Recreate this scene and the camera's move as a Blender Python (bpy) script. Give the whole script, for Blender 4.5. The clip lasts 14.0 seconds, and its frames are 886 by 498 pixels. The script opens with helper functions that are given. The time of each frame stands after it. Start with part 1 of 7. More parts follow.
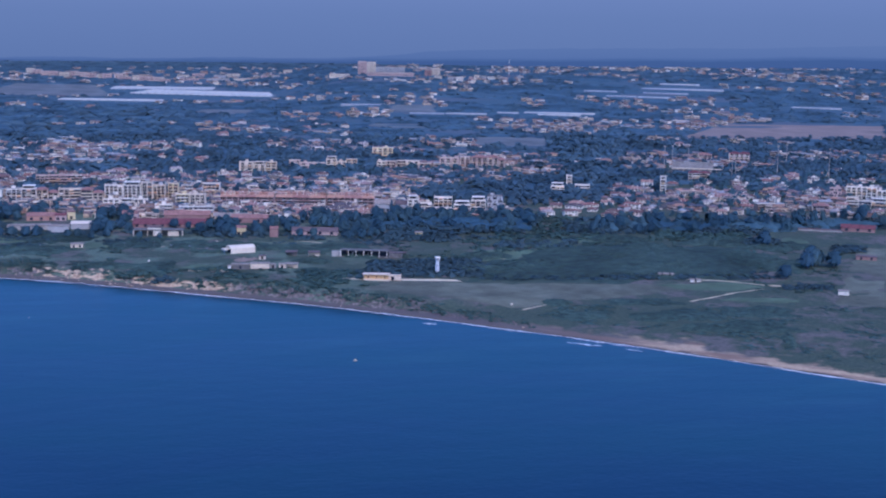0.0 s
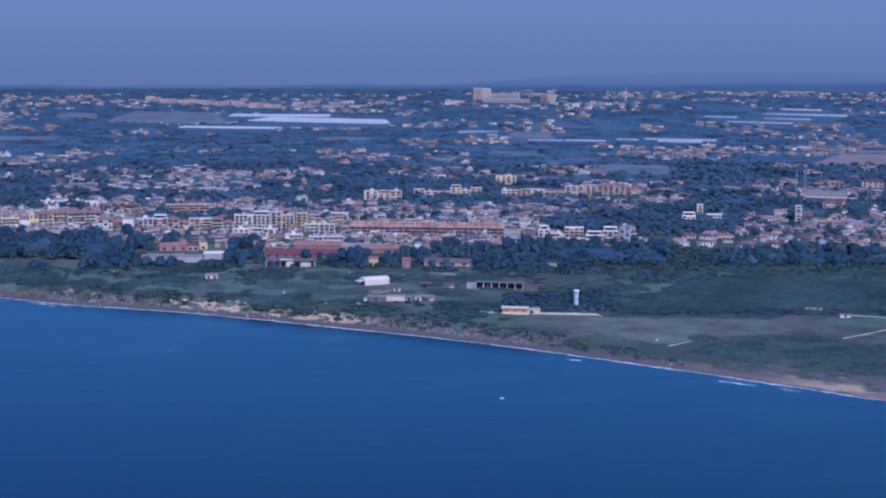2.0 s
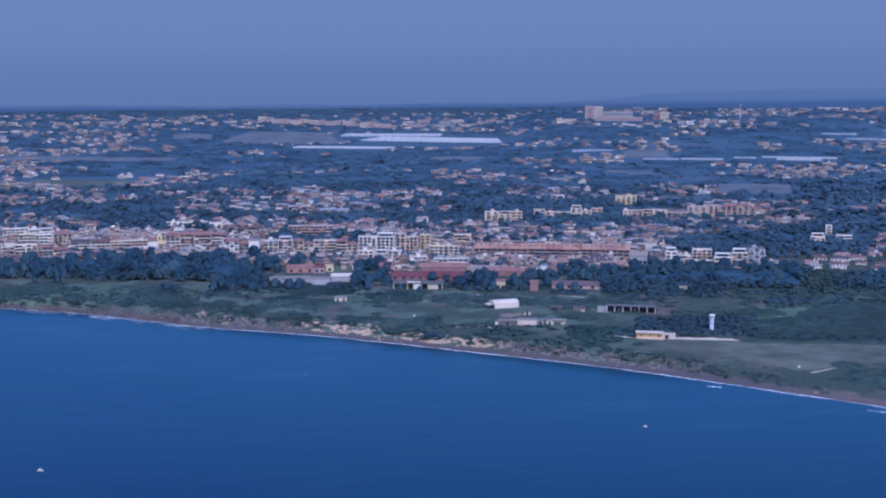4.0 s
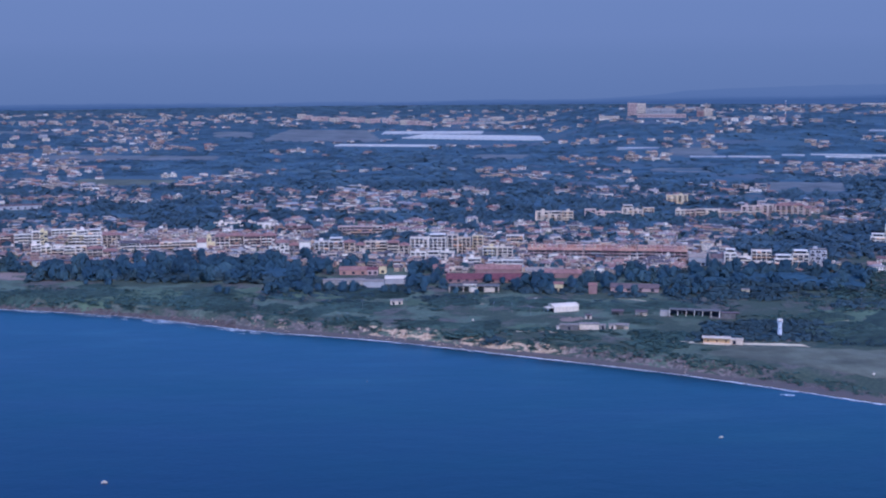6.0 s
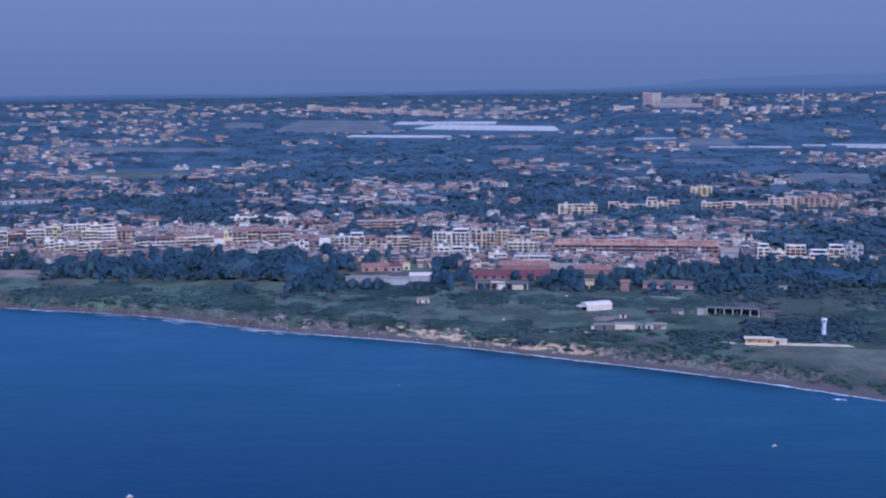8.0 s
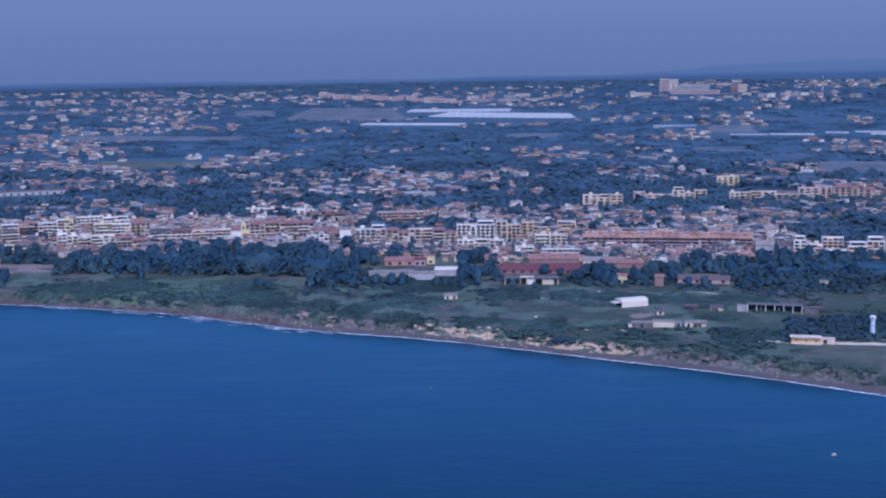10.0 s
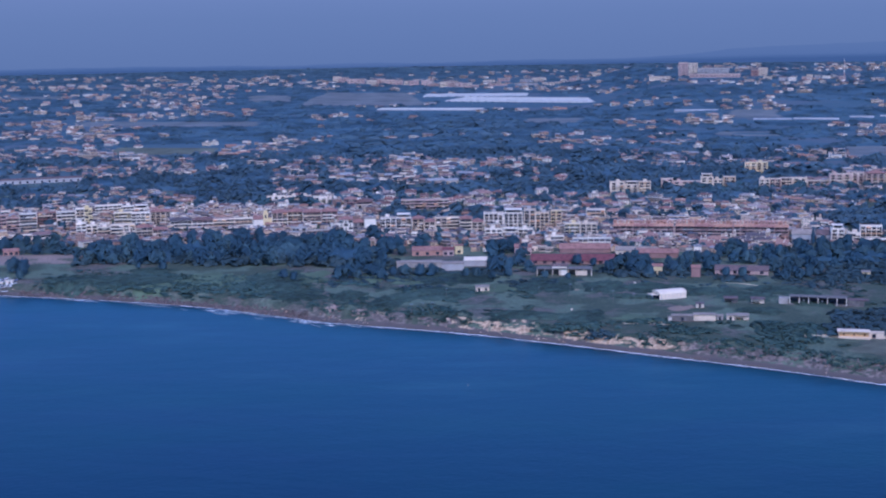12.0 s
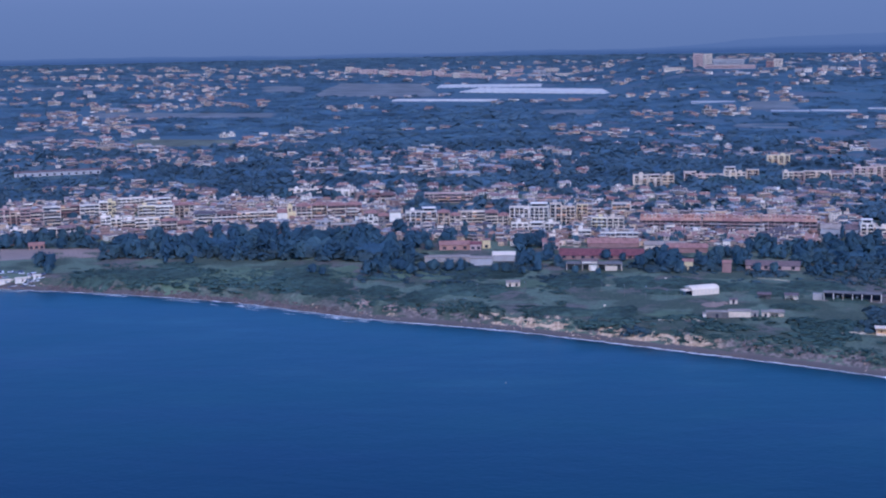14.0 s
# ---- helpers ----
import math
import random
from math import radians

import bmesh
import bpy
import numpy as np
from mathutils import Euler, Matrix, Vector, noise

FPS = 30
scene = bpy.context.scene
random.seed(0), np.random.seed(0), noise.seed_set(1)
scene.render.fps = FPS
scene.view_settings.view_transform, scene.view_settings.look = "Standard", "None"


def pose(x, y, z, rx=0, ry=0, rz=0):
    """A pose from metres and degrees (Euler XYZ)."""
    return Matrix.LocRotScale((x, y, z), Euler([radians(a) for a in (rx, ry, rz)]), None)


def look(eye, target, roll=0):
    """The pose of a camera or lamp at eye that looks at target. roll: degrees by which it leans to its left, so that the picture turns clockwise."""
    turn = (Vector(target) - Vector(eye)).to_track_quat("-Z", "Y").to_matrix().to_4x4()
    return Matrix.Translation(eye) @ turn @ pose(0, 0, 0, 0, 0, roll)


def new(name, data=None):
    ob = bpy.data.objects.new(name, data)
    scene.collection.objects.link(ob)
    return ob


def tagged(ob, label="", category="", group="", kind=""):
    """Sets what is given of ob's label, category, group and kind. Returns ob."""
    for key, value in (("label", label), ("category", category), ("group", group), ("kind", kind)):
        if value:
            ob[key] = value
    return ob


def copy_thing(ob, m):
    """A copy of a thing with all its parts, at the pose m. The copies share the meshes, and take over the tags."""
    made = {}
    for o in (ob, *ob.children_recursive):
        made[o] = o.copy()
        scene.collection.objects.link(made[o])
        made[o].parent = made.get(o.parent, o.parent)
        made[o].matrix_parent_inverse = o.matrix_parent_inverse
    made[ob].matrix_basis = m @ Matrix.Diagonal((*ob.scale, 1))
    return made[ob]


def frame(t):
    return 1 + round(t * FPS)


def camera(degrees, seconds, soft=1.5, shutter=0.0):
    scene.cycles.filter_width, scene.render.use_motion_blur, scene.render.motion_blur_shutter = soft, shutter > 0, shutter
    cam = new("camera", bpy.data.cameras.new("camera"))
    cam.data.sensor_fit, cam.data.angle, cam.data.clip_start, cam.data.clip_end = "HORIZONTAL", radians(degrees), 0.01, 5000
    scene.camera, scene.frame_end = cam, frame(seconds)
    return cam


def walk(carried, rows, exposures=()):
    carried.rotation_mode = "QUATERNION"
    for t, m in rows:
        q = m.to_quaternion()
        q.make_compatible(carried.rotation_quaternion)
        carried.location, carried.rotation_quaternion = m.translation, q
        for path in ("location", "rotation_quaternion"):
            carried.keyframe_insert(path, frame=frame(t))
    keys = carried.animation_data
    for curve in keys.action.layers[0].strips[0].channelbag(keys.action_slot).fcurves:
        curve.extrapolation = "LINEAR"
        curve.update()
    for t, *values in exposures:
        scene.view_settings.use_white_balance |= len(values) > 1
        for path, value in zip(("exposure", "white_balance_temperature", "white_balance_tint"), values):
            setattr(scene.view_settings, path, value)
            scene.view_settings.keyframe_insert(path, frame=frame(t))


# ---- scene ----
cam = camera(34.82, 14.0, soft=2.15)

# seconds, place, tilt below the level, bearing, lean
PATH = (
    (0, 67.76, -66.49, 191.66, -9.601, 9.907, -0.862),
    (0.5, 62.57, -57.60, 192.07, -9.453, 8.811, -0.771),
    (1, 57.33, -51.66, 192.68, -9.252, 7.595, -0.620),
    (1.5, 52.08, -47.77, 193.43, -9.006, 6.686, -0.521),
    (2, 46.85, -45.16, 194.26, -8.655, 5.610, -0.368),
    (2.5, 41.67, -43.19, 195.12, -8.263, 4.463, -0.217),
    (3, 36.57, -41.34, 195.97, -8.037, 3.302, -0.030),
    (3.5, 31.56, -39.19, 196.79, -7.958, 2.250, 0.119),
    (6, 8.36, -16.03, 199.60, -8.111, 0.079, 0.458),
    (6.5, 4.12, -8.44, 199.85, -8.172, 0.026, 0.508),
    (7, 0.00, 0.00, 200.00, -8.261, 0.000, 0.588),
    (7.5, -4.00, 9.12, 200.07, -8.364, -0.057, 0.556),
    (8, -7.89, 18.74, 200.06, -8.535, -0.161, 0.634),
    (10.5, -26.44, 65.97, 199.70, -9.205, -0.538, 0.833),
    (11, -30.13, 73.54, 199.75, -9.368, -0.625, 0.881),
    (11.5, -33.88, 79.96, 199.91, -9.567, -0.774, 0.938),
    (12, -37.72, 85.05, 200.21, -9.723, -0.893, 0.960),
    (12.5, -41.70, 88.67, 200.68, -9.833, -0.938, 0.957),
    (13, -45.83, 90.74, 201.37, -9.934, -1.019, 0.994),
    (13.5, -50.17, 91.22, 202.29, -10.032, -1.054, 0.921),
    (14, -54.76, 90.15, 203.49, -10.145, -1.137, 0.932),
)
walk(cam, [(t, pose(x, y, z, 90 + tilt, 0, -bearing) @ pose(0, 0, 0, 0, 0, -lean))
           for t, x, y, z, tilt, bearing, lean in PATH],
     exposures=[(0, 0.78, 4060, 23), (14, 0.78, 4060, 23)])

# ---------------------------------------------------------------- light
SUN_BEARING, SUN_HEIGHT = 166, 46     # clockwise from +y, above the level
world = bpy.data.worlds.new("sky")
scene.world = world
world.use_nodes = True
wn, wl = world.node_tree.nodes, world.node_tree.links
sky = wn.new("ShaderNodeTexSky")
sky.sky_type, sky.sun_disc = "NISHITA", False
sky.sun_elevation, sky.sun_rotation = radians(SUN_HEIGHT), radians(SUN_BEARING)
sky.air_density, sky.dust_density, sky.ozone_density = 1.0, 1.0, 4.0
wl.new(sky.outputs[0], wn["Background"].inputs[0])
wn["Background"].inputs[1].default_value = 0.15
sun = new("sun", bpy.data.lights.new("sun", "SUN"))
sun.data.energy, sun.data.angle, sun.data.color = 1.35, radians(5.0), (1.0, 0.71, 0.43)
a, b = radians(SUN_BEARING), radians(SUN_HEIGHT)
sun.matrix_world = look((0, 0, 0), (-math.sin(a) * math.cos(b), -math.cos(a) * math.cos(b), -math.sin(b)))


# ---------------------------------------------------------------- materials
def link_math(n, l, op, a, b):
    k = n.new("ShaderNodeMath")
    k.operation = op
    for i, v in enumerate((a, b)):
        if isinstance(v, (int, float)):
            k.inputs[i].default_value = v
        else:
            l.new(v, k.inputs[i])
    return k.outputs[0]


def surface(name, colours, rough=0.8, vary=0.25, size=3.0, bump=0.0, fine=0.3, pick="", spec=0.1, metal=0.0, thin=0.0, broad=0.0):
    """A worn surface: one colour, or several picked per object or per island, with stains (size, m) and fine grain; broad: drift over tens of metres."""
    m = bpy.data.materials.new(name)
    m.use_nodes = True
    n, l = m.node_tree.nodes, m.node_tree.links
    p = n["Principled BSDF"]
    p.inputs["Roughness"].default_value = rough
    p.inputs["Specular IOR Level"].default_value = spec
    p.inputs["Metallic"].default_value = metal
    where = n.new("ShaderNodeNewGeometry")
    big = n.new("ShaderNodeTexNoise")
    big.inputs["Scale"].default_value, big.inputs["Detail"].default_value = 1 / size, 4
    small = n.new("ShaderNodeTexNoise")
    small.inputs["Scale"].default_value, small.inputs["Detail"].default_value = 1 / fine, 2
    for t in (big, small):
        l.new(where.outputs["Position"], t.inputs["Vector"])
    if len(colours) > 1:
        ramp = n.new("ShaderNodeValToRGB")
        ramp.color_ramp.interpolation = "CONSTANT"
        while len(ramp.color_ramp.elements) < len(colours):
            ramp.color_ramp.elements.new(0.5)
        for i, c in enumerate(colours):
            ramp.color_ramp.elements[i].position = i / len(colours)
            ramp.color_ramp.elements[i].color = (*c, 1)
        if pick == "island":
            l.new(where.outputs["Random Per Island"], ramp.inputs[0])
        else:
            l.new(n.new("ShaderNodeObjectInfo").outputs["Random"], ramp.inputs[0])
        base = ramp.outputs[0]
    else:
        rgb = n.new("ShaderNodeRGB")
        rgb.outputs[0].default_value = (*colours[0], 1)
        base = rgb.outputs[0]
    add = n.new("ShaderNodeMath")
    add.operation = "MULTIPLY_ADD"
    l.new(small.outputs[0], add.inputs[0])
    add.inputs[1].default_value = 0.5
    l.new(big.outputs[0], add.inputs[2])
    span = n.new("ShaderNodeMapRange")
    span.inputs["From Min"].default_value, span.inputs["From Max"].default_value = 0.45, 1.05
    span.inputs["To Min"].default_value, span.inputs["To Max"].default_value = 1 - vary, 1 + vary
    l.new(add.outputs[0], span.inputs["Value"])
    mul = n.new("ShaderNodeVectorMath")
    mul.operation = "SCALE"
    l.new(base, mul.inputs[0])
    l.new(span.outputs[0], mul.inputs["Scale"])
    if broad:
        # stands of different age and kind
        stand = n.new("ShaderNodeTexNoise")
        stand.inputs["Scale"].default_value, stand.inputs["Detail"].default_value = 1 / 55, 3
        l.new(where.outputs["Position"], stand.inputs["Vector"])
        wide = n.new("ShaderNodeMapRange")
        wide.inputs["From Min"].default_value, wide.inputs["From Max"].default_value = 0.3, 0.7
        wide.inputs["To Min"].default_value, wide.inputs["To Max"].default_value = 1 - broad, 1 + broad
        l.new(stand.outputs[0], wide.inputs["Value"])
        l.new(link_math(n, l, "MULTIPLY", span.outputs[0], wide.outputs[0]), mul.inputs["Scale"])
    l.new(mul.outputs[0], p.inputs["Base Color"])
    if thin:
        # leaves let part of the light through
        back, both = n.new("ShaderNodeBsdfTranslucent"), n.new("ShaderNodeMixShader")
        l.new(mul.outputs[0], back.inputs["Color"])
        both.inputs[0].default_value = thin
        l.new(p.outputs[0], both.inputs[1])
        l.new(back.outputs[0], both.inputs[2])
        l.new(both.outputs[0], n["Material Output"].inputs["Surface"])
    if bump:
        b = n.new("ShaderNodeBump")
        b.inputs["Strength"].default_value, b.inputs["Distance"].default_value = bump, fine
        l.new(add.outputs[0], b.inputs["Height"])
        l.new(b.outputs[0], p.inputs["Normal"])
    return m


WHITE, CREAM, YELLOW, PINK, GREY = (0.74, 0.585, 0.385), (0.6, 0.44, 0.265), (0.63, 0.45, 0.19), (0.45, 0.285, 0.2), (0.38, 0.32, 0.25)
TILE_A, TILE_B, TILE_C = (0.225, 0.108, 0.073), (0.27, 0.148, 0.102), (0.15, 0.083, 0.06)
M = {
    "white": surface("white_plaster", [WHITE], 0.8, 0.14, 5),
    "cream": surface("cream_plaster", [CREAM], 0.8, 0.15, 5),
    "yellow": surface("yellow_plaster", [YELLOW], 0.8, 0.15, 5),
    "pink": surface("pink_plaster", [PINK], 0.8, 0.18, 5),
    "brick": surface("brown_brick", [(0.28, 0.15, 0.105)], 0.85, 0.2, 5),
    "orange": surface("orange_plaster", [(0.4, 0.2, 0.12)], 0.8, 0.18, 5),
    "grey": surface("grey_render", [GREY], 0.8, 0.18, 5),
    "tower_paint": surface("weathered_white_paint", [(0.56, 0.5, 0.42)], 0.8, 0.25, 3),
    "concrete": surface("old_concrete", [(0.34, 0.27, 0.195)], 0.9, 0.35, 3, 0.2),
    "dark_concrete": surface("weathered_dark_concrete", [(0.15, 0.12, 0.09)], 0.9, 0.35, 3, 0.2),
    "paint": surface("white_sheet_metal", [(0.680, 0.504, 0.308)], 0.75, 0.1, 4),
    "house_wall": surface("house_plaster", [WHITE, CREAM, WHITE, PINK, WHITE, (0.68, 0.5, 0.34), CREAM, GREY], 0.8, 0.15, 5, pick="object"),
    "town_wall": surface("town_plaster", [(0.558, 0.415, 0.260), (0.377, 0.254, 0.151), (0.301, 0.175, 0.112), (0.452, 0.327, 0.205), (0.211, 0.160, 0.116), (0.527, 0.341, 0.178), (0.301, 0.218, 0.144), (0.256, 0.146, 0.096), (0.165, 0.124, 0.096), (0.800, 0.640, 0.420), (0.780, 0.580, 0.360)], 0.8, 0.15, 5, pick="island"),
    "flat_wall": surface("flats_plaster", [(0.491, 0.355, 0.223), (0.329, 0.201, 0.133), (0.394, 0.278, 0.175), (0.245, 0.193, 0.148), (0.542, 0.402, 0.252), (0.410, 0.255, 0.125), (0.197, 0.132, 0.090)], 0.8, 0.18, 5, pick="object"),
    "flat_rail": surface("balcony_fronts", [(0.743, 0.553, 0.318), (0.636, 0.436, 0.240), (0.445, 0.301, 0.170), (0.700, 0.504, 0.286), (0.318, 0.223, 0.140), (0.583, 0.349, 0.170)], 0.8, 0.15, 4, pick="object"),
    "trim": surface("white_trim", [(0.706, 0.541, 0.338), (0.464, 0.325, 0.197), (0.613, 0.451, 0.273), (0.371, 0.261, 0.165)], 0.8, 0.1, 4, pick="island"),
    "roof": surface("clay_roof_tiles", [TILE_A, (0.25, 0.155, 0.115), (0.3, 0.165, 0.105), TILE_C, (0.3, 0.225, 0.165), (0.1, 0.075, 0.065), TILE_B, (0.2, 0.12, 0.09)], 0.85, 0.3, 2, 0.3, pick="object"),
    "town_roof": surface("clay_town_roofs", [(0.194, 0.125, 0.096), (0.141, 0.101, 0.084), (0.248, 0.216, 0.179), (0.108, 0.084, 0.076), (0.224, 0.139, 0.103), (0.174, 0.134, 0.114), (0.083, 0.075, 0.074), (0.298, 0.259, 0.207), (0.330, 0.170, 0.095), (0.290, 0.150, 0.090)], 0.85, 0.3, 2, pick="island"),
    "red_roof": surface("dark_red_roof", [(0.153, 0.053, 0.044)], 0.7, 0.35, 3),
    "orange_roof": surface("orange_roof", [(0.261, 0.128, 0.085)], 0.8, 0.35, 3),
    "peach_roof": surface("sunlit_peach_tiles", [(0.36, 0.185, 0.105)], 0.85, 0.35, 3),
    "peach_wall": surface("peach_plaster", [(0.56, 0.37, 0.25)], 0.85, 0.2, 4),
    "brown_roof": surface("brown_tiles", [(0.14, 0.09, 0.07)], 0.85, 0.3, 3),
    "flat_roof": surface("pale_roof_felt", [(0.28, 0.205, 0.135)], 0.85, 0.25, 4),
    "glass": surface("window_glass", [(0.035, 0.035, 0.04)], 0.25, 0.2, 2, spec=0.3),
    # near-black that paints the shade inside openings, bays and loggias
    "dark": surface("opening_shade", [(0.03, 0.03, 0.035)], 0.9, 0.3, 2),
    "shutter": surface("brown_shutter", [(0.12, 0.06, 0.035)], 0.7, 0.25, 2),
    "awning": surface("cloth_awning", [(0.62, 0.38, 0.16), (0.3, 0.26, 0.18), (0.68, 0.52, 0.34), (0.55, 0.27, 0.12)], 0.8, 0.2, 2, pick="object"),
    "old_film": surface("weathered_greenhouse_film", [(0.35, 0.305, 0.24), (0.44, 0.37, 0.27), (0.29, 0.26, 0.22)], 0.8, 0.35, 7, pick="object"),
    "film": surface("greenhouse_film", [(0.53, 0.43, 0.29), (0.43, 0.36, 0.26), (0.48, 0.4, 0.28), (0.38, 0.33, 0.25)], 0.8, 0.3, 9, pick="object", spec=0.15),
    "steel": surface("galvanised_steel", [(0.25, 0.26, 0.28)], 0.7, 0.2, 2, metal=0.2),
    "red_paint": surface("red_paint", [(0.5, 0.05, 0.03)], 0.5, 0.15, 2),
    "rubber": surface("black_rubber", [(0.02, 0.02, 0.02)], 0.8, 0.2, 1),
    "car": surface("car_paint", [(0.68, 0.6, 0.5), (0.3, 0.28, 0.26), (0.1, 0.1, 0.13), (0.3, 0.08, 0.05), (0.5, 0.43, 0.35), (0.7, 0.62, 0.52)], 0.5, 0.05, 1, pick="object"),
    "bark": surface("grey_bark", [(0.14, 0.1, 0.07)], 0.9, 0.35, 1, 0.5),
    # blue cast in these leaf colours stands in for haze in the air
    "leaf": surface("hazed_broad_leaves", [(0.049, 0.076, 0.084), (0.057, 0.085, 0.089), (0.045, 0.069, 0.079), (0.065, 0.093, 0.089)], 0.85, 0.22, 2.2, 0.0, 0.5, "object", 0.06, thin=0.06, broad=0.2),
    # lighter and bluer still: aerial haze painted into the woods of the plain
    "hazed_wood_leaf": surface("hazed_wood_leaves", [(0.065, 0.088, 0.092), (0.071, 0.092, 0.093), (0.061, 0.084, 0.089), (0.075, 0.094, 0.093), (0.067, 0.089, 0.091)], 0.85, 0.18, 3, 0.0, 0.7, "island", 0.06, thin=0.06, broad=0.42),
    "thicket": surface("thicket_leaves", [(0.051, 0.070, 0.065), (0.056, 0.073, 0.066), (0.048, 0.066, 0.063), (0.062, 0.077, 0.065)], 0.85, 0.2, 3, 0.0, 0.6, "island", 0.06, thin=0.06, broad=0.25),
    "scrub": surface("scrub_leaves", [(0.059, 0.083, 0.059), (0.066, 0.089, 0.059), (0.054, 0.077, 0.058), (0.075, 0.095, 0.061)], 0.85, 0.2, 2.5, 0.0, 0.5, "island", 0.06, thin=0.06, broad=0.25),
    "warm_cream": surface("warm_cream_plaster", [(0.62, 0.44, 0.26)], 0.85, 0.2, 3),
    "ochre": surface("ochre_plaster", [(0.58, 0.33, 0.12)], 0.85, 0.2, 3),
    "sand": surface("pale_sand", [(0.58, 0.42, 0.22)], 0.95, 0.2, 6, 0.2),
    "rock": surface("tuff_rock", [(0.386, 0.242, 0.128), (0.478, 0.310, 0.172), (0.267, 0.164, 0.090)], 0.95, 0.3, 2.5, 0.4, 0.6, "island"),
    "dark_rock": surface("wet_brown_rock", [(0.120, 0.080, 0.060), (0.096, 0.067, 0.052), (0.160, 0.108, 0.079)], 0.9, 0.3, 2.5, 0.4, 0.6, "island"),
    "scar": surface("slipped_earth", [(0.27, 0.18, 0.12)], 0.95, 0.4, 4, 0.4, 0.9, broad=0.3),
    "brush": surface("low_brush_leaves", [(0.046, 0.058, 0.0365)], 0.92, 0.6, 5, 0.9, 1.3, spec=0.06, broad=0.35),
    "soil": surface("dry_ploughed_soil", [(0.223, 0.152, 0.102)], 0.95, 0.25, 40, 0.2),
    "grass": surface("dry_meadow_grass", [(0.114, 0.103, 0.058)], 0.95, 0.35, 12, 0.3, 0.9, broad=0.3),
    "reed": surface("reed_bed_leaves", [(0.042, 0.052, 0.030)], 0.9, 0.5, 9, 0.5, 1.0, broad=0.25),
    "fallow": surface("fallow_soil", [(0.142, 0.13, 0.104)], 0.95, 0.25, 30, 0.2, broad=0.2),
    "lush": surface("green_crop", [(0.096, 0.111, 0.054)], 0.95, 0.3, 12, 0.2, broad=0.2),
    "track": surface("gravel_track", [(0.5, 0.37, 0.19)], 0.95, 0.3, 5, 0.1),
}


def ground_material():
    """Meadow, scrub and bare earth in patches; pale rock on steep faces; sand where the land is low."""
    m = bpy.data.materials.new("coastal_ground")
    m.use_nodes = True
    n, l = m.node_tree.nodes, m.node_tree.links
    p = n["Principled BSDF"]
    p.inputs["Roughness"].default_value = 0.95
    p.inputs["Specular IOR Level"].default_value = 0.06
    geo = n.new("ShaderNodeNewGeometry")
    sep = n.new("ShaderNodeSeparateXYZ")
    l.new(geo.outputs["Position"], sep.inputs[0])
    nor = n.new("ShaderNodeSeparateXYZ")
    l.new(geo.outputs["True Normal"], nor.inputs[0])

    def tex(scale, detail=4.0):
        t = n.new("ShaderNodeTexNoise")
        t.inputs["Scale"].default_value, t.inputs["Detail"].default_value = scale, detail
        l.new(geo.outputs["Position"], t.inputs["Vector"])
        return t.outputs[0]

    def band(v, lo, hi):
        k = n.new("ShaderNodeMapRange")
        k.interpolation_type = "SMOOTHSTEP"
        k.inputs["From Min"].default_value, k.inputs["From Max"].default_value = lo, hi
        l.new(v, k.inputs["Value"])
        return k.outputs[0]

    def mix(f, a, b):
        k = n.new("ShaderNodeMix")
        k.data_type = "RGBA"
        l.new(f, k.inputs["Factor"])
        for s, v in ((6, a), (7, b)):
            if isinstance(v, tuple):
                k.inputs[s].default_value = (*v, 1)
            else:
                l.new(v, k.inputs[s])
        return k.outputs[2]

    wide, mid, fine = tex(1 / 90), tex(1 / 16), tex(1 / 2.2, 6)
    green = mix(band(fine, 0.35, 0.7), (0.055, 0.061, 0.036), (0.08, 0.086, 0.047))
    dry = mix(band(fine, 0.3, 0.7), (0.1, 0.082, 0.059), (0.146, 0.112, 0.08))
    c = mix(band(link_math(n, l, "ADD", link_math(n, l, "MULTIPLY", wide, 0.6), link_math(n, l, "MULTIPLY", mid, 0.45)), 0.51, 0.6), green, dry)
    c = mix(link_math(n, l, "MULTIPLY", band(tex(1 / 38), 0.47, 0.58), band(sep.outputs[0], 260, 120)), c, mix(band(fine, 0.3, 0.7), (0.093, 0.105, 0.062), (0.132, 0.143, 0.08)))
    c = mix(band(mid, 0.6, 0.68), c, (0.054, 0.062, 0.036))
    # farmland further inland: plots of straw, crops and soil, blued to paint in haze
    plots = n.new("ShaderNodeTexVoronoi")
    squash = n.new("ShaderNodeMapping")
    squash.inputs["Scale"].default_value = (1 / 150, 1 / 95, 0)
    l.new(geo.outputs["Position"], squash.inputs["Vector"])
    l.new(squash.outputs[0], plots.inputs["Vector"])
    plots.inputs["Scale"].default_value = 1.0
    one = n.new("ShaderNodeSeparateColor")
    l.new(plots.outputs["Color"], one.inputs[0])
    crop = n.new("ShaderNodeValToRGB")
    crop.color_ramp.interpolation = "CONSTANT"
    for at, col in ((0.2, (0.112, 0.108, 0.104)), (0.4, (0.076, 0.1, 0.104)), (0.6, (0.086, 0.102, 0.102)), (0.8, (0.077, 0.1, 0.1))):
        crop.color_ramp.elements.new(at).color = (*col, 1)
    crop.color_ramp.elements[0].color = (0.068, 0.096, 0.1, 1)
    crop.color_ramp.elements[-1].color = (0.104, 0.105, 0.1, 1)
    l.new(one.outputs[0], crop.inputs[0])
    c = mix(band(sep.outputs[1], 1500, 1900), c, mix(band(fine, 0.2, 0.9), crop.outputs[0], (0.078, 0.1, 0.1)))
    stone = mix(band(fine, 0.35, 0.65), (0.095, 0.072, 0.053), (0.2, 0.146, 0.105))
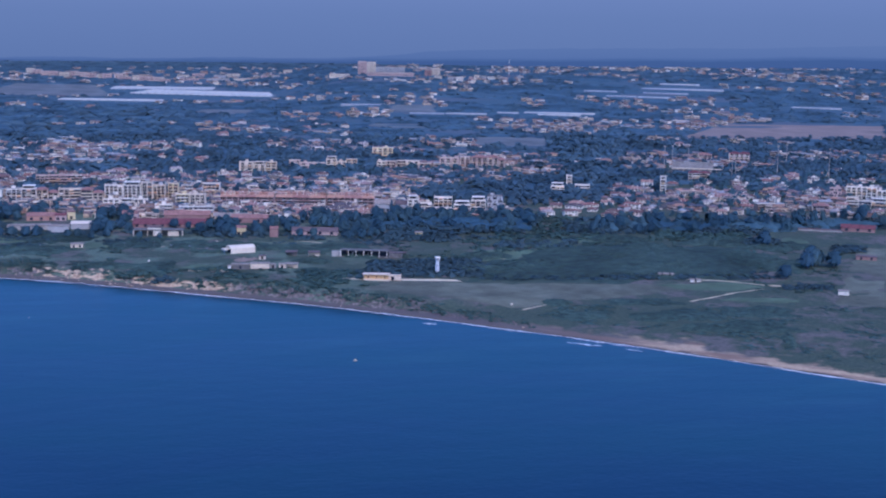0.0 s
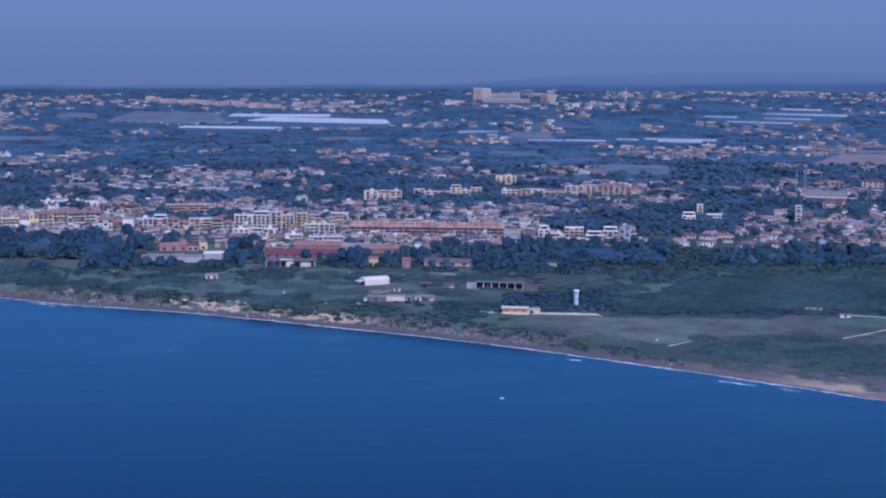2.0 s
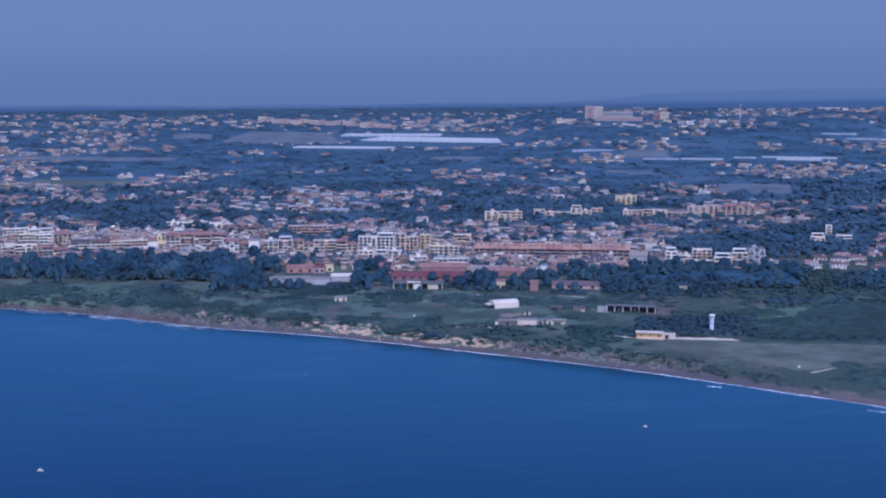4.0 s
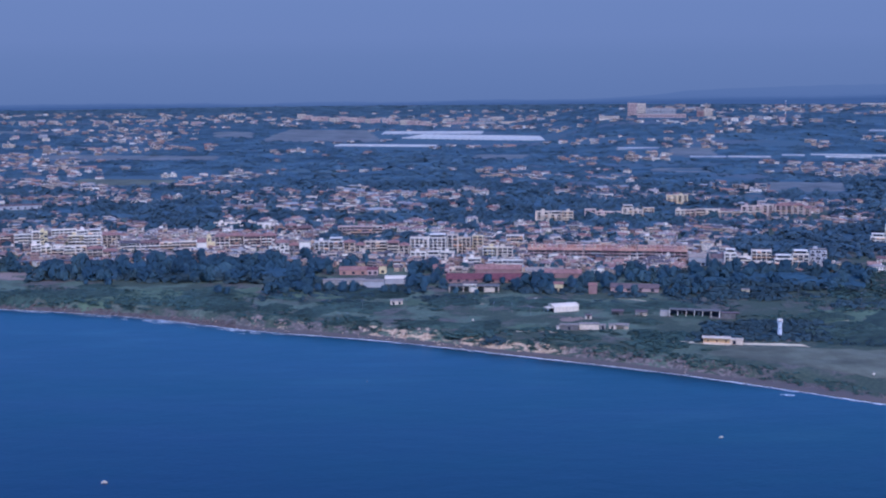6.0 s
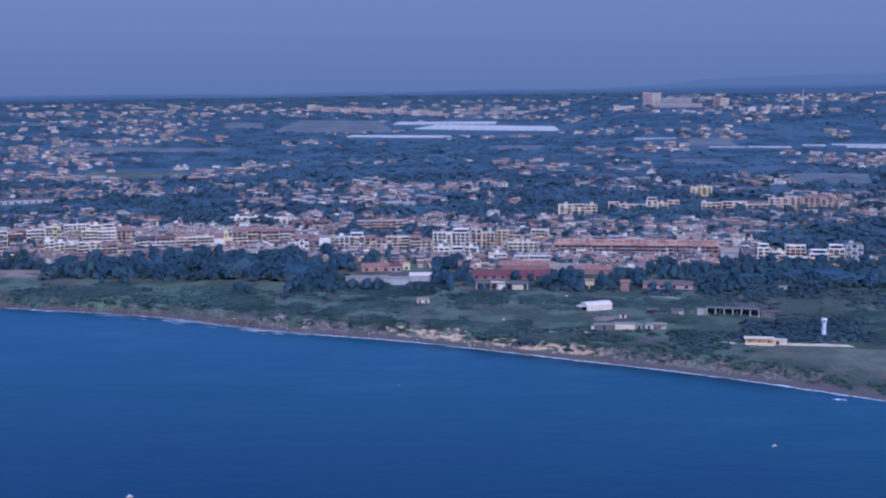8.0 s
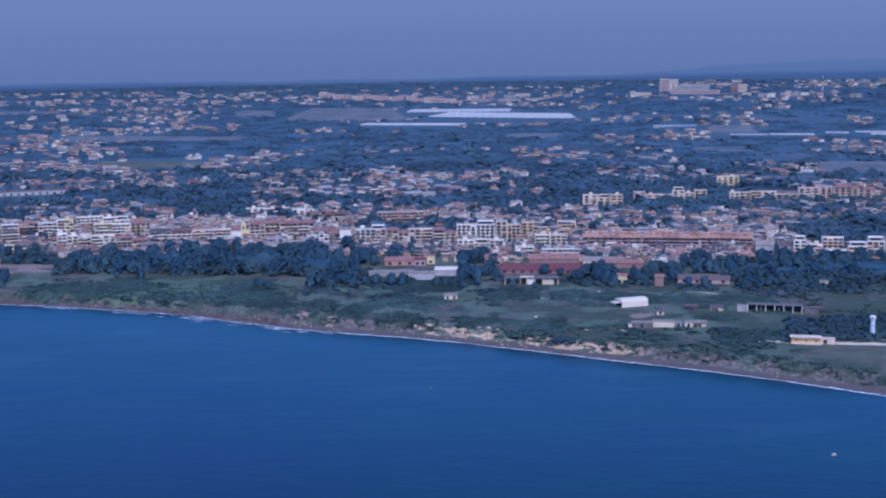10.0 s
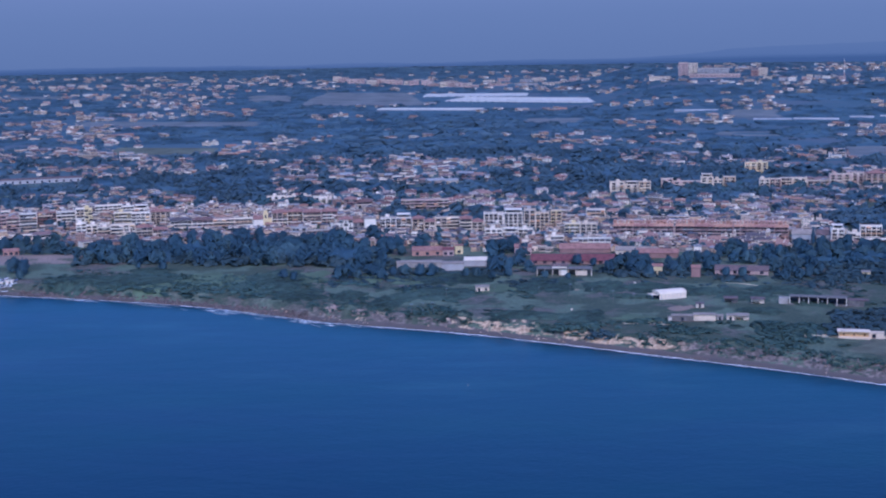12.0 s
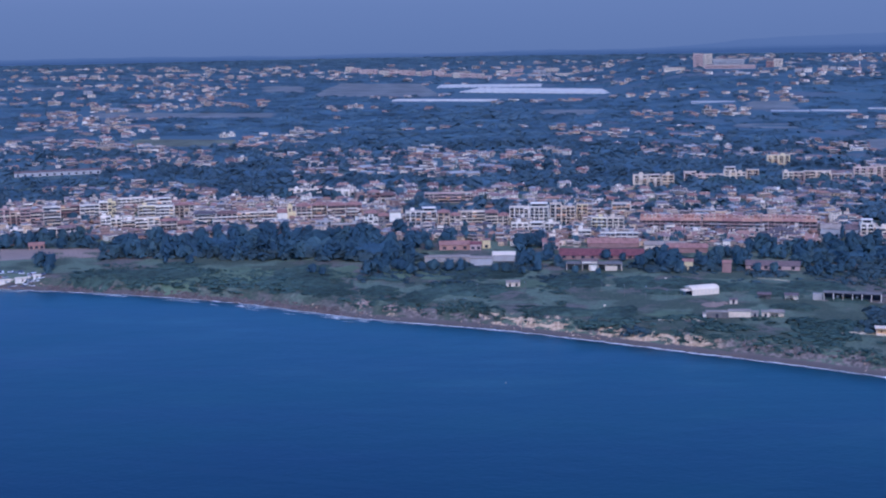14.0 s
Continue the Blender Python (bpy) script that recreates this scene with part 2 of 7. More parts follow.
    pale = link_math(n, l, "MULTIPLY", link_math(n, l, "MULTIPLY", band(sep.outputs[0], -150, -118), band(sep.outputs[0], 96, 78)),
                     band(link_math(n, l, "ADD", tex(1 / 13), link_math(n, l, "MULTIPLY", band(sep.outputs[0], -60, -30), 0.19)), 0.57, 0.65))
    stone = mix(pale, stone, mix(band(fine, 0.35, 0.6), (0.27, 0.165, 0.085), (0.53, 0.34, 0.175)))
    steep = link_math(n, l, "ADD", nor.outputs[2], link_math(n, l, "MULTIPLY", tex(1 / 24), 0.75))
    bare = link_math(n, l, "ADD", 0.25, link_math(n, l, "MULTIPLY", band(sep.outputs[0], -175, -115), 0.75))
    c = mix(link_math(n, l, "MULTIPLY", band(steep, 1.24, 1.17), bare), c, stone)
    # drift lines on the beach run along the shore
    drift = n.new("ShaderNodeMapping")
    drift.vector_type = "TEXTURE"
    drift.inputs["Rotation"].default_value = (0, 0, -0.7)
    drift.inputs["Scale"].default_value = (70, 7, 1000)
    l.new(geo.outputs["Position"], drift.inputs["Vector"])
    streak = n.new("ShaderNodeTexNoise")
    streak.inputs["Scale"].default_value, streak.inputs["Detail"].default_value = 1.0, 3
    l.new(drift.outputs[0], streak.inputs["Vector"])
    low = link_math(n, l, "ADD", sep.outputs[2], link_math(n, l, "MULTIPLY", mid, 2.0))
    c = mix(band(low, 2.6, 2.1), c, mix(band(sep.outputs[0], 235, 360), (0.112, 0.084, 0.064), mix(band(streak.outputs[0], 0.38, 0.6), (0.21, 0.125, 0.074), mix(band(fine, 0.3, 0.7), (0.36, 0.236, 0.12), (0.46, 0.305, 0.16)))))
    c = mix(band(low, 1.35, 1.15), c, (0.13, 0.09, 0.062))
    l.new(c, p.inputs["Base Color"])
    b = n.new("ShaderNodeBump")
    b.inputs["Strength"].default_value, b.inputs["Distance"].default_value = 0.6, 0.8
    l.new(link_math(n, l, "ADD", fine, mid), b.inputs["Height"])
    l.new(b.outputs[0], p.inputs["Normal"])
    return m


def sea_material():
    m = bpy.data.materials.new("sea_water")
    m.use_nodes = True
    n, l = m.node_tree.nodes, m.node_tree.links
    p = n["Principled BSDF"]
    geo = n.new("ShaderNodeNewGeometry")
    p.inputs["IOR"].default_value = 1.33
    p.inputs["Specular IOR Level"].default_value = 0.145

    def tex(scale, stretch, detail=4.0):
        k = n.new("ShaderNodeMapping")
        k.inputs["Scale"].default_value = (scale * stretch, scale, scale)
        l.new(geo.outputs["Position"], k.inputs["Vector"])
        t = n.new("ShaderNodeTexNoise")
        t.inputs["Scale"].default_value, t.inputs["Detail"].default_value = 1.0, detail
        l.new(k.outputs[0], t.inputs["Vector"])
        return t.outputs[0]

    wide, swell, ripple = tex(1 / 60, 0.35), tex(1 / 14, 0.5), tex(1 / 2.5, 0.7, 6)
    ramp = n.new("ShaderNodeValToRGB")
    ramp.color_ramp.elements[0].position, ramp.color_ramp.elements[1].position = 0.2, 0.75
    ramp.color_ramp.elements[0].color = (0.0020, 0.0110, 0.0222, 1)
    ramp.color_ramp.elements[1].color = (0.0110, 0.0340, 0.0386, 1)
    # the water pales towards the shallows along the shore
    sep = n.new("ShaderNodeSeparateXYZ")
    l.new(geo.outputs["Position"], sep.inputs[0])
    depth = n.new("ShaderNodeMapRange")
    depth.inputs["From Min"].default_value, depth.inputs["From Max"].default_value = 480, 880
    depth.inputs["To Min"].default_value, depth.inputs["To Max"].default_value = -0.3, 0.16
    l.new(link_math(n, l, "ADD", link_math(n, l, "MULTIPLY", sep.outputs[0], 0.55), sep.outputs[1]), depth.inputs["Value"])
    l.new(link_math(n, l, "ADD", wide, depth.outputs[0]), ramp.inputs[0])
    # drifting pale veils, stronger towards the shore
    veil = n.new("ShaderNodeMapRange")
    veil.interpolation_type = "SMOOTHSTEP"
    veil.inputs["From Min"].default_value, veil.inputs["From Max"].default_value = 0.5, 0.74
    veil.inputs["To Max"].default_value = 0.75
    l.new(tex(1 / 26, 0.3, 5.0), veil.inputs["Value"])
    shoal = n.new("ShaderNodeMapRange")
    shoal.inputs["From Min"].default_value, shoal.inputs["From Max"].default_value = 640, 860
    l.new(link_math(n, l, "ADD", link_math(n, l, "MULTIPLY", sep.outputs[0], 0.5), sep.outputs[1]), shoal.inputs["Value"])
    veiled = n.new("ShaderNodeMix")
    veiled.data_type = "RGBA"
    l.new(link_math(n, l, "MULTIPLY", veil.outputs[0], shoal.outputs[0]), veiled.inputs["Factor"])
    l.new(ramp.outputs[0], veiled.inputs[6])
    veiled.inputs[7].default_value = (0.026, 0.054, 0.054, 1)
    l.new(veiled.outputs[2], p.inputs["Base Color"])
    r = n.new("ShaderNodeMapRange")
    r.inputs["To Min"].default_value, r.inputs["To Max"].default_value = 0.28, 0.42
    l.new(wide, r.inputs["Value"])
    l.new(r.outputs[0], p.inputs["Roughness"])
    b = n.new("ShaderNodeBump")
    b.inputs["Strength"].default_value, b.inputs["Distance"].default_value = 0.2, 1.0
    l.new(link_math(n, l, "ADD", link_math(n, l, "MULTIPLY", ripple, 0.5), swell), b.inputs["Height"])
    l.new(b.outputs[0], p.inputs["Normal"])
    return m


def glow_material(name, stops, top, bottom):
    """Glowing far sky, hills and plain: colours by height, with the haze painted in."""
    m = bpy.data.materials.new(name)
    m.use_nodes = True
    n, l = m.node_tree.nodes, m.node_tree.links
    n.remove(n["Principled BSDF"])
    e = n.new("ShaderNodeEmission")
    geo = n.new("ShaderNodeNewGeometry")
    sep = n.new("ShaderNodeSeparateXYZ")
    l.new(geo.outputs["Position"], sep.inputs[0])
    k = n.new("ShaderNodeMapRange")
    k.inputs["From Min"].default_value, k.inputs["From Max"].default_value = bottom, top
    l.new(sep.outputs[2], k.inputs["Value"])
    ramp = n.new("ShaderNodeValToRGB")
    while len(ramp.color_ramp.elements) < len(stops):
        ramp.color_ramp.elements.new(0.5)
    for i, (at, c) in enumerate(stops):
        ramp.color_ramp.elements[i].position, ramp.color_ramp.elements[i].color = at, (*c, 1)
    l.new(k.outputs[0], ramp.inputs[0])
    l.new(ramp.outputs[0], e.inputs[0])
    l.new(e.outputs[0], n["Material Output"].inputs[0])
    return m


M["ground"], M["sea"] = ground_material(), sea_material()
M["slick"] = surface("smooth_water", [(0.0027, 0.0128, 0.0222)], 0.4, 0.15, 20, spec=0.12)
M["foam"] = surface("sea_foam", [(0.84, 0.73, 0.58)], 0.8, 0.15, 2)
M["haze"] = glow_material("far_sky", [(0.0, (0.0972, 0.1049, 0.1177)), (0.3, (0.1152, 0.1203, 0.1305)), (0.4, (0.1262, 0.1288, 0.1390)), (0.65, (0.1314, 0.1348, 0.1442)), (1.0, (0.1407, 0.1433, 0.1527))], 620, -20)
# distant land glows by itself in hazy colours, no light falls on it
M["hill"] = glow_material("hazed_far_hills", [(0.0, (0.0785, 0.0904, 0.1109)), (0.5, (0.0887, 0.0989, 0.1160)), (1.0, (0.0989, 0.1075, 0.1211))], 95, 15)
M["hazed_plain_far"] = glow_material("hazed_plain_far", [(0.0, (0.0751, 0.0870, 0.1075)), (1.0, (0.0802, 0.0921, 0.1117))], 62, 0)
M["hazed_plain_mid"] = glow_material("hazed_plain_mid", [(0.0, (0.0614, 0.0742, 0.0964)), (1.0, (0.0665, 0.0793, 0.1015))], 62, 0)
M["hazed_plain_near"] = glow_material("hazed_plain_near", [(0.0, (0.0495, 0.0631, 0.0870)), (1.0, (0.0537, 0.0674, 0.0904))], 62, 0)


# ---------------------------------------------------------------- mesh tools
class Build:
    """Collects boxes and prisms of several materials into one mesh."""

    def __init__(self):
        self.v, self.f, self.k, self.mats = [], [], [], []

    def slot(self, mat):
        if mat not in self.mats:
            self.mats.append(mat)
        return self.mats.index(mat)

    def add(self, verts, faces, mat):
        o, k = len(self.v), self.slot(mat)
        self.v += verts
        self.f += [tuple(i + o for i in f) for f in faces]
        self.k += [k] * len(faces)
        return self

    def box(self, x0, x1, y0, y1, z0, z1, mat):
        v = [(x, y, z) for z in (z0, z1) for y in (y0, y1) for x in (x0, x1)]
        return self.add(v, [(0, 2, 3, 1), (4, 5, 7, 6), (0, 1, 5, 4), (2, 6, 7, 3), (0, 4, 6, 2), (1, 3, 7, 5)], mat)

    def pane(self, x0, x1, y, z0, z1, mat):
        """The flat dark face of a window or shaded veranda that looks to -y."""
        return self.add([(x0, y, z0), (x1, y, z0), (x1, y, z1), (x0, y, z1)], [(0, 1, 2, 3)], mat)

    def gable(self, x0, x1, y0, y1, z0, rise, mat, thick=0.25):
        """Two slopes, ridge along x, with a soffit."""
        ym = (y0 + y1) / 2
        v = [(x0, y0, z0), (x1, y0, z0), (x1, y1, z0), (x0, y1, z0), (x0, ym, z0 + rise), (x1, ym, z0 + rise)]
        w = [(x, y, z - thick) for x, y, z in v[:4]]
        return self.add(v + w, [(0, 1, 5, 4), (2, 3, 4, 5), (0, 4, 3), (1, 2, 5), (0, 6, 7, 1), (1, 7, 8, 2), (2, 8, 9, 3), (3, 9, 6, 0), (9, 8, 7, 6)], mat)

    def hip(self, x0, x1, y0, y1, z0, rise, mat, thick=0.25):
        """Four slopes."""
        ym, e = (y0 + y1) / 2, min((y1 - y0), (x1 - x0)) / 2 * 0.95
        v = [(x0, y0, z0), (x1, y0, z0), (x1, y1, z0), (x0, y1, z0), (x0 + e, ym, z0 + rise), (x1 - e, ym, z0 + rise)]
        w = [(x, y, z - thick) for x, y, z in v[:4]]
        return self.add(v + w, [(0, 1, 5, 4), (2, 3, 4, 5), (0, 4, 3), (1, 2, 5), (0, 6, 7, 1), (1, 7, 8, 2), (2, 8, 9, 3), (3, 9, 6, 0), (9, 8, 7, 6)], mat)

    def tube(self, x, y, z0, z1, r0, r1, mat, n=10):
        v = [(x + r * math.cos(6.2832 * i / n), y + r * math.sin(6.2832 * i / n), z) for z, r in ((z0, r0), (z1, r1)) for i in range(n)]
        f = [(i, (i + 1) % n, n + (i + 1) % n, n + i) for i in range(n)]
        return self.add(v, f + [tuple(range(n))[::-1], tuple(range(n, 2 * n))], mat)

    def barrel(self, x0, x1, y0, y1, z0, rise, mat, n=12):
        """A vault along x, closed below."""
        v = []
        for x in (x0, x1):
            for i in range(n + 1):
                a = math.pi * i / n
                v.append((x, (y0 + y1) / 2 - (y1 - y0) / 2 * math.cos(a), z0 + rise * math.sin(a)))
        f = [(i, n + 1 + i, n + 2 + i, i + 1) for i in range(n)]
        return self.add(v, f + [tuple(range(n + 1)), tuple(range(n + 1, 2 * n + 2))[::-1], (0, n, 2 * n + 1, n + 1)], mat)

    def mesh(self, name):
        me = bpy.data.meshes.new(name)
        me.from_pydata(self.v, [], self.f)
        for m in self.mats:
            me.materials.append(M[m])
        me.polygons.foreach_set("material_index", self.k)
        me.update()
        return me


def part(name, what, parent, label="", at=None):
    """One mesh under a thing; what: a Build or a mesh."""
    ob = new(name, what.mesh(name) if isinstance(what, Build) else what)
    ob.parent = parent
    if at:
        ob.location = at
    if label:
        ob["label"] = label
    return ob


def thing(name, x, y, turn, label, category, group="", z=None):
    ob = new(name)
    ob.matrix_basis = pose(x, y, land(x, y) if z is None else z, 0, 0, turn)
    TAKEN.append((x, y))
    return tagged(ob, label, category, group)


def solid(name, V, T, mats, smooth=False, index=None, normals=None):
    """A mesh of triangles from arrays; normals, where given, round off the shading of foliage."""
    me = bpy.data.meshes.new(name)
    V, T = np.ascontiguousarray(V, np.float32), np.array(T, np.int32)
    if normals is not None:
        # wind faces southward, so no leaf card shades black from behind
        away = np.cross(V[T[:, 1]] - V[T[:, 0]], V[T[:, 2]] - V[T[:, 0]]) @ np.array((0.0, -0.9, 0.43)) < 0
        T[away] = T[away][:, ::-1]
    me.vertices.add(len(V))
    me.vertices.foreach_set("co", V.ravel())
    me.loops.add(T.size)
    me.loops.foreach_set("vertex_index", T.ravel())
    me.polygons.add(len(T))
    me.polygons.foreach_set("loop_start", np.arange(0, T.size, 3, dtype=np.int32))
    for m in mats:
        me.materials.append(M[m])
    if index is not None:
        me.polygons.foreach_set("material_index", np.ascontiguousarray(index, np.int32))
    me.polygons.foreach_set("use_smooth", np.full(len(T), smooth))
    me.update()
    me.validate()
    if normals is not None:
        free_normals = me.attributes.new("custom_normal", "FLOAT_VECTOR", "POINT")
        free_normals.data.foreach_set("vector", np.ascontiguousarray(normals, np.float32).ravel())
        me.update()
    return me


TAKEN = []
rng = np.random.default_rng(7)

def sstep(a, b, v):
    k = min(1.0, max(0.0, (v - a) / (b - a)))
    return k * k * (3 - 2 * k)


# the shore line: x and y of a few bends, joined by a smooth curve
SHORE_X = (-3200, -1400, -700, -396, -308, -214, -125, -32, 64, 156, 238, 324, 424, 700, 1600, 3200)
SHORE_Y = (1500, 1330, 1160, 1086, 1063, 1028, 977, 938, 884, 829, 768, 699, 607, 360, -400, -1700)


def shore(x):
    """y of the water's edge at x (Catmull-Rom over the bends)."""
    k = 0
    while k < len(SHORE_X) - 2 and x > SHORE_X[k + 1]:
        k += 1
    x0, x1 = SHORE_X[k], SHORE_X[k + 1]
    y0, y1 = SHORE_Y[k], SHORE_Y[k + 1]
    ka, kb = max(0, k - 1), min(len(SHORE_X) - 1, k + 2)
    m0 = (y1 - SHORE_Y[ka]) / (x1 - SHORE_X[ka])
    m1 = (SHORE_Y[kb] - y0) / (SHORE_X[kb] - x0)
    h = x1 - x0
    t = min(1.0, max(0.0, (x - x0) / h))
    return ((2 * t**3 - 3 * t**2 + 1) * y0 + (t**3 - 2 * t**2 + t) * h * m0
            + (3 * t**2 - 2 * t**3) * y1 + (t**3 - t**2) * h * m1)


def land(x, y):
    """Smooth height of the land, without the small bumps."""
    s = (y - shore(x)) * 0.86
    if s <= 0:
        return max(-4.0, s * 0.2)
    dune = sstep(170, 300, x)
    beach = 5 + 20 * dune
    face = 10 + 63 * dune
    top = 6.2 - 1.4 * dune
    z = 0.12 * min(s, 9) + 0.05 * max(0, min(s, beach) - 9)
    z += (top - z) * sstep(beach, beach + face, s)
    z += (7.5 - top) * sstep(120, 320, s)
    z += 38 * sstep(2150, 3150, y) * sstep(190, 420, x) * (1 - sstep(3500, 4300, y))
    return z



# ---------------------------------------------------------------- land, sea, distance
def bumps(x, y):
    s = (y - shore(x)) * 0.86
    near = sstep(0, 12, s) * (1 - sstep(250, 500, s))
    rough = sstep(4, 9, s) * (1 - sstep(20, 36, s)) * (1 - sstep(170, 260, x))
    p = Vector((x / 26, y / 26, 3.0))
    q = Vector((x / 7, y / 7, 9.0))
    gully = sstep(3, 7, s) * (1 - sstep(13, 24, s)) * sstep(-140, -120, x) * (1 - sstep(85, 110, x))
    cut = -2.6 * gully * max(0.0, noise.noise(Vector((x / 5.5, s / 40, 21.0)))) + 1.3 * gully * noise.noise(Vector((x / 2.3, s / 9, 5.0)))
    return near * 0.7 * noise.noise(p) + rough * 1.7 * noise.noise(q) + 0.9 * rough * noise.noise(q * 2.7) + cut


def make_ground():
    xs = [-3000, -2500, -2100, -1800, -1550, -1350, -1200, -1080, -980, -900, -830, -770, -720, -670, -630, -590, -560, -530, -505, -480, -460, -445]
    xs += [-430 + 3.2 * i for i in range(290)]
    xs += [505, 525, 550, 580, 620, 670, 730, 800, 880, 980, 1100, 1250, 1450, 1700, 2000, 2400, 2800, 3000]
    ss = [-60, -25, -10, -4, -1] + [1.4 * i for i in range(36)] + [52 + 4 * i for i in range(38)]
    ss += [206 + 12 * i for i in range(30)] + [570 + 40 * i for i in range(22)] + [1450 + 110 * i for i in range(36)]
    v, f = [], []
    for s in ss:
        for x in xs:
            y0 = shore(x)
            y = y0 + s / 0.86 + (2.2 * noise.noise(Vector((x / 11, 0, 1))) if -5 < s < 30 else 0)
            # far rows straighten out to a common line
            k = sstep(300, 1500, s)
            y = y * (1 - k) + (s / 0.86 + 900) * k
            v.append((x, y, land(x, y) + bumps(x, y)))
    n = len(xs)
    for j in range(len(ss) - 1):
        for i in range(n - 1):
            o = j * n + i
            f.append((o, o + 1, o + n + 1, o + n))
    me = bpy.data.meshes.new("ground")
    me.from_pydata(v, [], f)
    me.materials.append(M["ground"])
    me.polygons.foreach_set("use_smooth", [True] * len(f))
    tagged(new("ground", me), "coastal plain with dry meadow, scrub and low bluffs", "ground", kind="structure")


make_ground()
sea = Build().add([(-4500, -3500, 0), (4500, -3500, 0), (4500, 1700, 0), (-4500, 1700, 0)], [(0, 1, 2, 3)], "sea").mesh("sea")
tagged(new("sea", sea), "deep blue sea with small ripples", "sea", kind="structure")

RIM = 4760


def ring(name, mat, radius, height, low, turn0, turn1, n, label):
    """A curved far wall round the place; height is a function of the bearing."""
    v, f = [], []
    for i in range(n + 1):
        a = radians(turn0 + (turn1 - turn0) * i / n)
        x, y = radius * math.sin(a), radius * math.cos(a)
        v += [(x, y, low), (x, y, height(math.degrees(a)))]
    for i in range(n):
        f.append((2 * i, 2 * i + 2, 2 * i + 3, 2 * i + 1))
    me = bpy.data.meshes.new(name)
    me.from_pydata(v, [], f)
    me.materials.append(M[mat])
    ob = new(name, me)
    return tagged(ob, label, "backdrop", kind="structure")


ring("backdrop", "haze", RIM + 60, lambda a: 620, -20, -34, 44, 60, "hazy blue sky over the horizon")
def between(a, knots):
    """A smooth line through a few (bearing, height) knots."""
    for (a0, h0), (a1, h1) in zip(knots, knots[1:]):
        if a <= a1:
            return h0 + (h1 - h0) * sstep(a0, a1, a)
    return knots[-1][1]


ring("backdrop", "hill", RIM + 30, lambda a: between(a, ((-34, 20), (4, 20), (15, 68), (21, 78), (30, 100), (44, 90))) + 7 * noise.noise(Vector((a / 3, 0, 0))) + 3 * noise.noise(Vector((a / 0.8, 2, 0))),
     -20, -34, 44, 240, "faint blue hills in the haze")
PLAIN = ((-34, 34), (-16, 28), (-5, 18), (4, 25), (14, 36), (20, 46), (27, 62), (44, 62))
# three glowing layers, paler with distance, paint the haze over the plain
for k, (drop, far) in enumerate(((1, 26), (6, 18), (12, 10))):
    ring("backdrop", ("hazed_plain_far", "hazed_plain_mid", "hazed_plain_near")[k], RIM + far,
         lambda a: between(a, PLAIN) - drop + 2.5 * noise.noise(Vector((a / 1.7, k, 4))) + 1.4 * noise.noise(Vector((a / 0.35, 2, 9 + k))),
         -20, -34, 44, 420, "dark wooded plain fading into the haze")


def sheet(name, a, b, c, d, mat, label, up=0.07, wobble=2.0, rise=0.0):
    """A patch of field on the land between four corners (near left, near right, far right, far left)."""
    n = 60 if rise else 24
    v, f = [], []
    for j in range(n + 1):
        for i in range(n + 1):
            p, q = i / n, j / n
            x = (a[0] * (1 - p) + b[0] * p) * (1 - q) + (d[0] * (1 - p) + c[0] * p) * q
            y = (a[1] * (1 - p) + b[1] * p) * (1 - q) + (d[1] * (1 - p) + c[1] * p) * q
            if i in (0, n) or j in (0, n):
                e = 30 if rise else 9
                x += wobble * noise.noise(Vector((x / e, y / e, 4)))
                y += wobble * noise.noise(Vector((x / e, y / e, 8)))
            lift = rise * min(1, 8 * p, 8 * q, 8 - 8 * p, 8 - 8 * q) * (1 + 0.3 * noise.noise(Vector((x / 5, y / 5, 1))))
            v.append((x, y, land(x, y) + bumps(x, y) + up + lift))
    for j in range(n):
        for i in range(n):
            o = j * (n + 1) + i
            f.append((o, o + 1, o + n + 2, o + n + 1))
    me = bpy.data.meshes.new(name)
    me.from_pydata(v, [], f)
    me.materials.append(M[mat])
    if not rise:
        CLEAR.append((a, b, c, d))
    return tagged(new(name, me), label, "field", kind="structure")


def strip(name, points, width, mat, label, up=0.1):
    """A track along a few points."""
    v, f = [], []
    pts = []
    for (x0, y0), (x1, y1) in zip(points, points[1:]):
        for k in range(12):
            pts.append((x0 + (x1 - x0) * k / 12, y0 + (y1 - y0) * k / 12))
    pts.append(points[-1])
    for k, (x, y) in enumerate(pts):
        xa, ya = pts[max(0, k - 1)]
        xb, yb = pts[min(len(pts) - 1, k + 1)]
        h = math.hypot(xb - xa, yb - ya)
        nx, ny = -(yb - ya) / h, (xb - xa) / h
        w = width / 2 * (1 + 0.8 * noise.noise(Vector((x / 8, y / 8, 2))))
        for s in (-1, 1):
            px, py = x + nx * w * s, y + ny * w * s
            v.append((px, py, land(px, py) + bumps(px, py) + up))
    for k in range(len(pts) - 1):
        f.append((2 * k, 2 * k + 1, 2 * k + 3, 2 * k + 2))
    me = bpy.data.meshes.new(name)
    me.from_pydata(v, [], f)
    me.materials.append(M[mat])
    return tagged(new(name, me), label, "track", kind="structure")


CLEAR = []
sheet("field", (765.2, 1938.4), (1099.4, 1935.8), (1248.3, 2228.5), (954.2, 2224.9), "soil", "bare brown ploughed field")
sheet("field", (-376.6, 2939.0), (-106.4, 2898.1), (-162.8, 3325.9), (-357.8, 3395.9), "fallow", "flat grey-brown field beside greenhouses", wobble=8)
sheet("field", (-526.3, 2008.9), (-366.1, 1992.2), (-387.6, 2088.3), (-536.3, 2113.6), "grass", "strip of dry grass between houses")
sheet("field", (439.0, 1848.4), (543.2, 1838.6), (580.9, 1966.0), (469.7, 1977.3), "fallow", "fallow grey-brown field among the trees", wobble=9)
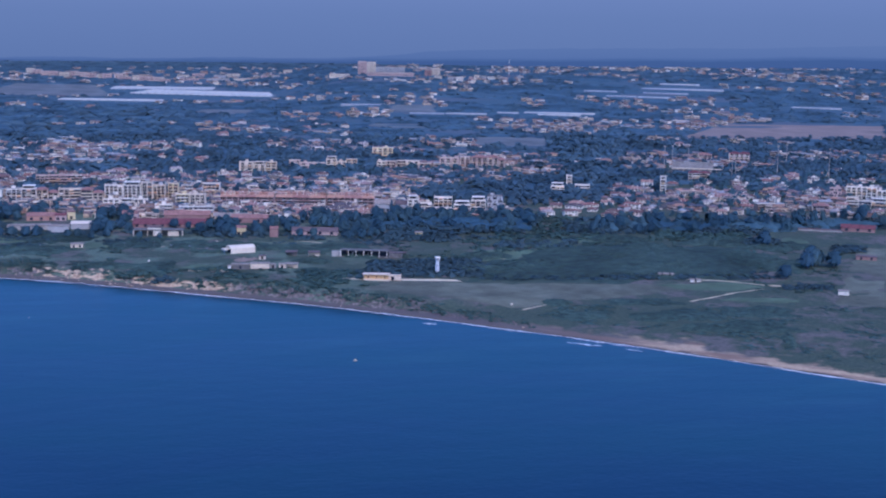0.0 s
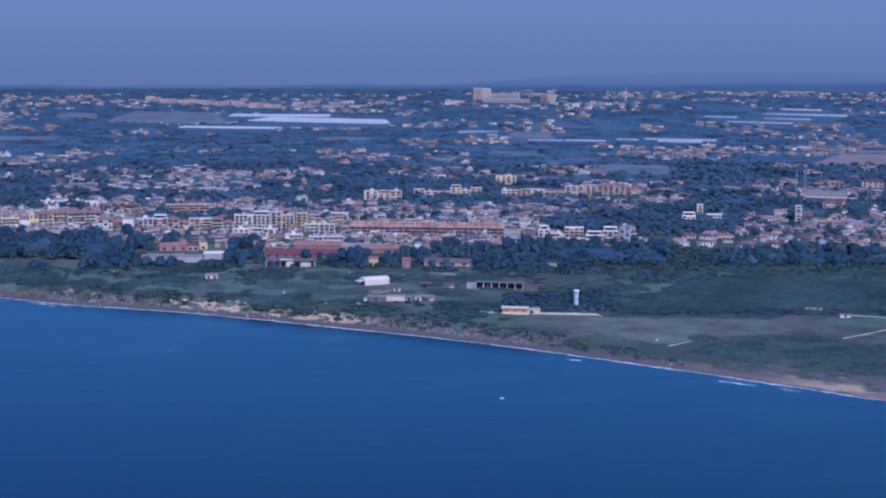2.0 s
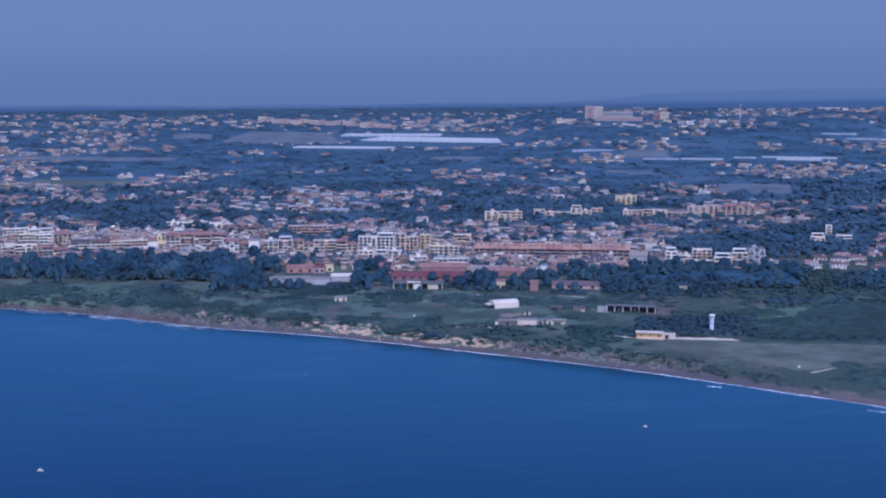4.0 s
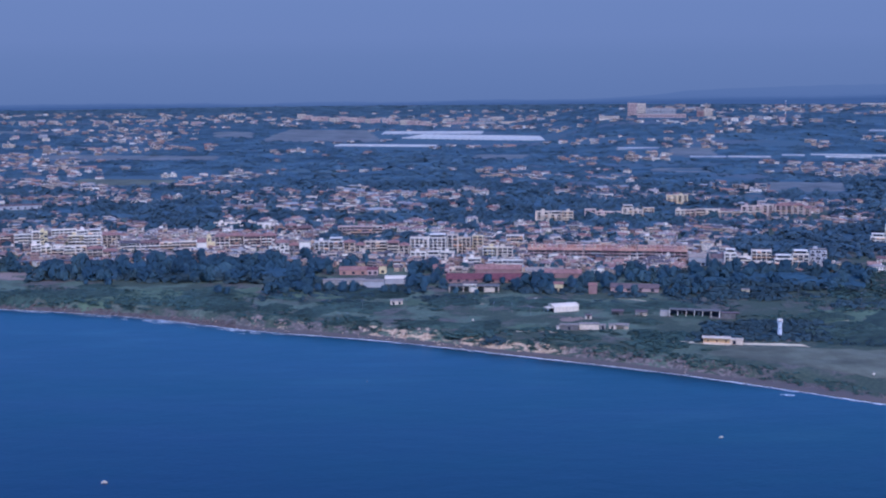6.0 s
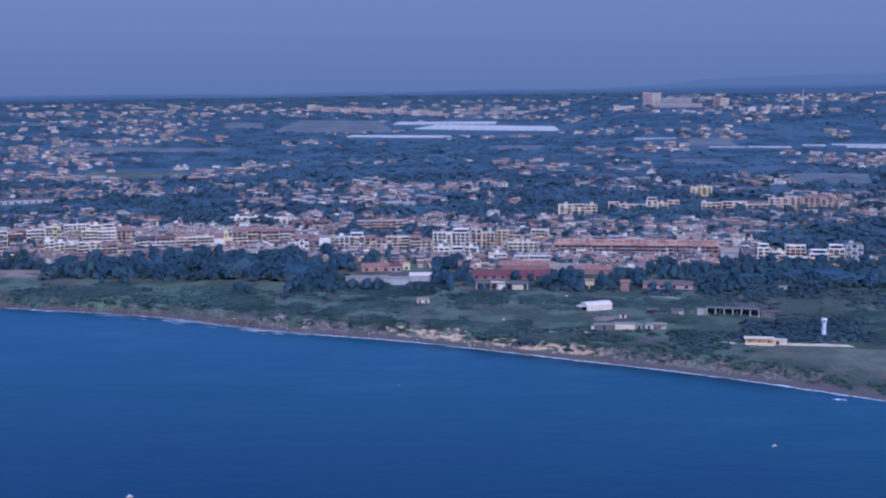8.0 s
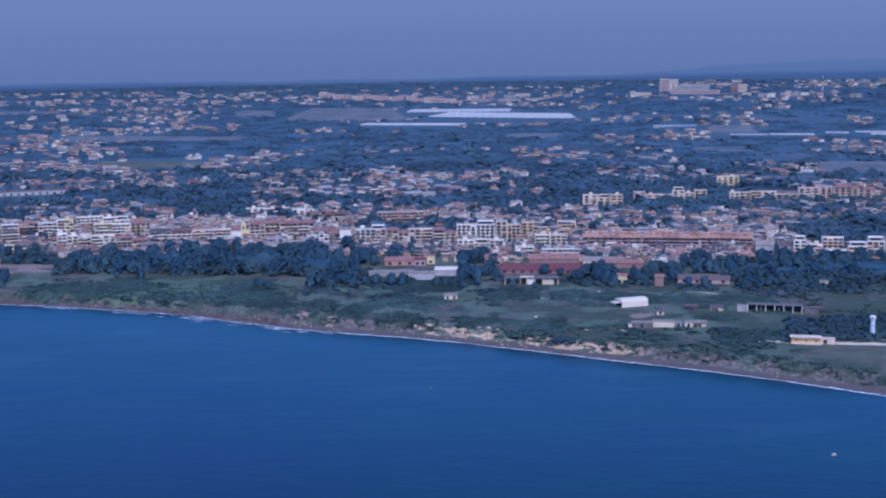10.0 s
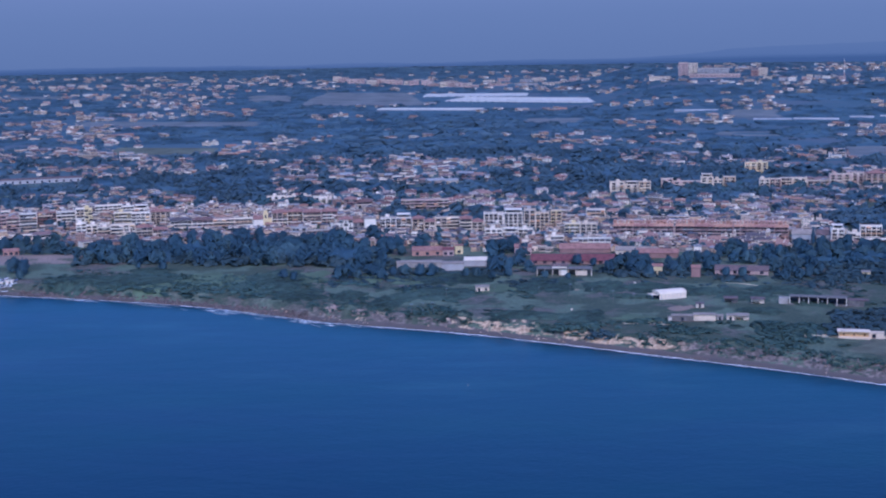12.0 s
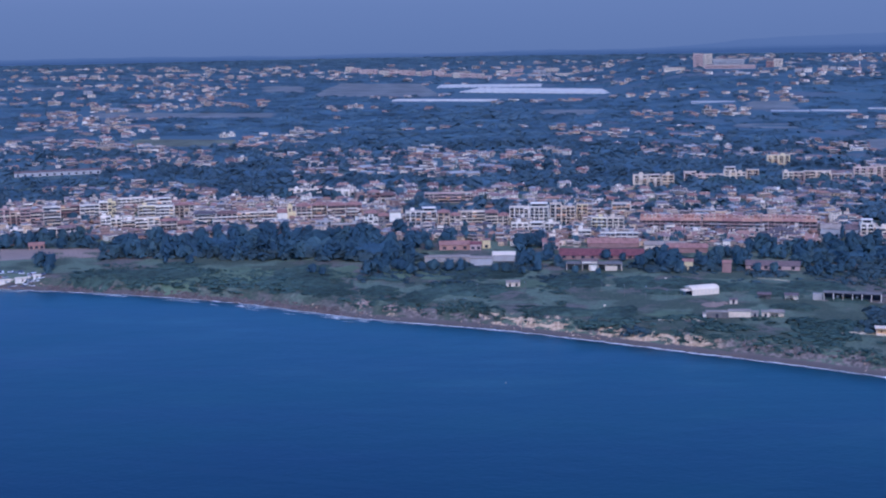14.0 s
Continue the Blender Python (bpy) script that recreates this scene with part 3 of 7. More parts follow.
sheet("field", (398.9, 2404.9), (480.7, 2397.1), (502.9, 2508.1), (417.1, 2514.8), "fallow", "bare field behind a row of greenhouses", wobble=14)
sheet("field", (-421.1, 1165.0), (-333.8, 1178.3), (-339.7, 1211.5), (-437.9, 1216.0), "soil", "bare brown earth beside the grove")
sheet("field", (159.2, 894.7), (248.2, 882.9), (244.5, 889.8), (167.7, 901.4), "sand", "pale sandy yard round a building")
sheet("field", (174.4, 859.0), (266.9, 803.8), (447.6, 852.4), (201.0, 885.6), "grass", "dry brown-green meadow above the shore", wobble=6)
sheet("field", (476.9, 780.0), (505.2, 767.2), (612.8, 978.9), (590.3, 980.8), "grass", "worn dry meadow", wobble=5)
sheet("reed_bed", (254.3, 893.2), (456.9, 870.3), (502.2, 988.1), (336.9, 1014.2), "reed", "broad dark green bed of tall reeds", wobble=34, rise=1.6)
sheet("field", (269.1, 959.8), (332.5, 951.0), (340.9, 984.1), (275.6, 993.6), "lush", "strip of bright green crop behind the thicket", wobble=7)
sheet("field", (327.8, 976.7), (375.2, 969.5), (382.8, 995.7), (334.0, 1002.1), "lush", "patch of bright green grass between hedges", wobble=6)
sheet("field", (-380.1, 1173.1), (-343.4, 1170.3), (-350.7, 1196.6), (-388.3, 1199.5), "grass", "dry grass beside the grove", wobble=6)
sheet("field", (-699.5, 2499.9), (-379.7, 2444.2), (-395.6, 2554.4), (-730.9, 2615.5), "fallow", "long strip of fallow field between houses", wobble=14)
sheet("field", (-1075.8, 3312.5), (-943.9, 3282.3), (-974.9, 3392.6), (-1111.6, 3424.9), "fallow", "strip of fallow field by a dark wood", wobble=14)
sheet("field", (-490.3, 3085.1), (-397.4, 3064.6), (-426.4, 3304.6), (-526.9, 3328.6), "fallow", "fallow field beside greenhouses", wobble=14)
sheet("field", (66.1, 2434.8), (159.0, 2418.1), (167.7, 2525.6), (70.6, 2543.9), "fallow", "dull green-grey field behind the wood", wobble=14)
sheet("field", (331.8, 2151.3), (416.8, 2142.7), (429.2, 2208.2), (341.7, 2217.5), "fallow", "strip of fallow field between hedges", wobble=12)
sheet("erosion_scar", (-129.0, 992.7), (-121.5, 988.5), (-120.0, 999.2), (-126.8, 1002.4), "scar", "bare ochre scar where the slope has slipped", up=0.3, wobble=4)
sheet("erosion_scar", (-112.2, 983.3), (-103.5, 979.8), (-102.0, 990.5), (-109.0, 994.3), "scar", "bare ochre scar where the slope has slipped", up=0.3, wobble=4)
strip("track", [(391.1, 886.9), (416.4, 868.9), (437.3, 857.8), (467.3, 839.8)], 2.8, "track", "pale gravel track across the meadow")
strip("track", [(385.6, 803.4), (419.3, 821.8), (448.2, 833.6)], 1.8, "track", "thin pale footpath over the grass")
strip("track", [(271.4, 799.1), (286.2, 806.3), (296.3, 808.7)], 1.4, "track", "short pale path in the grass")
strip("track", [(271.9, 975.0), (297.3, 967.0)], 3, "track", "pale dirt road behind shrubs")
strip("track", [(144.9, 1060.3), (162.1, 1049.3), (181.3, 1032.9)], 1.6, "track", "pale dirt road beside the trees")
strip("track", [(59.5, 935.6), (95.7, 935.3)], 4, "track", "pale dirt track above the shore")


def patch(name, x, y, wide, deep, rise, mat, label, turn=0.0):
    """An uneven patch of growth with a ragged outline, higher in the middle."""
    v, f, n, m = [], [], 64, 12
    c, q = math.cos(turn), math.sin(turn)
    for j in range(m + 1):
        for i in range(n):
            a, d = math.tau * i / n, j / m
            k = d * (1 + 0.5 * noise.noise(Vector((math.cos(a) * 1.3, math.sin(a) * 1.3, x))) + 0.22 * noise.noise(Vector((math.cos(a) * 5, math.sin(a) * 5, y))))
            u, w = wide * k * math.cos(a), deep * k * math.sin(a)
            px, py = x + u * c - w * q, y + u * q + w * c
            lift = rise * (1 - d ** 5) * (0.75 + 0.6 * noise.noise(Vector((px / 7, py / 9, 1))) + 0.5 * noise.noise(Vector((px / 2.4, py / 3, 5))))
            v.append((px, py, land(px, py) + bumps(px, py) + max(0.0, lift) + (0.08 if j < m else -0.1)))
    for j in range(m):
        for i in range(n):
            f.append((j * n + i, (j + 1) * n + i, (j + 1) * n + (i + 1) % n, j * n + (i + 1) % n))
    me = bpy.data.meshes.new(name)
    me.from_pydata(v, [], f)
    me.materials.append(M[mat])
    me.polygons.foreach_set("use_smooth", [True] * len(f))
    return tagged(new(name, me), label, {"brush": "brush", "lush": "grass"}.get(mat, "trees"), kind="stuff")


GRASS = "bright green grass on the slope above the shore"
BRUSH = "low dense dark green brush on the slope"
for x, y, w, d in ((-228, 1092, 32, 34), (-152, 1101, 15, 24), (-109, 1095, 13, 22), (-76, 1086, 20, 19), (-18, 1052, 22, 12), (70, 950, 16, 9), (-262, 1066, 14, 12)):
    patch("grass_patch", x, y, w, d, 0.25, "lush", GRASS, -0.25)
for x, y, w, d in ((-322, 1098, 24, 24), (-282, 1098, 30, 34), (-276, 1136, 18, 13), (-180, 1074, 23, 38), (-176, 1107, 20, 25), (-152, 1036, 20, 19), (-87, 1014, 15, 28), (-54, 1034, 23, 26),
                   (2, 962, 30, 12), (36, 956, 17, 19), (20, 1060, 24, 33), (-44, 1092, 30, 24), (60, 1050, 16, 22), (-118, 1034, 12, 16), (96, 1046, 26, 18), (128, 1030, 20, 16), (150, 1012, 22, 14), (178, 1030, 24, 18), (190, 990, 20, 12), (72, 1018, 14, 9), (150, 966, 16, 9)):
    patch("brush_patch", x, y, w, d, 1.5, "brush", BRUSH, -0.25)
for x, y, w, d in ((297, 811, 9, 10), (303, 778, 17, 14), (353, 807, 29, 12), (372, 764, 20, 17), (417, 768, 28, 19), (403, 727, 23, 17), (345, 764, 16, 11), (375, 732, 23, 9), (409, 697, 4, 13)):
    patch("brush_patch", x, y, w, d, 0.9, "brush", "low dark scrub and grass behind the beach", -0.3)
for x, y, w, d in ((268, 926, 23, 26), (315, 934, 25, 33), (373, 963, 30, 32), (415, 988, 27, 34), (416, 918, 29, 32), (476, 942, 29, 37), (495, 914, 18, 31), (285, 980, 18, 17), (338, 1023, 19, 19), (487, 1022, 31, 27), (408, 1043, 22, 22), (524, 999, 28, 27)):
    patch("brush_patch", x, y, w, d, 2.2, "brush", "tall dark green brush round the reed bed", -0.2)
for x, y, w, d in ((289, 990, 17, 15), (325, 988, 23, 13), (375, 1037, 18, 13), (461, 1050, 13, 11), (551, 1020, 11, 14), (418, 846, 36, 12), (434, 801, 26, 8)):
    patch("grass_patch", x, y, w, d, 0.25, "lush", "green grass between dark brush", -0.2)


# foam where the waves break
def breaker(points, width, label):
    v, f = [], []
    pts = []
    for (x0, y0), (x1, y1) in zip(points, points[1:]):
        k = max(2, int(math.hypot(x1 - x0, y1 - y0) / 1.2))
        pts += [(x0 + (x1 - x0) * i / k, y0 + (y1 - y0) * i / k) for i in range(k)]
    pts.append(points[-1])
    for k, (x, y) in enumerate(pts):
        e = min(k, len(pts) - 1 - k) / max(1, len(pts) / 2)
        w = width * (0.15 + 0.85 * e) * max(0.03, 0.45 + 1.7 * noise.noise(Vector((x / 2.6, y / 2.6, 5))) + 0.8 * noise.noise(Vector((x / 9, 0, 3))))
        y += 1.6 * noise.noise(Vector((x / 5, y / 5, 7)))
        v += [(x, y - w / 2, 0.03), (x, y, 0.12), (x, y + w / 2, 0.03)]
    for k in range(len(pts) - 1):
        f += [(3 * k, 3 * k + 3, 3 * k + 4, 3 * k + 1), (3 * k + 1, 3 * k + 4, 3 * k + 5, 3 * k + 2)]
    me = bpy.data.meshes.new("breaker")
    me.from_pydata(v, [], f)
    me.materials.append(M["foam"])
    tagged(new("breaker", me), label, "foam", kind="stuff")


def along(x0, x1, off):
    n = max(2, int((x1 - x0) / 6))
    return [(x0 + (x1 - x0) * i / n, shore(x0 + (x1 - x0) * i / n) + off) for i in range(n + 1)]


for x0, x1, off, w in ((-395, -372, -6, 2), (-322, -296, -5, 2.5), (-268, -240, -7, 3), (-215, -190, -9, 3.4), (-186, -160, -4, 2),
                       (-150, -118, -3, 2.4), (-100, -60, -1, 1.6), (-48, -20, -1.5, 1.8), (-5, 45, -1, 1.8), (50, 92, -1.5, 1.8),
                       (95, 150, -1, 1.4), (160, 215, -1.5, 2.0), (228, 262, -2, 2.8), (285, 318, -3, 4.2), (330, 352, -2, 3), (378, 410, -2, 4), (412, 445, -2, 3.6)):
    breaker(along(x0, x1, off), w * 0.62, "white foam of a wave on the shore")
for x0, x1, off, w in ((-206, -196, -15, 2.4), (-178, -170, -13, 2.0), (-146, -139, -9, 2.2), (-137, -131, -13, 1.8), (-128, -120, -8, 2.2), (-232, -226, -11, 1.8), (-112, -104, -5, 1.8)):
    breaker(along(x0, x1, off), w * 0.65, "short white crest off the rocky shore")
for k in range(26):
    breaker(along(-430 + 35 * k, -430 + 35 * k + 46, -0.6), 1.5, "thin white edge of foam along the beach")


def slick(points, width, label):
    """A smooth band on the water where the wind ripples are stilled."""
    v, f = [], []
    n = 40
    for i in range(n + 1):
        p = i / n * (len(points) - 1)
        k = min(int(p), len(points) - 2)
        x, y = (points[k][c] + (points[k + 1][c] - points[k][c]) * (p - k) for c in (0, 1))
        w = width * (0.15 + math.sin(math.pi * i / n)) * (0.8 + 0.7 * noise.noise(Vector((x / 18, 0, 3))))
        y += 2.5 * noise.noise(Vector((x / 25, 1, 6)))
        v += [(x, y - w / 2, 0.02), (x, y + w / 2, 0.02)]
    for i in range(n):
        f.append((2 * i, 2 * i + 2, 2 * i + 3, 2 * i + 1))
    me = bpy.data.meshes.new("slick")
    me.from_pydata(v, [], f)
    me.materials.append(M["slick"])
    tagged(new("slick", me), label, "slick", kind="stuff")


slick([(-236.0, 698.5), (-195.3, 691.3), (-162.7, 678.2), (-107.1, 662.2), (-70.0, 650.0)], 7, "dark smooth streak on the open water")
slick([(-150.0, 655.0), (-110.0, 645.0), (-80.0, 640.0)], 4, "faint dark streak on the open water")
breaker([(203.3, 778.8), (211.3, 775.7)], 3.5, "white crest of a small wave offshore")
breaker([(279.9, 719.5), (297.7, 707.4)], 4, "white crest of a breaking wave")
breaker([(309.0, 699.6), (318.2, 691.0)], 3, "thin foam line off the beach")
breaker([(-153.3, 984.6), (-134.1, 976.9)], 3.4, "white crest of a breaking wave")
breaker([(-213.4, 1021.3), (-188.5, 1011.0)], 3.0, "white crest of a breaking wave")


# ---------------------------------------------------------------- buildings
WINDOW = Build().box(-0.75, 0.75, -0.03, 0.05, 0, 1.6, "glass").box(-0.9, 0.9, -0.12, 0.02, -0.12, -0.02, "white").mesh("window")
DOORWAY = Build().box(-0.5, 0.5, -0.04, 0.05, 0, 2.1, "shutter").mesh("door")
SHOP = Build().box(-1.3, 1.3, -0.03, 0.05, 0, 2.3, "glass").mesh("window")


# a flat panel: the shade of a deep loggia is in its near-black colour
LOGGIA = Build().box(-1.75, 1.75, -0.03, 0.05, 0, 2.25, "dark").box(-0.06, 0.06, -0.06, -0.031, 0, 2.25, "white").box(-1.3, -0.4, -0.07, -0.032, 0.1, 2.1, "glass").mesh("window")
AWNING = Build().add([(-1.7, 0, 2.3), (1.7, 0, 2.3), (1.7, -1.7, 1.6), (-1.7, -1.7, 1.6), (-1.7, 0, 2.24), (1.7, 0, 2.24), (1.7, -1.7, 1.4), (-1.7, -1.7, 1.4)],
                     [(3, 2, 1, 0), (4, 5, 6, 7), (2, 3, 7, 6), (0, 4, 7, 3), (1, 2, 6, 5)], "awning").mesh("awning")


def apartment(x, y, w, turn, d, floors, wall, label, rail="white", roof="flat", storey=2.9, balconies=True, cat="apartment block", pillars=False):
    """A block of flats in stepped bays; its front stands at y = 0 and looks to -y."""
    ob = thing("apartment_building", x, y, turn, label, cat)
    TAKEN[-1] = (x, y, w / 2 + 3)
    bays = max(1, round(w / 13)) if w < 60 else 4
    cut = 0.0
    for k in range(bays):
        bw = w / bays * (1 if k == bays - 1 else rng.uniform(0.8, 1.2))
        x0 = -w / 2 + cut
        x1 = w / 2 - 0.02 if k == bays - 1 else x0 + bw - 0.02
        cut += bw
        fl = max(1, floors + (0 if bays == 1 or k == 0 else int(rng.integers(-1, 1))))
        y0 = 0 if k % 2 == 0 else rng.uniform(0.8, 2.4)
        h = fl * storey + 0.4
        mixed = bays > 1 and rng.random() < 0.4
        part("wall", Build().box(x0, x1, y0, d, -1.5, h, "flat_wall" if mixed else wall), ob)
        if roof == "flat":
            r = Build().box(x0, x1, y0, y0 + 0.25, h, h + 0.7, rail).box(x0, x0 + 0.25, y0 + 0.25, d, h, h + 0.7, rail)
            r.box(x1 - 0.25, x1, y0 + 0.25, d, h, h + 0.7, rail).box(x0 + 0.25, x1 - 0.25, y0 + 0.25, d, h, h + 0.06, "flat_roof")
            part("roof", r, ob)
            sx = x0 + (x1 - x0) * rng.uniform(0.3, 0.7)
            if rng.random() < 0.12 and x1 - x0 > 8:
                top = part("penthouse", Build().box(x0 + 1.5, x1 - 1.5, y0 + 2.6, d - 1, h + 0.061, h + 2.7, wall), ob, "set-back top floor")
                part("penthouse_roof", Build().box(x0 + 0.8, x1 - 0.8, y0 + 1.2, d - 0.5, h + 2.703, h + 2.95, rail), top)
                part("window", Build().box(x0 + 2.2, x1 - 2.2, y0 + 2.55, y0 + 2.62, h + 0.4, h + 2.3, "dark"), top)
            elif rng.random() < 0.5:
                part("stair_head", Build().box(sx - 1.8, sx + 1.8, d * 0.5, d * 0.85, h + 0.06, h + 2.0, wall), ob)
        else:
            part("roof", Build().hip(x0 - 0.5, x1 + 0.5, y0 - 1.2, d + 0.5, h + 0.25, min(2.6, d * 0.2), roof), ob)
        n = max(1, round((x1 - x0) / (4.2 if y < 1480 else 6.5)))
        for f in range(fl):
            for i in range(n):
                at = (x0 + (i + 0.5) * (x1 - x0) / n, y0, f * storey + 0.35)
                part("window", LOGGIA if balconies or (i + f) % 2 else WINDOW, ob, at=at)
                if balconies and rng.random() < 0.12:
                    part("awning", AWNING, ob, at=at)
            if balconies and f:
                b0, b1 = x0 + 0.3, x1 - 0.3
                front = "flat_rail" if rng.random() < 0.5 else rail
                cut_a, cut_b = (b0, b1) if rng.random() < 0.55 else (b0 + (b1 - b0) * rng.uniform(0, 0.4), b1 - (b1 - b0) * rng.uniform(0, 0.3))
                bb = Build().box(cut_a, cut_b, y0 - 1.5, y0 - 0.002, f * storey - 0.1, f * storey + 0.1, front)
                if not pillars:
                    bb.box(cut_a, cut_b, y0 - 1.5, y0 - 1.38, f * storey + 0.1, f * storey + 0.85, front)
                part("balcony", bb, ob)
        if pillars:
            for i in range(n + 1):
                e = x0 + i * (x1 - x0 - 0.7) / n
                part("pier", Build().box(e, e + 0.7, y0 - 1.6, y0 - 0.003, -1, h + 0.4, rail), ob)
        elif balconies and k % 2 == 0:
            for e in (x0, x1 - 0.4):
                part("pier", Build().box(e, e + 0.4, y0 - 1.55, y0 - 0.003, -1, h, rail), ob)
    return ob


def house_kind(k, x, y, turn):
    """One of several family houses."""
    w, d, fl = ((13, 9, 2), (12, 10, 1), (10, 9, 1), (17, 9, 1), (13, 9, 2), (15, 9, 2))[k]
    h = fl * 2.5 + 0.3
    ob = thing("house", x, y, turn, ("two-storey plastered house with a hipped tile roof", "low plastered house with a gabled tile roof",
               "small one-storey house with a tile roof", "long one-storey house with a tile roof",
               "flat-roofed plastered villa with a roof terrace", "wide two-storey house with a gabled tile roof")[k], "house", "houses of the town")
    part("wall", Build().box(-w / 2, w / 2, 0, d, -1.2, h, "house_wall"), ob)
    if k in (1, 5):
        part("roof", Build().gable(-w / 2 - 0.5, w / 2 + 0.5, -0.6, d + 0.6, h + 0.27, d * 0.22, "roof"), ob)
    elif k == 4:
        part("roof", Build().box(-w / 2 - 0.3, w / 2 + 0.3, -0.5, d + 0.3, h + 0.003, h + 0.35, "flat_roof"), ob)
        part("stair_head", Build().box(-1.8, 1.8, d * 0.4, d * 0.8, h + 0.36, h + 2.4, "white"), ob)
    else:
        part("roof", Build().hip(-w / 2 - 0.6, w / 2 + 0.6, -0.6, d + 0.6, h + 0.27, d * 0.24, "roof"), ob)
    part("chimney", Build().box(w * 0.2, w * 0.2 + 0.7, d * 0.3, d * 0.3 + 0.7, h + 0.3, h + d * 0.24 + 1.2, "white"), ob)
    part("door", DOORWAY, ob, at=(0.4, 0, 0.1))
    n = int(w / 3.2)
    for f in range(fl):
        for i in range(n):
            if not (f == 0 and i == n // 2):
                part("window", WINDOW, ob, at=(-w / 2 + (i + 0.5) * w / n, 0, f * 2.5 + 0.7))
    if fl > 1:
        bb = Build().box(-w * 0.4, w * 0.1, -1.3, -0.002, 2.4, 2.55, "white").box(-w * 0.4, w * 0.1, -1.3, -1.2, 2.55, 3.4, "white")
        part("balcony", bb, ob)
    return ob


def spot(corners):
    """A random place in a four-cornered stretch."""
    a, b, c, d = corners
    p, q = rng.random(), rng.random()
    return ((a[0] * (1 - p) + b[0] * p) * (1 - q) + (d[0] * (1 - p) + c[0] * p) * q,
            (a[1] * (1 - p) + b[1] * p) * (1 - q) + (d[1] * (1 - p) + c[1] * p) * q)


def free(x, y, r):
    for t in TAKEN:
        if math.hypot(x - t[0], y - t[1]) < r + (t[2] if len(t) > 2 else 8):
            return False
    for a, b, c, d in CLEAR:
        inside = True
        for p, q in ((a, b), (b, c), (c, d), (d, a)):
            if (q[0] - p[0]) * (y - p[1]) - (q[1] - p[1]) * (x - p[0]) < 0:
                inside = False
        if inside:
            return False
    return True


KIND = {}


def houses(corners, n, kinds, lean=0):
    for _ in range(n):
        for _ in range(12):
            x, y = spot(corners)
            if free(x, y, 7):
                break
        else:
            continue
        k = kinds[int(rng.integers(len(kinds)))]
        turn = -math.degrees(math.atan2(x, y)) + lean + rng.normal(0, 22)
        if k not in KIND:
            KIND[k] = house_kind(k, x, y, turn)
        else:
            o = copy_thing(KIND[k], pose(x, y, land(x, y), 0, 0, turn))
            o.scale = (rng.uniform(0.7, 1.0), rng.uniform(0.7, 1.0), rng.uniform(0.75, 0.95))
            TAKEN.append((x, y))
        TAKEN[-1] = (x, y, 7)



# the coastal strip -------------------------------------------------
def yellow_building(x, y, w, turn):
    ob = thing("service_building", x, y, turn, "low yellow building with a pale flat roof and annex", "building")
    TAKEN[-1] = (x, y, 16)
    a = w * 0.68
    part("wall", Build().box(-w / 2, -w / 2 + a, 0, 5, -1, 4.0, "ochre"), ob)
    part("plinth", Build().box(-w / 2 - 0.3, -w / 2 + a + 0.3, -1.6, -0.01, -1, 0.9, "warm_cream"), ob)
    part("roof", Build().box(-w / 2 - 0.9, -w / 2 + a + 0.5, -1.9, 5.4, 4.003, 4.3, "warm_cream"), ob)
    part("annex", Build().box(-w / 2 + a + 0.01, w / 2, 1.5, 5, -1, 3.2, "warm_cream"), ob, "pale annex")
    part("annex_roof", Build().box(-w / 2 + a + 0.55, w / 2 + 0.3, 1.2, 5.3, 3.203, 3.4, "warm_cream"), ob)
    for i in (1, 4, 7):
        part("window", Build().box(-0.5, 0.5, -0.03, 0.05, 0, 1.2, "shutter"), ob, at=(-w / 2 + a * (i + 0.5) / 9, 0, 1.5))
    part("door", Build().box(-w / 2 + a + 1.5, -w / 2 + a + 3.6, 1.44, 1.52, 0, 2.4, "dark"), ob)
    for i in (0, 1):
        xx = -w / 2 + a * i * 0.98 + 0.1
        part("post", Build().box(xx - 0.12, xx + 0.12, -1.2, -0.95, 0.903, 4.0, "warm_cream"), ob)


yellow_building(192.3, 889.6, 25.4, -12.2)


def white_tower(x, y):
    ob = thing("watch_tower", x, y, -12, "slim white tower with a wider lookout head", "tower")
    TAKEN[-1] = (x, y, 5)
    part("shaft", Build().tube(0, 0, -1, 9.4, 1.55, 1.3, "tower_paint", 14), ob)
    head = part("head", Build().tube(0, 0, 9.4, 10.1, 1.35, 1.8, "tower_paint", 14).tube(0, 0, 10.1, 11.6, 1.8, 1.8, "tower_paint", 14), ob)
    part("lookout_window", Build().box(-0.9, 0.9, -2.06, -1.7, 10.9, 11.4, "shutter"), head)
    part("roof", Build().tube(0, 0, 11.603, 12.5, 2.1, 1.7, "white", 14), ob, "bright white cap")
    part("window", Build().box(-0.25, 0.25, -1.68, -1.4, 6.0, 6.7, "shutter"), ob)
    part("door", Build().box(-0.5, 0.5, -1.8, -1.5, 0, 2.0, "shutter"), ob)


white_tower(234.9, 913.1)


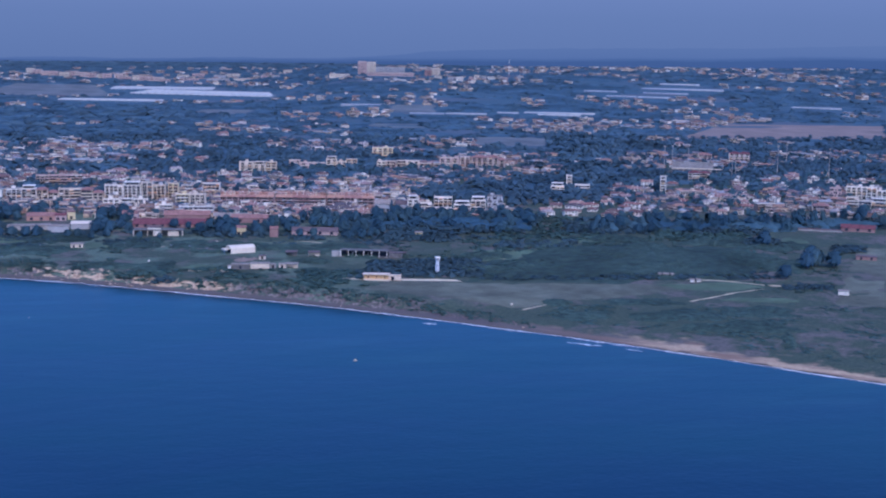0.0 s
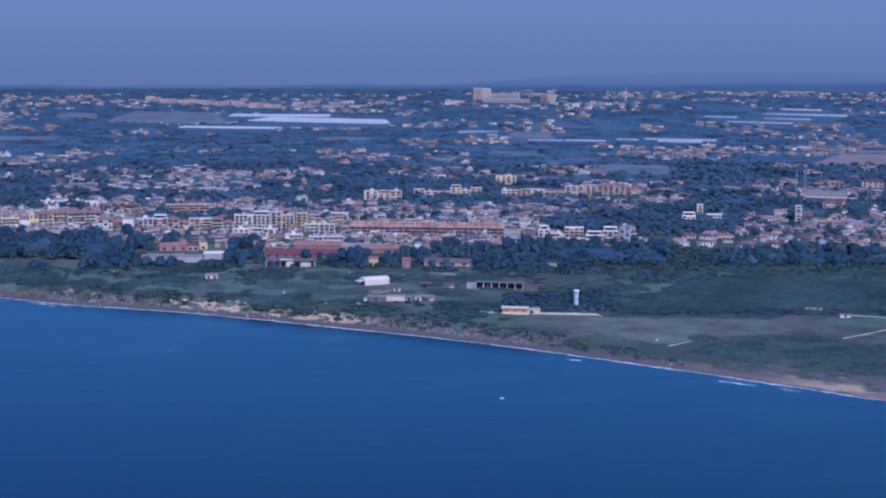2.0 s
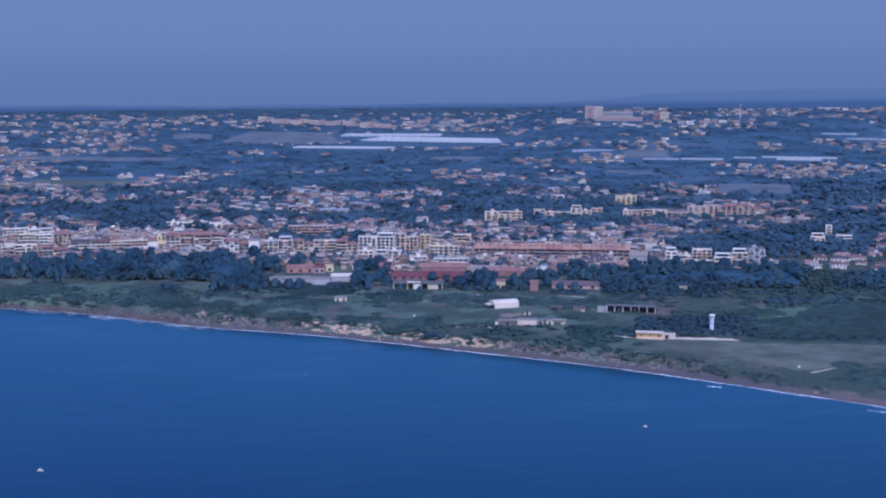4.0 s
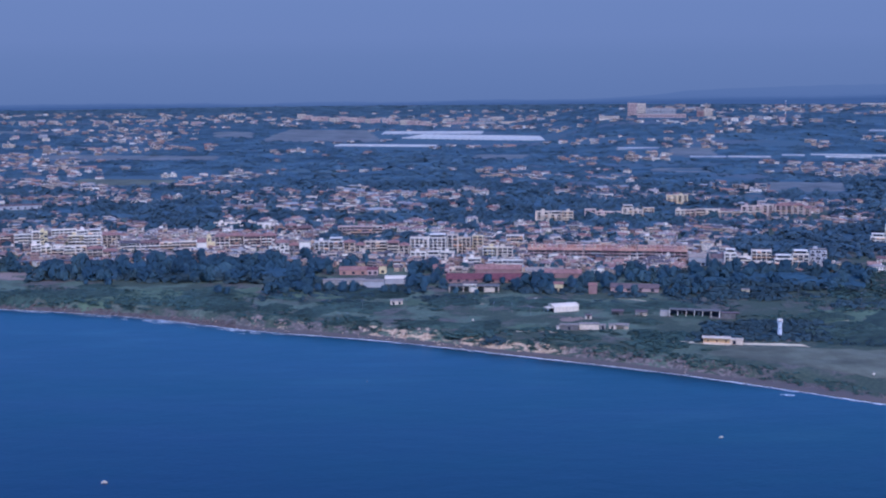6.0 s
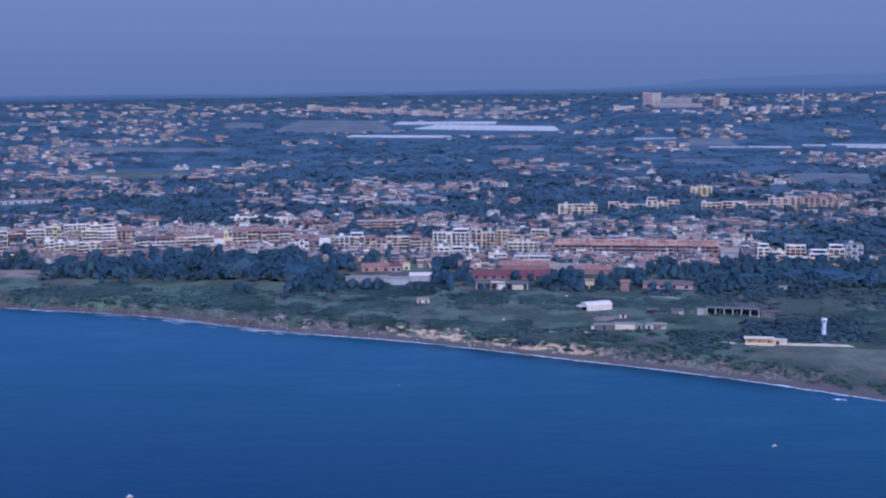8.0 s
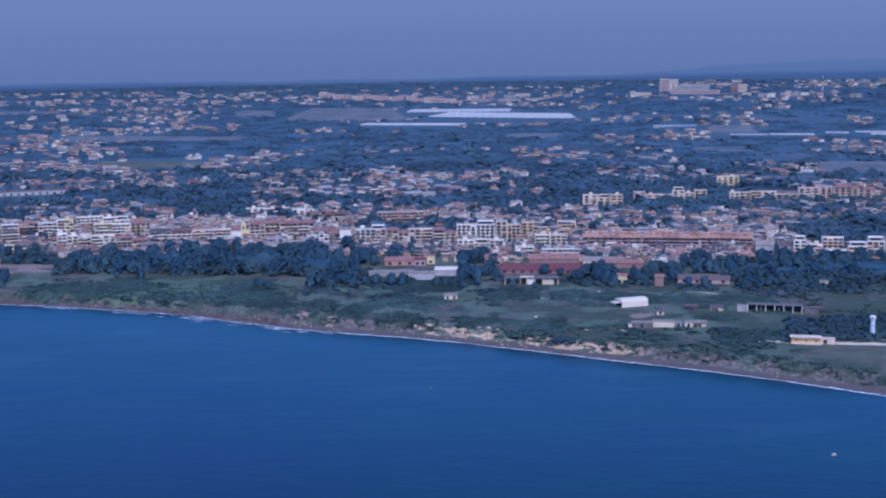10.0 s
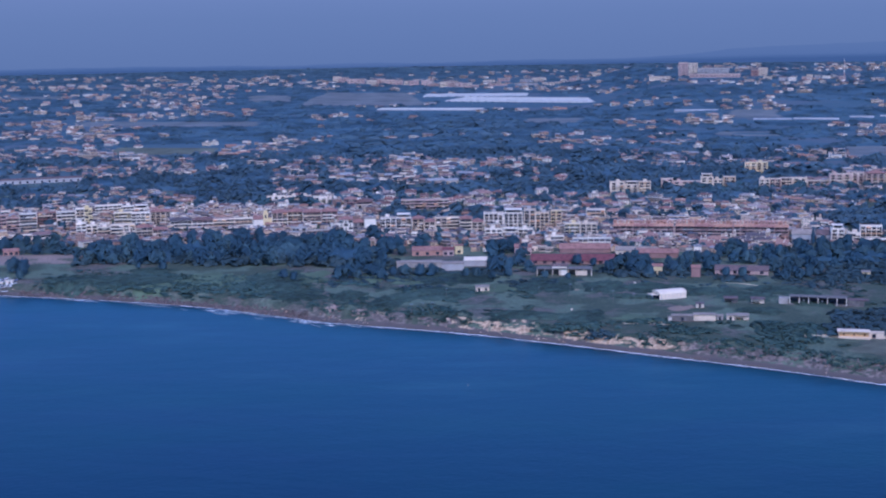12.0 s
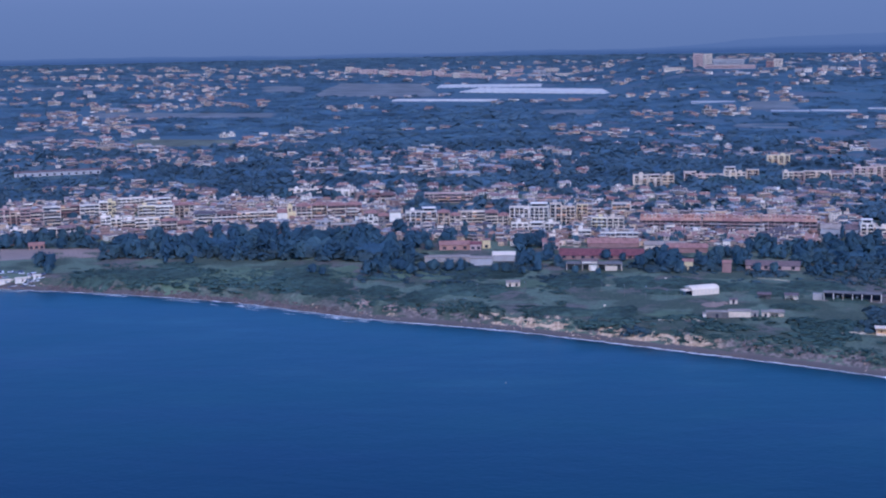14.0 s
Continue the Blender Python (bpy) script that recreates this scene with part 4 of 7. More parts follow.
def hangar(x, y, w, turn):
    ob = thing("hangar", x, y, turn + 24, "white sheet-metal hangar with a vaulted roof", "hangar")
    TAKEN[-1] = (x, y, 16)
    d = 11
    part("wall", Build().box(-w / 2, w / 2, 0, 0.3, -1, 3.7, "paint").box(-w / 2, w / 2, d - 0.3, d, -1, 3.7, "paint")
         .box(w / 2 - 0.3, w / 2, 0.3, d - 0.3, -1, 3.7, "paint"), ob)
    part("roof", Build().barrel(-w / 2 - 0.2, w / 2 + 0.2, -0.2, d + 0.2, 3.703, 1.9, "paint"), ob)
    # near-black panel paints the unlit inside of the hangar
    part("opening", Build().box(-w / 2 + 0.6, -w / 2 + 0.9, 0.3, d - 0.3, -1, 3.65, "dark"), ob, "dark open end")
    part("canopy", Build().box(-w / 2 - 5, -w / 2 - 0.2, 1, 8, 3.2, 3.45, "paint"), ob)
    for yy in (1.3, 7.6):
        part("post", Build().box(-w / 2 - 4.8, -w / 2 - 4.6, yy, yy + 0.2, -1, 3.2, "steel"), ob)
    for i in range(7):
        xx = -w / 2 + w * (i + 0.5) / 7
        part("rib", Build().box(xx - 0.08, xx + 0.08, -0.08, -0.003, 0, 3.65, "grey"), ob)


hangar(100.4, 1007.9, 19.6, -5.7)


def ruin(x, y, w, turn):
    ob = thing("concrete_ruin", x, y, turn - 4, "long unfinished concrete frame with open dark bays", "ruin")
    TAKEN[-1] = (x, y, 26)
    n = 6
    part("roof_slab", Build().box(-w / 2 - 0.6, w / 2 + 0.6, -0.5, 6.5, 5.0, 5.3, "dark_concrete"), ob)
    part("floor_slab", Build().box(-w / 2 - 1, w / 2 + 1, -0.8, 6.6, -1, 0.25, "dark_concrete"), ob)
    # back wall coloured near-black to paint the shade within the bays
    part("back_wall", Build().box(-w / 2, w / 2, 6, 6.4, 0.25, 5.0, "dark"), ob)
    for i in range(n + 1):
        xx = -w / 2 + w * i / n
        part("column", Build().box(xx - 0.22, xx + 0.22, -0.25, 0.3, 0.25, 5.0, "white"), ob)
    for i in (1, 3):
        xx = -w / 2 + w * (i + 0.5) / n
        part("infill", Build().box(xx - 0.9, xx + 0.4, 4, 4.3, 0.25, 2.4 + 0.4 * (i % 2), "concrete"), ob)
    part("side_block", Build().box(-w / 2 - 7, -w / 2 - 1.1, 1, 6, -1, 3.6, "concrete"), ob, "pale side wall")
    part("lean_to", Build().box(w / 2 + 1.1, w / 2 + 11, 2, 7, -1, 3.6, "dark_concrete"), ob)
    part("lean_to_roof", Build().box(w / 2 + 0.65, w / 2 + 14, 1.4, 7.4, 3.603, 3.9, "brown_roof"), ob)


ruin(190.0, 981.9, 35.4, -11.0)


def broken_block(x, y, w, turn, d, h, wall, label, bays=2, roof="flat_roof"):
    """A small derelict building with gaping openings."""
    ob = thing("derelict_building", x, y, turn, label, "ruin")
    TAKEN[-1] = (x, y, w / 2 + 3)
    part("wall", Build().box(-w / 2, w / 2, 0, d, -1, h, wall), ob)
    part("roof", Build().box(-w / 2 - 0.4, w / 2 + 0.4, -0.5, d + 0.4, h + 0.003, h + 0.4, roof), ob)
    for i in range(bays):
        xx = -w / 2 + w * (i + 0.5) / bays
        # flat near-black box, the shade of the room behind put into its colour
        part("opening", Build().box(xx - 0.8, xx + 0.8, -0.03, 0.3, 0.4 if i % 2 else 0, 2.3, "dark"), ob)
    return ob


broken_block(96.3, 940.9, 12.6, -5.8, 4.5, 3.2, "dark_concrete", "dark grey store with a flat roof", 1)
broken_block(88.5, 939.4, 1.9, -5.4, 3, 2.6, "white", "tiny white cube hut beside a store", 0)
broken_block(110.0, 940.2, 13.4, -6.7, 5, 3.8, "warm_cream", "white derelict cabin above the shore", 0)
broken_block(119.6, 941.6, 3.8, -7.2, 4, 2.6, "concrete", "small concrete shed between ruins", 1)
broken_block(126.1, 941.2, 4.6, -7.6, 4, 3.0, "warm_cream", "cream derelict cabin with a flat roof", 1)


def pavilion(x, y, w, turn, roof, wall, label):
    """An open shelter: flat roof on posts over a dark interior."""
    ob = thing("pavilion", x, y, turn, label, "shelter")
    TAKEN[-1] = (x, y, w / 2 + 2)
    part("roof", Build().box(-w / 2 - 0.6, w / 2 + 0.6, -0.8, 6.6, 2.8, 3.2, roof), ob)
    part("back_wall", Build().box(-w / 2, w / 2, 5.4, 5.8, -1, 2.8, wall), ob)
    part("side_wall", Build().box(w * 0.1, w / 2, 0.5, 0.8, -1, 1.7, wall), ob)
    for i in range(4):
        xx = -w / 2 + w * i / 3
        part("post", Build().box(xx - 0.15, xx + 0.15, -0.15, 0.15, -1, 2.8, wall), ob)


pavilion(136.1, 993.1, 8.0, -7.8, "brown_roof", "dark_concrete", "open shelter under a dark brown roof")
pavilion(153.0, 989.9, 8.0, -8.8, "brown_roof", "cream", "tan open shelter under a brown roof")
pavilion(133.1, 940.9, 8.0, -8.1, "flat_roof", "warm_cream", "cream open cabin with a pale flat roof")
broken_block(-25.8, 1041.9, 9.3, 1.4, 6, 3.0, "warm_cream", "tiny pale hut in the scrub", 2)
broken_block(494.4, 806.3, 6.9, -26.1, 5, 2.6, "white", "small white cabin on the meadow", 0)
broken_block(570.5, 927.9, 15.2, -26.8, 6, 2.6, "brick", "low brown shed beside the track", 2, "brown_roof")
broken_block(410.8, 864.0, 7.2, -20.2, 4, 1.3, "white", "low pale ruin beside the track", 1)
broken_block(396.5, 886.0, 10.9, -19.0, 4, 1.4, "concrete", "low broken concrete wall in the grass", 2)


broken_block(113.6, 979.7, 4.8, -6.6, 4, 2.4, "cream", "small tan hut beside an earth heap", 1, "brown_roof")
broken_block(245.5, 1069.3, 6.0, -12.9, 5, 3.6, "yellow", "small yellow house at the edge of a wood", 1)


def soil_mound(x, y, size, label):
    ob = new("soil_mound", bpy.data.meshes.new("soil_mound"))
    v, f = [], []
    n, m = 22, 6
    for j in range(m + 1):
        r = j / m
        for i in range(n):
            a = 6.2832 * i / n
            k = 1 + 0.35 * noise.noise(Vector((math.cos(a) * 1.7, math.sin(a) * 1.7, size)))
            px, py = x + size * 1.5 * r * k * math.cos(a), y + size * r * k * math.sin(a)
            h = size * 0.42 * (1 - r) ** 0.8 * (1 + 0.5 * noise.noise(Vector((px / 2.2, py / 2.2, 3))))
            v.append((px, py, land(px, py) + bumps(px, py) - 0.2 + max(0, h)))
    for j in range(m):
        for i in range(n):
            f.append((j * n + i, j * n + (i + 1) % n, (j + 1) * n + (i + 1) % n, (j + 1) * n + i))
    ob.data.from_pydata(v, [], f)
    ob.data.materials.append(M["soil"])
    TAKEN.append((x, y, size * 1.5))
    tagged(ob, label, "mound")


soil_mound(99.7, 976.3, 5.5, "low heap of bare brown earth")
soil_mound(106.7, 982.1, 3.5, "small heap of bare brown earth")


def big_shed(x, y, w, turn, d, h, wall, roof, label, rise=1.6, bays=6, style="gable", name="industrial_shed", cat="shed"):
    ob = thing(name, x, y, turn, label, cat)
    TAKEN[-1] = (x, y, w / 2 + 3)
    part("wall", Build().box(-w / 2, w / 2, 0, d, -1, h, wall), ob)
    r = Build()
    if style == "gable":
        r.gable(-w / 2 - 0.4, w / 2 + 0.4, -0.5, d + 0.5, h + 0.27, rise, roof)
    else:
        r.box(-w / 2 - 0.3, w / 2 + 0.3, -0.4, d + 0.3, h + 0.003, h + 0.5, roof)
    part("roof", r, ob)
    for i in range(bays):
        xx = -w / 2 + w * (i + 0.5) / bays
        part("window", SHOP, ob, at=(xx, 0, 0.6))
    return ob


big_shed(-72.3, 1136.0, 34.2, 1.0, 9, 3.4, "concrete", "flat_roof", "low works hall with a pale flat roof", bays=1, style="flat")
big_shed(-46.9, 1120.9, 16.8, -0.4, 9, 5.0, "grey", "flat_roof", "pale end wall of a works hall", bays=0, style="flat")
big_shed(-29.7, 1137.2, 17.0, -1.4, 16, 4.2, "grey", "paint", "works hall with a bright white metal roof", 1.3, bays=0)
big_shed(-67.2, 1184.3, 24.1, 0.6, 12, 4.0, "orange", "orange_roof", "orange plastered hall with a tile roof", 2.4, bays=3)
big_shed(-50.7, 1182.8, 8.9, -0.2, 8, 4.5, "pink", "red_roof", "small pink hall with a red roof", bays=2)
big_shed(-42.2, 1189.3, 6.3, -0.7, 6, 6.5, "yellow", "orange_roof", "yellow stair tower beside a hall", bays=1, style="flat")
big_shed(43.8, 1137.4, 63.4, -5.4, 19, 2.6, "brick", "red_roof", "long market hall with a dark red roof", 3.6, 9)
big_shed(57.1, 1184.9, 39.7, -5.8, 11, 3.0, "brick", "orange_roof", "hall with a weathered orange roof", 3.4, 0)
big_shed(95.6, 1167.0, 32.4, -8.0, 14, 4.0, "cream", "flat_roof", "pale hall with a light grey roof", 2.2, 2)
big_shed(110.3, 1156.3, 31.6, -8.8, 12, 3.8, "brick", "orange_roof", "low hall with a bright orange roof", 2.6, 2)
big_shed(8.1, 1179.9, 13.2, -3.3, 12, 6, "pink", "orange_roof", "pink hall behind the trees", 1.8, 3)
big_shed(161.2, 1086.6, 37.7, -12.2, 11, 2.8, "pink", "brown_roof", "long low pink building with a brown roof", 2.8, 4)
big_shed(127.5, 1081.5, 6.3, -10.4, 6, 6.5, "brick", "orange_roof", "narrow brick tower with a red roof", 1.5, 0)
big_shed(101.4, 1091.8, 7.2, -8.9, 6, 6, "yellow", "orange_roof", "small yellow house among trees", 1.5, 2)
big_shed(629.2, 1062.8, 28.3, -26.4, 10, 3.0, "brick", "red_roof", "long low building with a red roof", 2.6, 3)
big_shed(597.2, 1068.4, 36.8, -25.0, 3, 1.6, "concrete", "brown_roof", "long low pale wall beside a wood", 1, 0, "flat")
big_shed(621.1, 1126.2, 15.9, -24.9, 9, 4.5, "white", "flat_roof", "low white building behind trees", 1, 4, "flat")


def pillared_hall(x, y, w, turn):
    ob = thing("pillared_hall", x, y, turn, "open concrete hall with white pillars and a small gabled top", "hall")
    TAKEN[-1] = (x, y, 24)
    part("roof_slab", Build().box(-w / 2 - 0.5, w / 2 + 0.5, -1, 9, 4.6, 5.1, "dark_concrete"), ob)
    part("back_wall", Build().box(-w / 2, w / 2, 6, 8.5, -1, 4.6, "dark_concrete"), ob)
    part("infill", Build().box(w * 0.2, w * 0.42, 0.2, 0.5, -1, 3.6, "cream"), ob)
    part("infill", Build().box(-w * 0.1, w * 0.05, 0.2, 0.5, -1, 4.6, "white"), ob)
    for i in range(8):
        xx = -w / 2 + w * i / 7
        part("pillar", Build().box(xx - 0.3, xx + 0.3, -0.6, 0, -1, 4.6, "cream"), ob)
    gable = part("gable", Build().box(-w * 0.22, w * 0.05, 1, 7, 5.203, 6.4, "white"), ob)
    part("gable_roof", Build().gable(-w * 0.24, w * 0.07, 0.6, 7.4, 6.67, 1.5, "brown_roof"), gable)


pillared_hall(34.4, 1095.3, 39.4, -5.1)

# the sea front of the town -------------------------------------------
apartment(-461.6, 1317.8, 19.8, 18.3, 12, 6, "pink", "brown-pink flats with long dark balconies", "brick")
apartment(-442.1, 1319.0, 20.3, 17.5, 12, 6, "brick", "brown brick block of flats with balconies", "pink")
apartment(-426.7, 1326.5, 15.1, 16.7, 12, 6, "grey", "grey block of flats with rows of windows", "white")
apartment(-417.6, 1353.1, 17.0, 16.0, 12, 5, "brick", "brown block of flats with small balconies", "brick")
apartment(-400.4, 1354.6, 17.0, 15.3, 12, 5, "grey", "grey-green block of flats", "white")
apartment(-387.2, 1353.4, 7.4, 14.7, 12, 6, "white", "white balcony side of a tall block", "white")
apartment(-379.5, 1352.7, 6.9, 14.4, 12, 6, "yellow", "tall yellow block of flats", "yellow", balconies=False)
apartment(-368.5, 1286.7, 8.5, 14.7, 9, 5, "white", "narrow white tower block before the town", "white")
apartment(-355.4, 1294.1, 21.2, 14.0, 10, 4, "white", "white flats with wide balconies", "white")
apartment(-333.8, 1292.2, 21.1, 13.1, 10, 4, "cream", "cream flats with wide balconies", "white")
apartment(-345.7, 1343.4, 15.7, 13.1, 11, 5, "yellow", "yellow and white block of flats", "white")
apartment(-329.3, 1341.9, 16.2, 12.4, 11, 5, "white", "white block of flats with pale balconies", "white")
apartment(-381.3, 1433.0, 25.3, 13.7, 11, 3, "white", "long white flat-roofed block", "white")
apartment(-353.7, 1426.8, 25.1, 12.6, 11, 3, "white", "white flat-roofed block behind the front", "white")
apartment(-309.5, 1295.7, 27.2, 11.9, 10, 3, "pink", "pinkish flats under red roofs", "cream", "orange_roof")
apartment(-316.4, 1365.7, 18.1, 11.6, 10, 4, "cream", "cream flats with tile roof", "white", "orange_roof")
apartment(-290.7, 1329.2, 19.1, 10.8, 10, 3, "white", "white houses in a row with red roofs", "white", "roof")
apartment(-271.5, 1330.4, 18.6, 9.9, 10, 3, "pink", "pink flats with a tile roof", "white", "roof")
apartment(-253.2, 1334.7, 19.1, 9.1, 10, 3, "white", "white and pink flats with balconies", "pink")
apartment(-235.6, 1336.0, 16.0, 8.3, 10, 3, "cream", "cream flats with a terrace roof", "white")
apartment(-437.9, 1275.6, 20.0, 17.9, 9, 2, "white", "low pale building behind the wood", "white")
apartment(-419.2, 1279.7, 19.1, 17.0, 9, 2, "cream", "low cream building behind the wood", "white")
apartment(-400.8, 1283.8, 19.1, 16.2, 9, 2, "white", "low white building behind the wood", "white", "roof")
big_shed(-437.4, 1231.8, 11.6, 18.5, 8, 4.5, "brick", "orange_roof", "red-roofed house beside the wood", 1.6, 3)
big_shed(-407.1, 1213.8, 12.3, 17.4, 8, 3.6, "orange", "orange_roof", "small orange-roofed house before the wood", 1.6, 3)


def church(x, y, w, turn):
    ob = thing("church", x, y, turn, "cream church with a stepped yellow bell tower", "church")
    TAKEN[-1] = (x, y, 9)
    part("nave", Build().box(-w / 2, w * 0.1, 0, 16, -1, 8, "white"), ob)
    part("roof", Build().gable(-w / 2 - 0.4, w * 0.1, -0.5, 16.5, 8.27, 2.5, "orange_roof"), ob)
    tower = part("tower", Build().box(w * 0.12, w * 0.42, 1, 6, -1, 13, "yellow").box(w * 0.16, w * 0.38, 1.6, 5.4, 13, 15.5, "yellow"), ob, "yellow bell tower")
    part("belfry_opening", Build().box(w * 0.22, w * 0.32, 0.9, 1.1, 9, 12, "dark"), tower)
    part("side_wing", Build().box(w * 0.42, w / 2 + 2, 2, 12, -1, 7.5, "yellow"), ob)
    part("door", Build().box(-w * 0.28, -w * 0.12, -0.05, 0.1, 0, 3, "shutter"), ob)


church(-219.4, 1334.5, 14.4, 7.5)
apartment(-197.9, 1347.9, 27.5, 6.5, 12, 4, "pink", "pink flats under a wide red roof", "white", "orange_roof")
apartment(-168.0, 1348.2, 31.0, 5.1, 12, 4, "brick", "brown flats under a wide red roof", "white", "orange_roof")
apartment(-167.3, 1296.3, 42.3, 5.3, 9, 2, "grey", "low grey building with dark windows", "grey")
apartment(-135.6, 1298.9, 22.3, 3.8, 12, 4, "white", "white block with a red roof and dark windows", "white", "orange_roof", balconies=False)
big_shed(-119.4, 1294.5, 9.9, 3.1, 14, 13, "white", "flat_roof", "blank white end wall of a block", 1, 1, "flat", "apartment_building", "apartment block")
apartment(-104.4, 1304.9, 13.4, 2.3, 11, 4, "white", "white flats with grey balconies", "grey")
apartment(-90.6, 1303.7, 13.4, 1.7, 11, 4, "grey", "grey flats with white balconies", "white")
apartment(-73.0, 1296.1, 19.7, 0.9, 11, 4, "cream", "cream terraced flats with orange awnings", "cream", "orange_roof")
apartment(-52.5, 1300.3, 20.7, -0.1, 11, 4, "white", "white flats with wide cream balconies", "cream")
apartment(-31.8, 1292.5, 20.0, -1.1, 11, 4, "cream", "cream terraced flats with orange roof", "cream", "orange_roof")
apartment(-12.2, 1303.0, 16.7, -2.0, 12, 5, "grey", "white flats divided by tall pillars", "white", pillars=True)
apartment(4.9, 1301.6, 16.6, -2.8, 12, 5, "grey", "pale grey flats divided by tall pillars", "white", pillars=True)
apartment(25.1, 1299.9, 21.9, -3.8, 13, 6, "grey", "tall pale grey block with stacked balconies", "cream", pillars=True)
apartment(43.1, 1314.0, 9.8, -4.6, 11, 5, "yellow", "narrow yellow-green block of flats", "cream")
apartment(-75.4, 1438.3, 46.0, 0.9, 11, 3, "pink", "long pink block behind the front", "pink")
apartment(-140.8, 1452.1, 27.3, 3.6, 11, 3, "brick", "brick block with a tile roof", "brick", "roof")
apartment(-228.0, 1504.1, 19.2, 7.0, 9, 2, "white", "white row of flats among trees", "cream")
apartment(-204.9, 1501.9, 25.0, 6.1, 9, 2, "cream", "cream row of flats among trees", "white")
apartment(-175.8, 1494.9, 27.1, 4.9, 9, 2, "white", "white row of flats among trees", "white")
apartment(79.8, 1336.6, 16.5, -6.2, 11, 4, "grey", "grey flat-roofed block of flats", "white")
apartment(52.8, 1256.1, 12.7, -5.3, 10, 4, "yellow", "yellow flats with white balconies", "white")
apartment(66.4, 1255.1, 13.6, -5.9, 10, 4, "cream", "cream flats with dark balconies", "cream")
apartment(0.2, 1269.2, 40.5, -2.7, 9, 2, "white", "low white shops before the flats", "white")
apartment(35.9, 1230.1, 15.6, -4.5, 9, 2, "white", "low white villa with a flat roof", "white")
apartment(65.1, 1214.3, 30.7, -6.1, 10, 2, "grey", "low hall with a pale roof", "white")


def terrace(x, y, w, turn, floors, units, label, wall="pink", depth=10):
    """A long row of joined houses under one tiled roof with a white dormer over each."""
    ob = thing("terraced_row", x, y, turn, label, "terraced houses")
    TAKEN[-1] = (x, y, 12)
    for k in range(-3, 4):
        TAKEN.append((x + k * w / 7 * math.cos(radians(turn)), y + k * w / 7 * math.sin(radians(turn)), 10))
    h = floors * 3.0
    part("wall", Build().box(-w / 2, w / 2, 0, depth, -1, h, wall), ob)
    u = w / units
    for i in range(0, units, 3):
        x0, x1, drop = -w / 2 + u * i, -w / 2 + u * min(units, i + 3), rng.uniform(0, 0.8)
        part("roof", Build().gable(x0 + 0.01, x1 - 0.01, -1.9, depth + 1.9, h + 0.27 - drop * 0.3, 4.6 - drop, ("peach_roof", "orange_roof", "peach_roof")[i // 3 % 3]), ob)
    for i in range(units):
        xx = -w / 2 + u * (i + 0.5)
        for e in (-0.25, 0.25):
            cx, up = xx + e * u + rng.uniform(-0.3, 0.3), rng.uniform(0.0, 1.2)
            dormer = part("dormer", Build().box(cx - u * 0.14, cx + u * 0.14, 0.3 + up, 5.0, h + 0.9 + up, h + 3.9 + up, ("cream", "peach_wall", "orange", "pink")[int(rng.integers(4))]), ob)
            part("window", Build().box(cx - u * 0.07, cx + u * 0.07, 0.23 + up, 0.28 + up, h + 2.2 + up, h + 3.5 + up, "shutter"), dormer)
        part("party_wall", Build().box(xx + u / 2 - 0.2, xx + u / 2 + 0.2, -1.7, depth * 0.5, -1, h + 1.0, wall), ob)
        for f in range(floors):
            part("window", LOGGIA, ob, at=(xx - u * 0.16, 0, f * 3 + 0.3))
            part("window", WINDOW, ob, at=(xx + u * 0.3, 0, f * 3 + 0.9))
            if f:
                front = ("pink", "grey", "brick")[int(rng.integers(3))]
                bb = Build().box(xx - u * 0.42, xx + u * 0.42, -1.3, -0.002, f * 3 - 0.1, f * 3 + 0.1, "grey")
                bb.box(xx - u * 0.42, xx + u * 0.42, -1.3, -1.18, f * 3 + 0.1, f * 3 + 0.9, front)
                part("balcony", bb, ob)


terrace(112.2, 1257.2, 50.0, -8.1, 3, 9, "long pink terrace with red tiles and white dormers")
terrace(161.8, 1250.4, 46.7, -10.6, 3, 9, "long brick terrace with red tiles and white dormers", "brick")
terrace(207.9, 1243.9, 44.4, -12.8, 3, 8, "pink terrace with red tiles and pale dormers")
houses(((92.0, 1217.0), (224.0, 1199.0), (229.0, 1222.0), (94.0, 1236.0)), 17, (0, 1, 3, 4, 5, 0))
houses(((91.3, 1191.6), (172.1, 1184.8), (177.3, 1210.5), (94.6, 1217.0)), 8, (0, 1, 4))
houses(((181.6, 1181.6), (214.8, 1179.1), (225.4, 1223.0), (190.9, 1225.7)), 7, (0, 1, 3))
big_shed(235.5, 1214.1, 17.8, -14.5, 14, 7, "grey", "flat_roof", "grey block with a pale sloping roof", 3, 5)
big_shed(254.0, 1212.7, 15.9, -15.4, 14, 6.5, "grey", "brown_roof", "grey block with a dark sloping roof", 3, 5)
apartment(261.9, 1208.2, 10.4, -8.7, 10, 4, "white", "white modern flats with flat roof", "white")
apartment(273.0, 1203.8, 11.0, -9.2, 10, 3, "cream", "cream modern flats with flat roof", "white")
apartment(292.1, 1221.1, 17.0, -9.9, 10, 4, "white", "white modern villa with terraces", "white")
apartment(287.6, 1191.9, 15.6, -9.9, 8, 2, "white", "low white villa among trees", "white")
apartment(304.4, 1190.7, 15.1, -10.7, 10, 3, "white", "white villa with stepped terraces", "white")
apartment(320.7, 1196.9, 13.6, -11.3, 11, 4, "cream", "cream block with a plain front", "white")
apartment(337.6, 1203.1, 14.3, -12.0, 11, 5, "grey", "grey block with dark vertical window bands", "dark", balconies=False)
big_shed(349.0, 1191.4, 10.0, -12.6, 9, 4.5, "yellow", "flat_roof", "small yellow house at the wood's edge", 1, 2, "flat")
apartment(283.3, 1560.4, 21.8, -7.5, 12, 3, "cream", "cream block with a flat roof among trees", "cream")
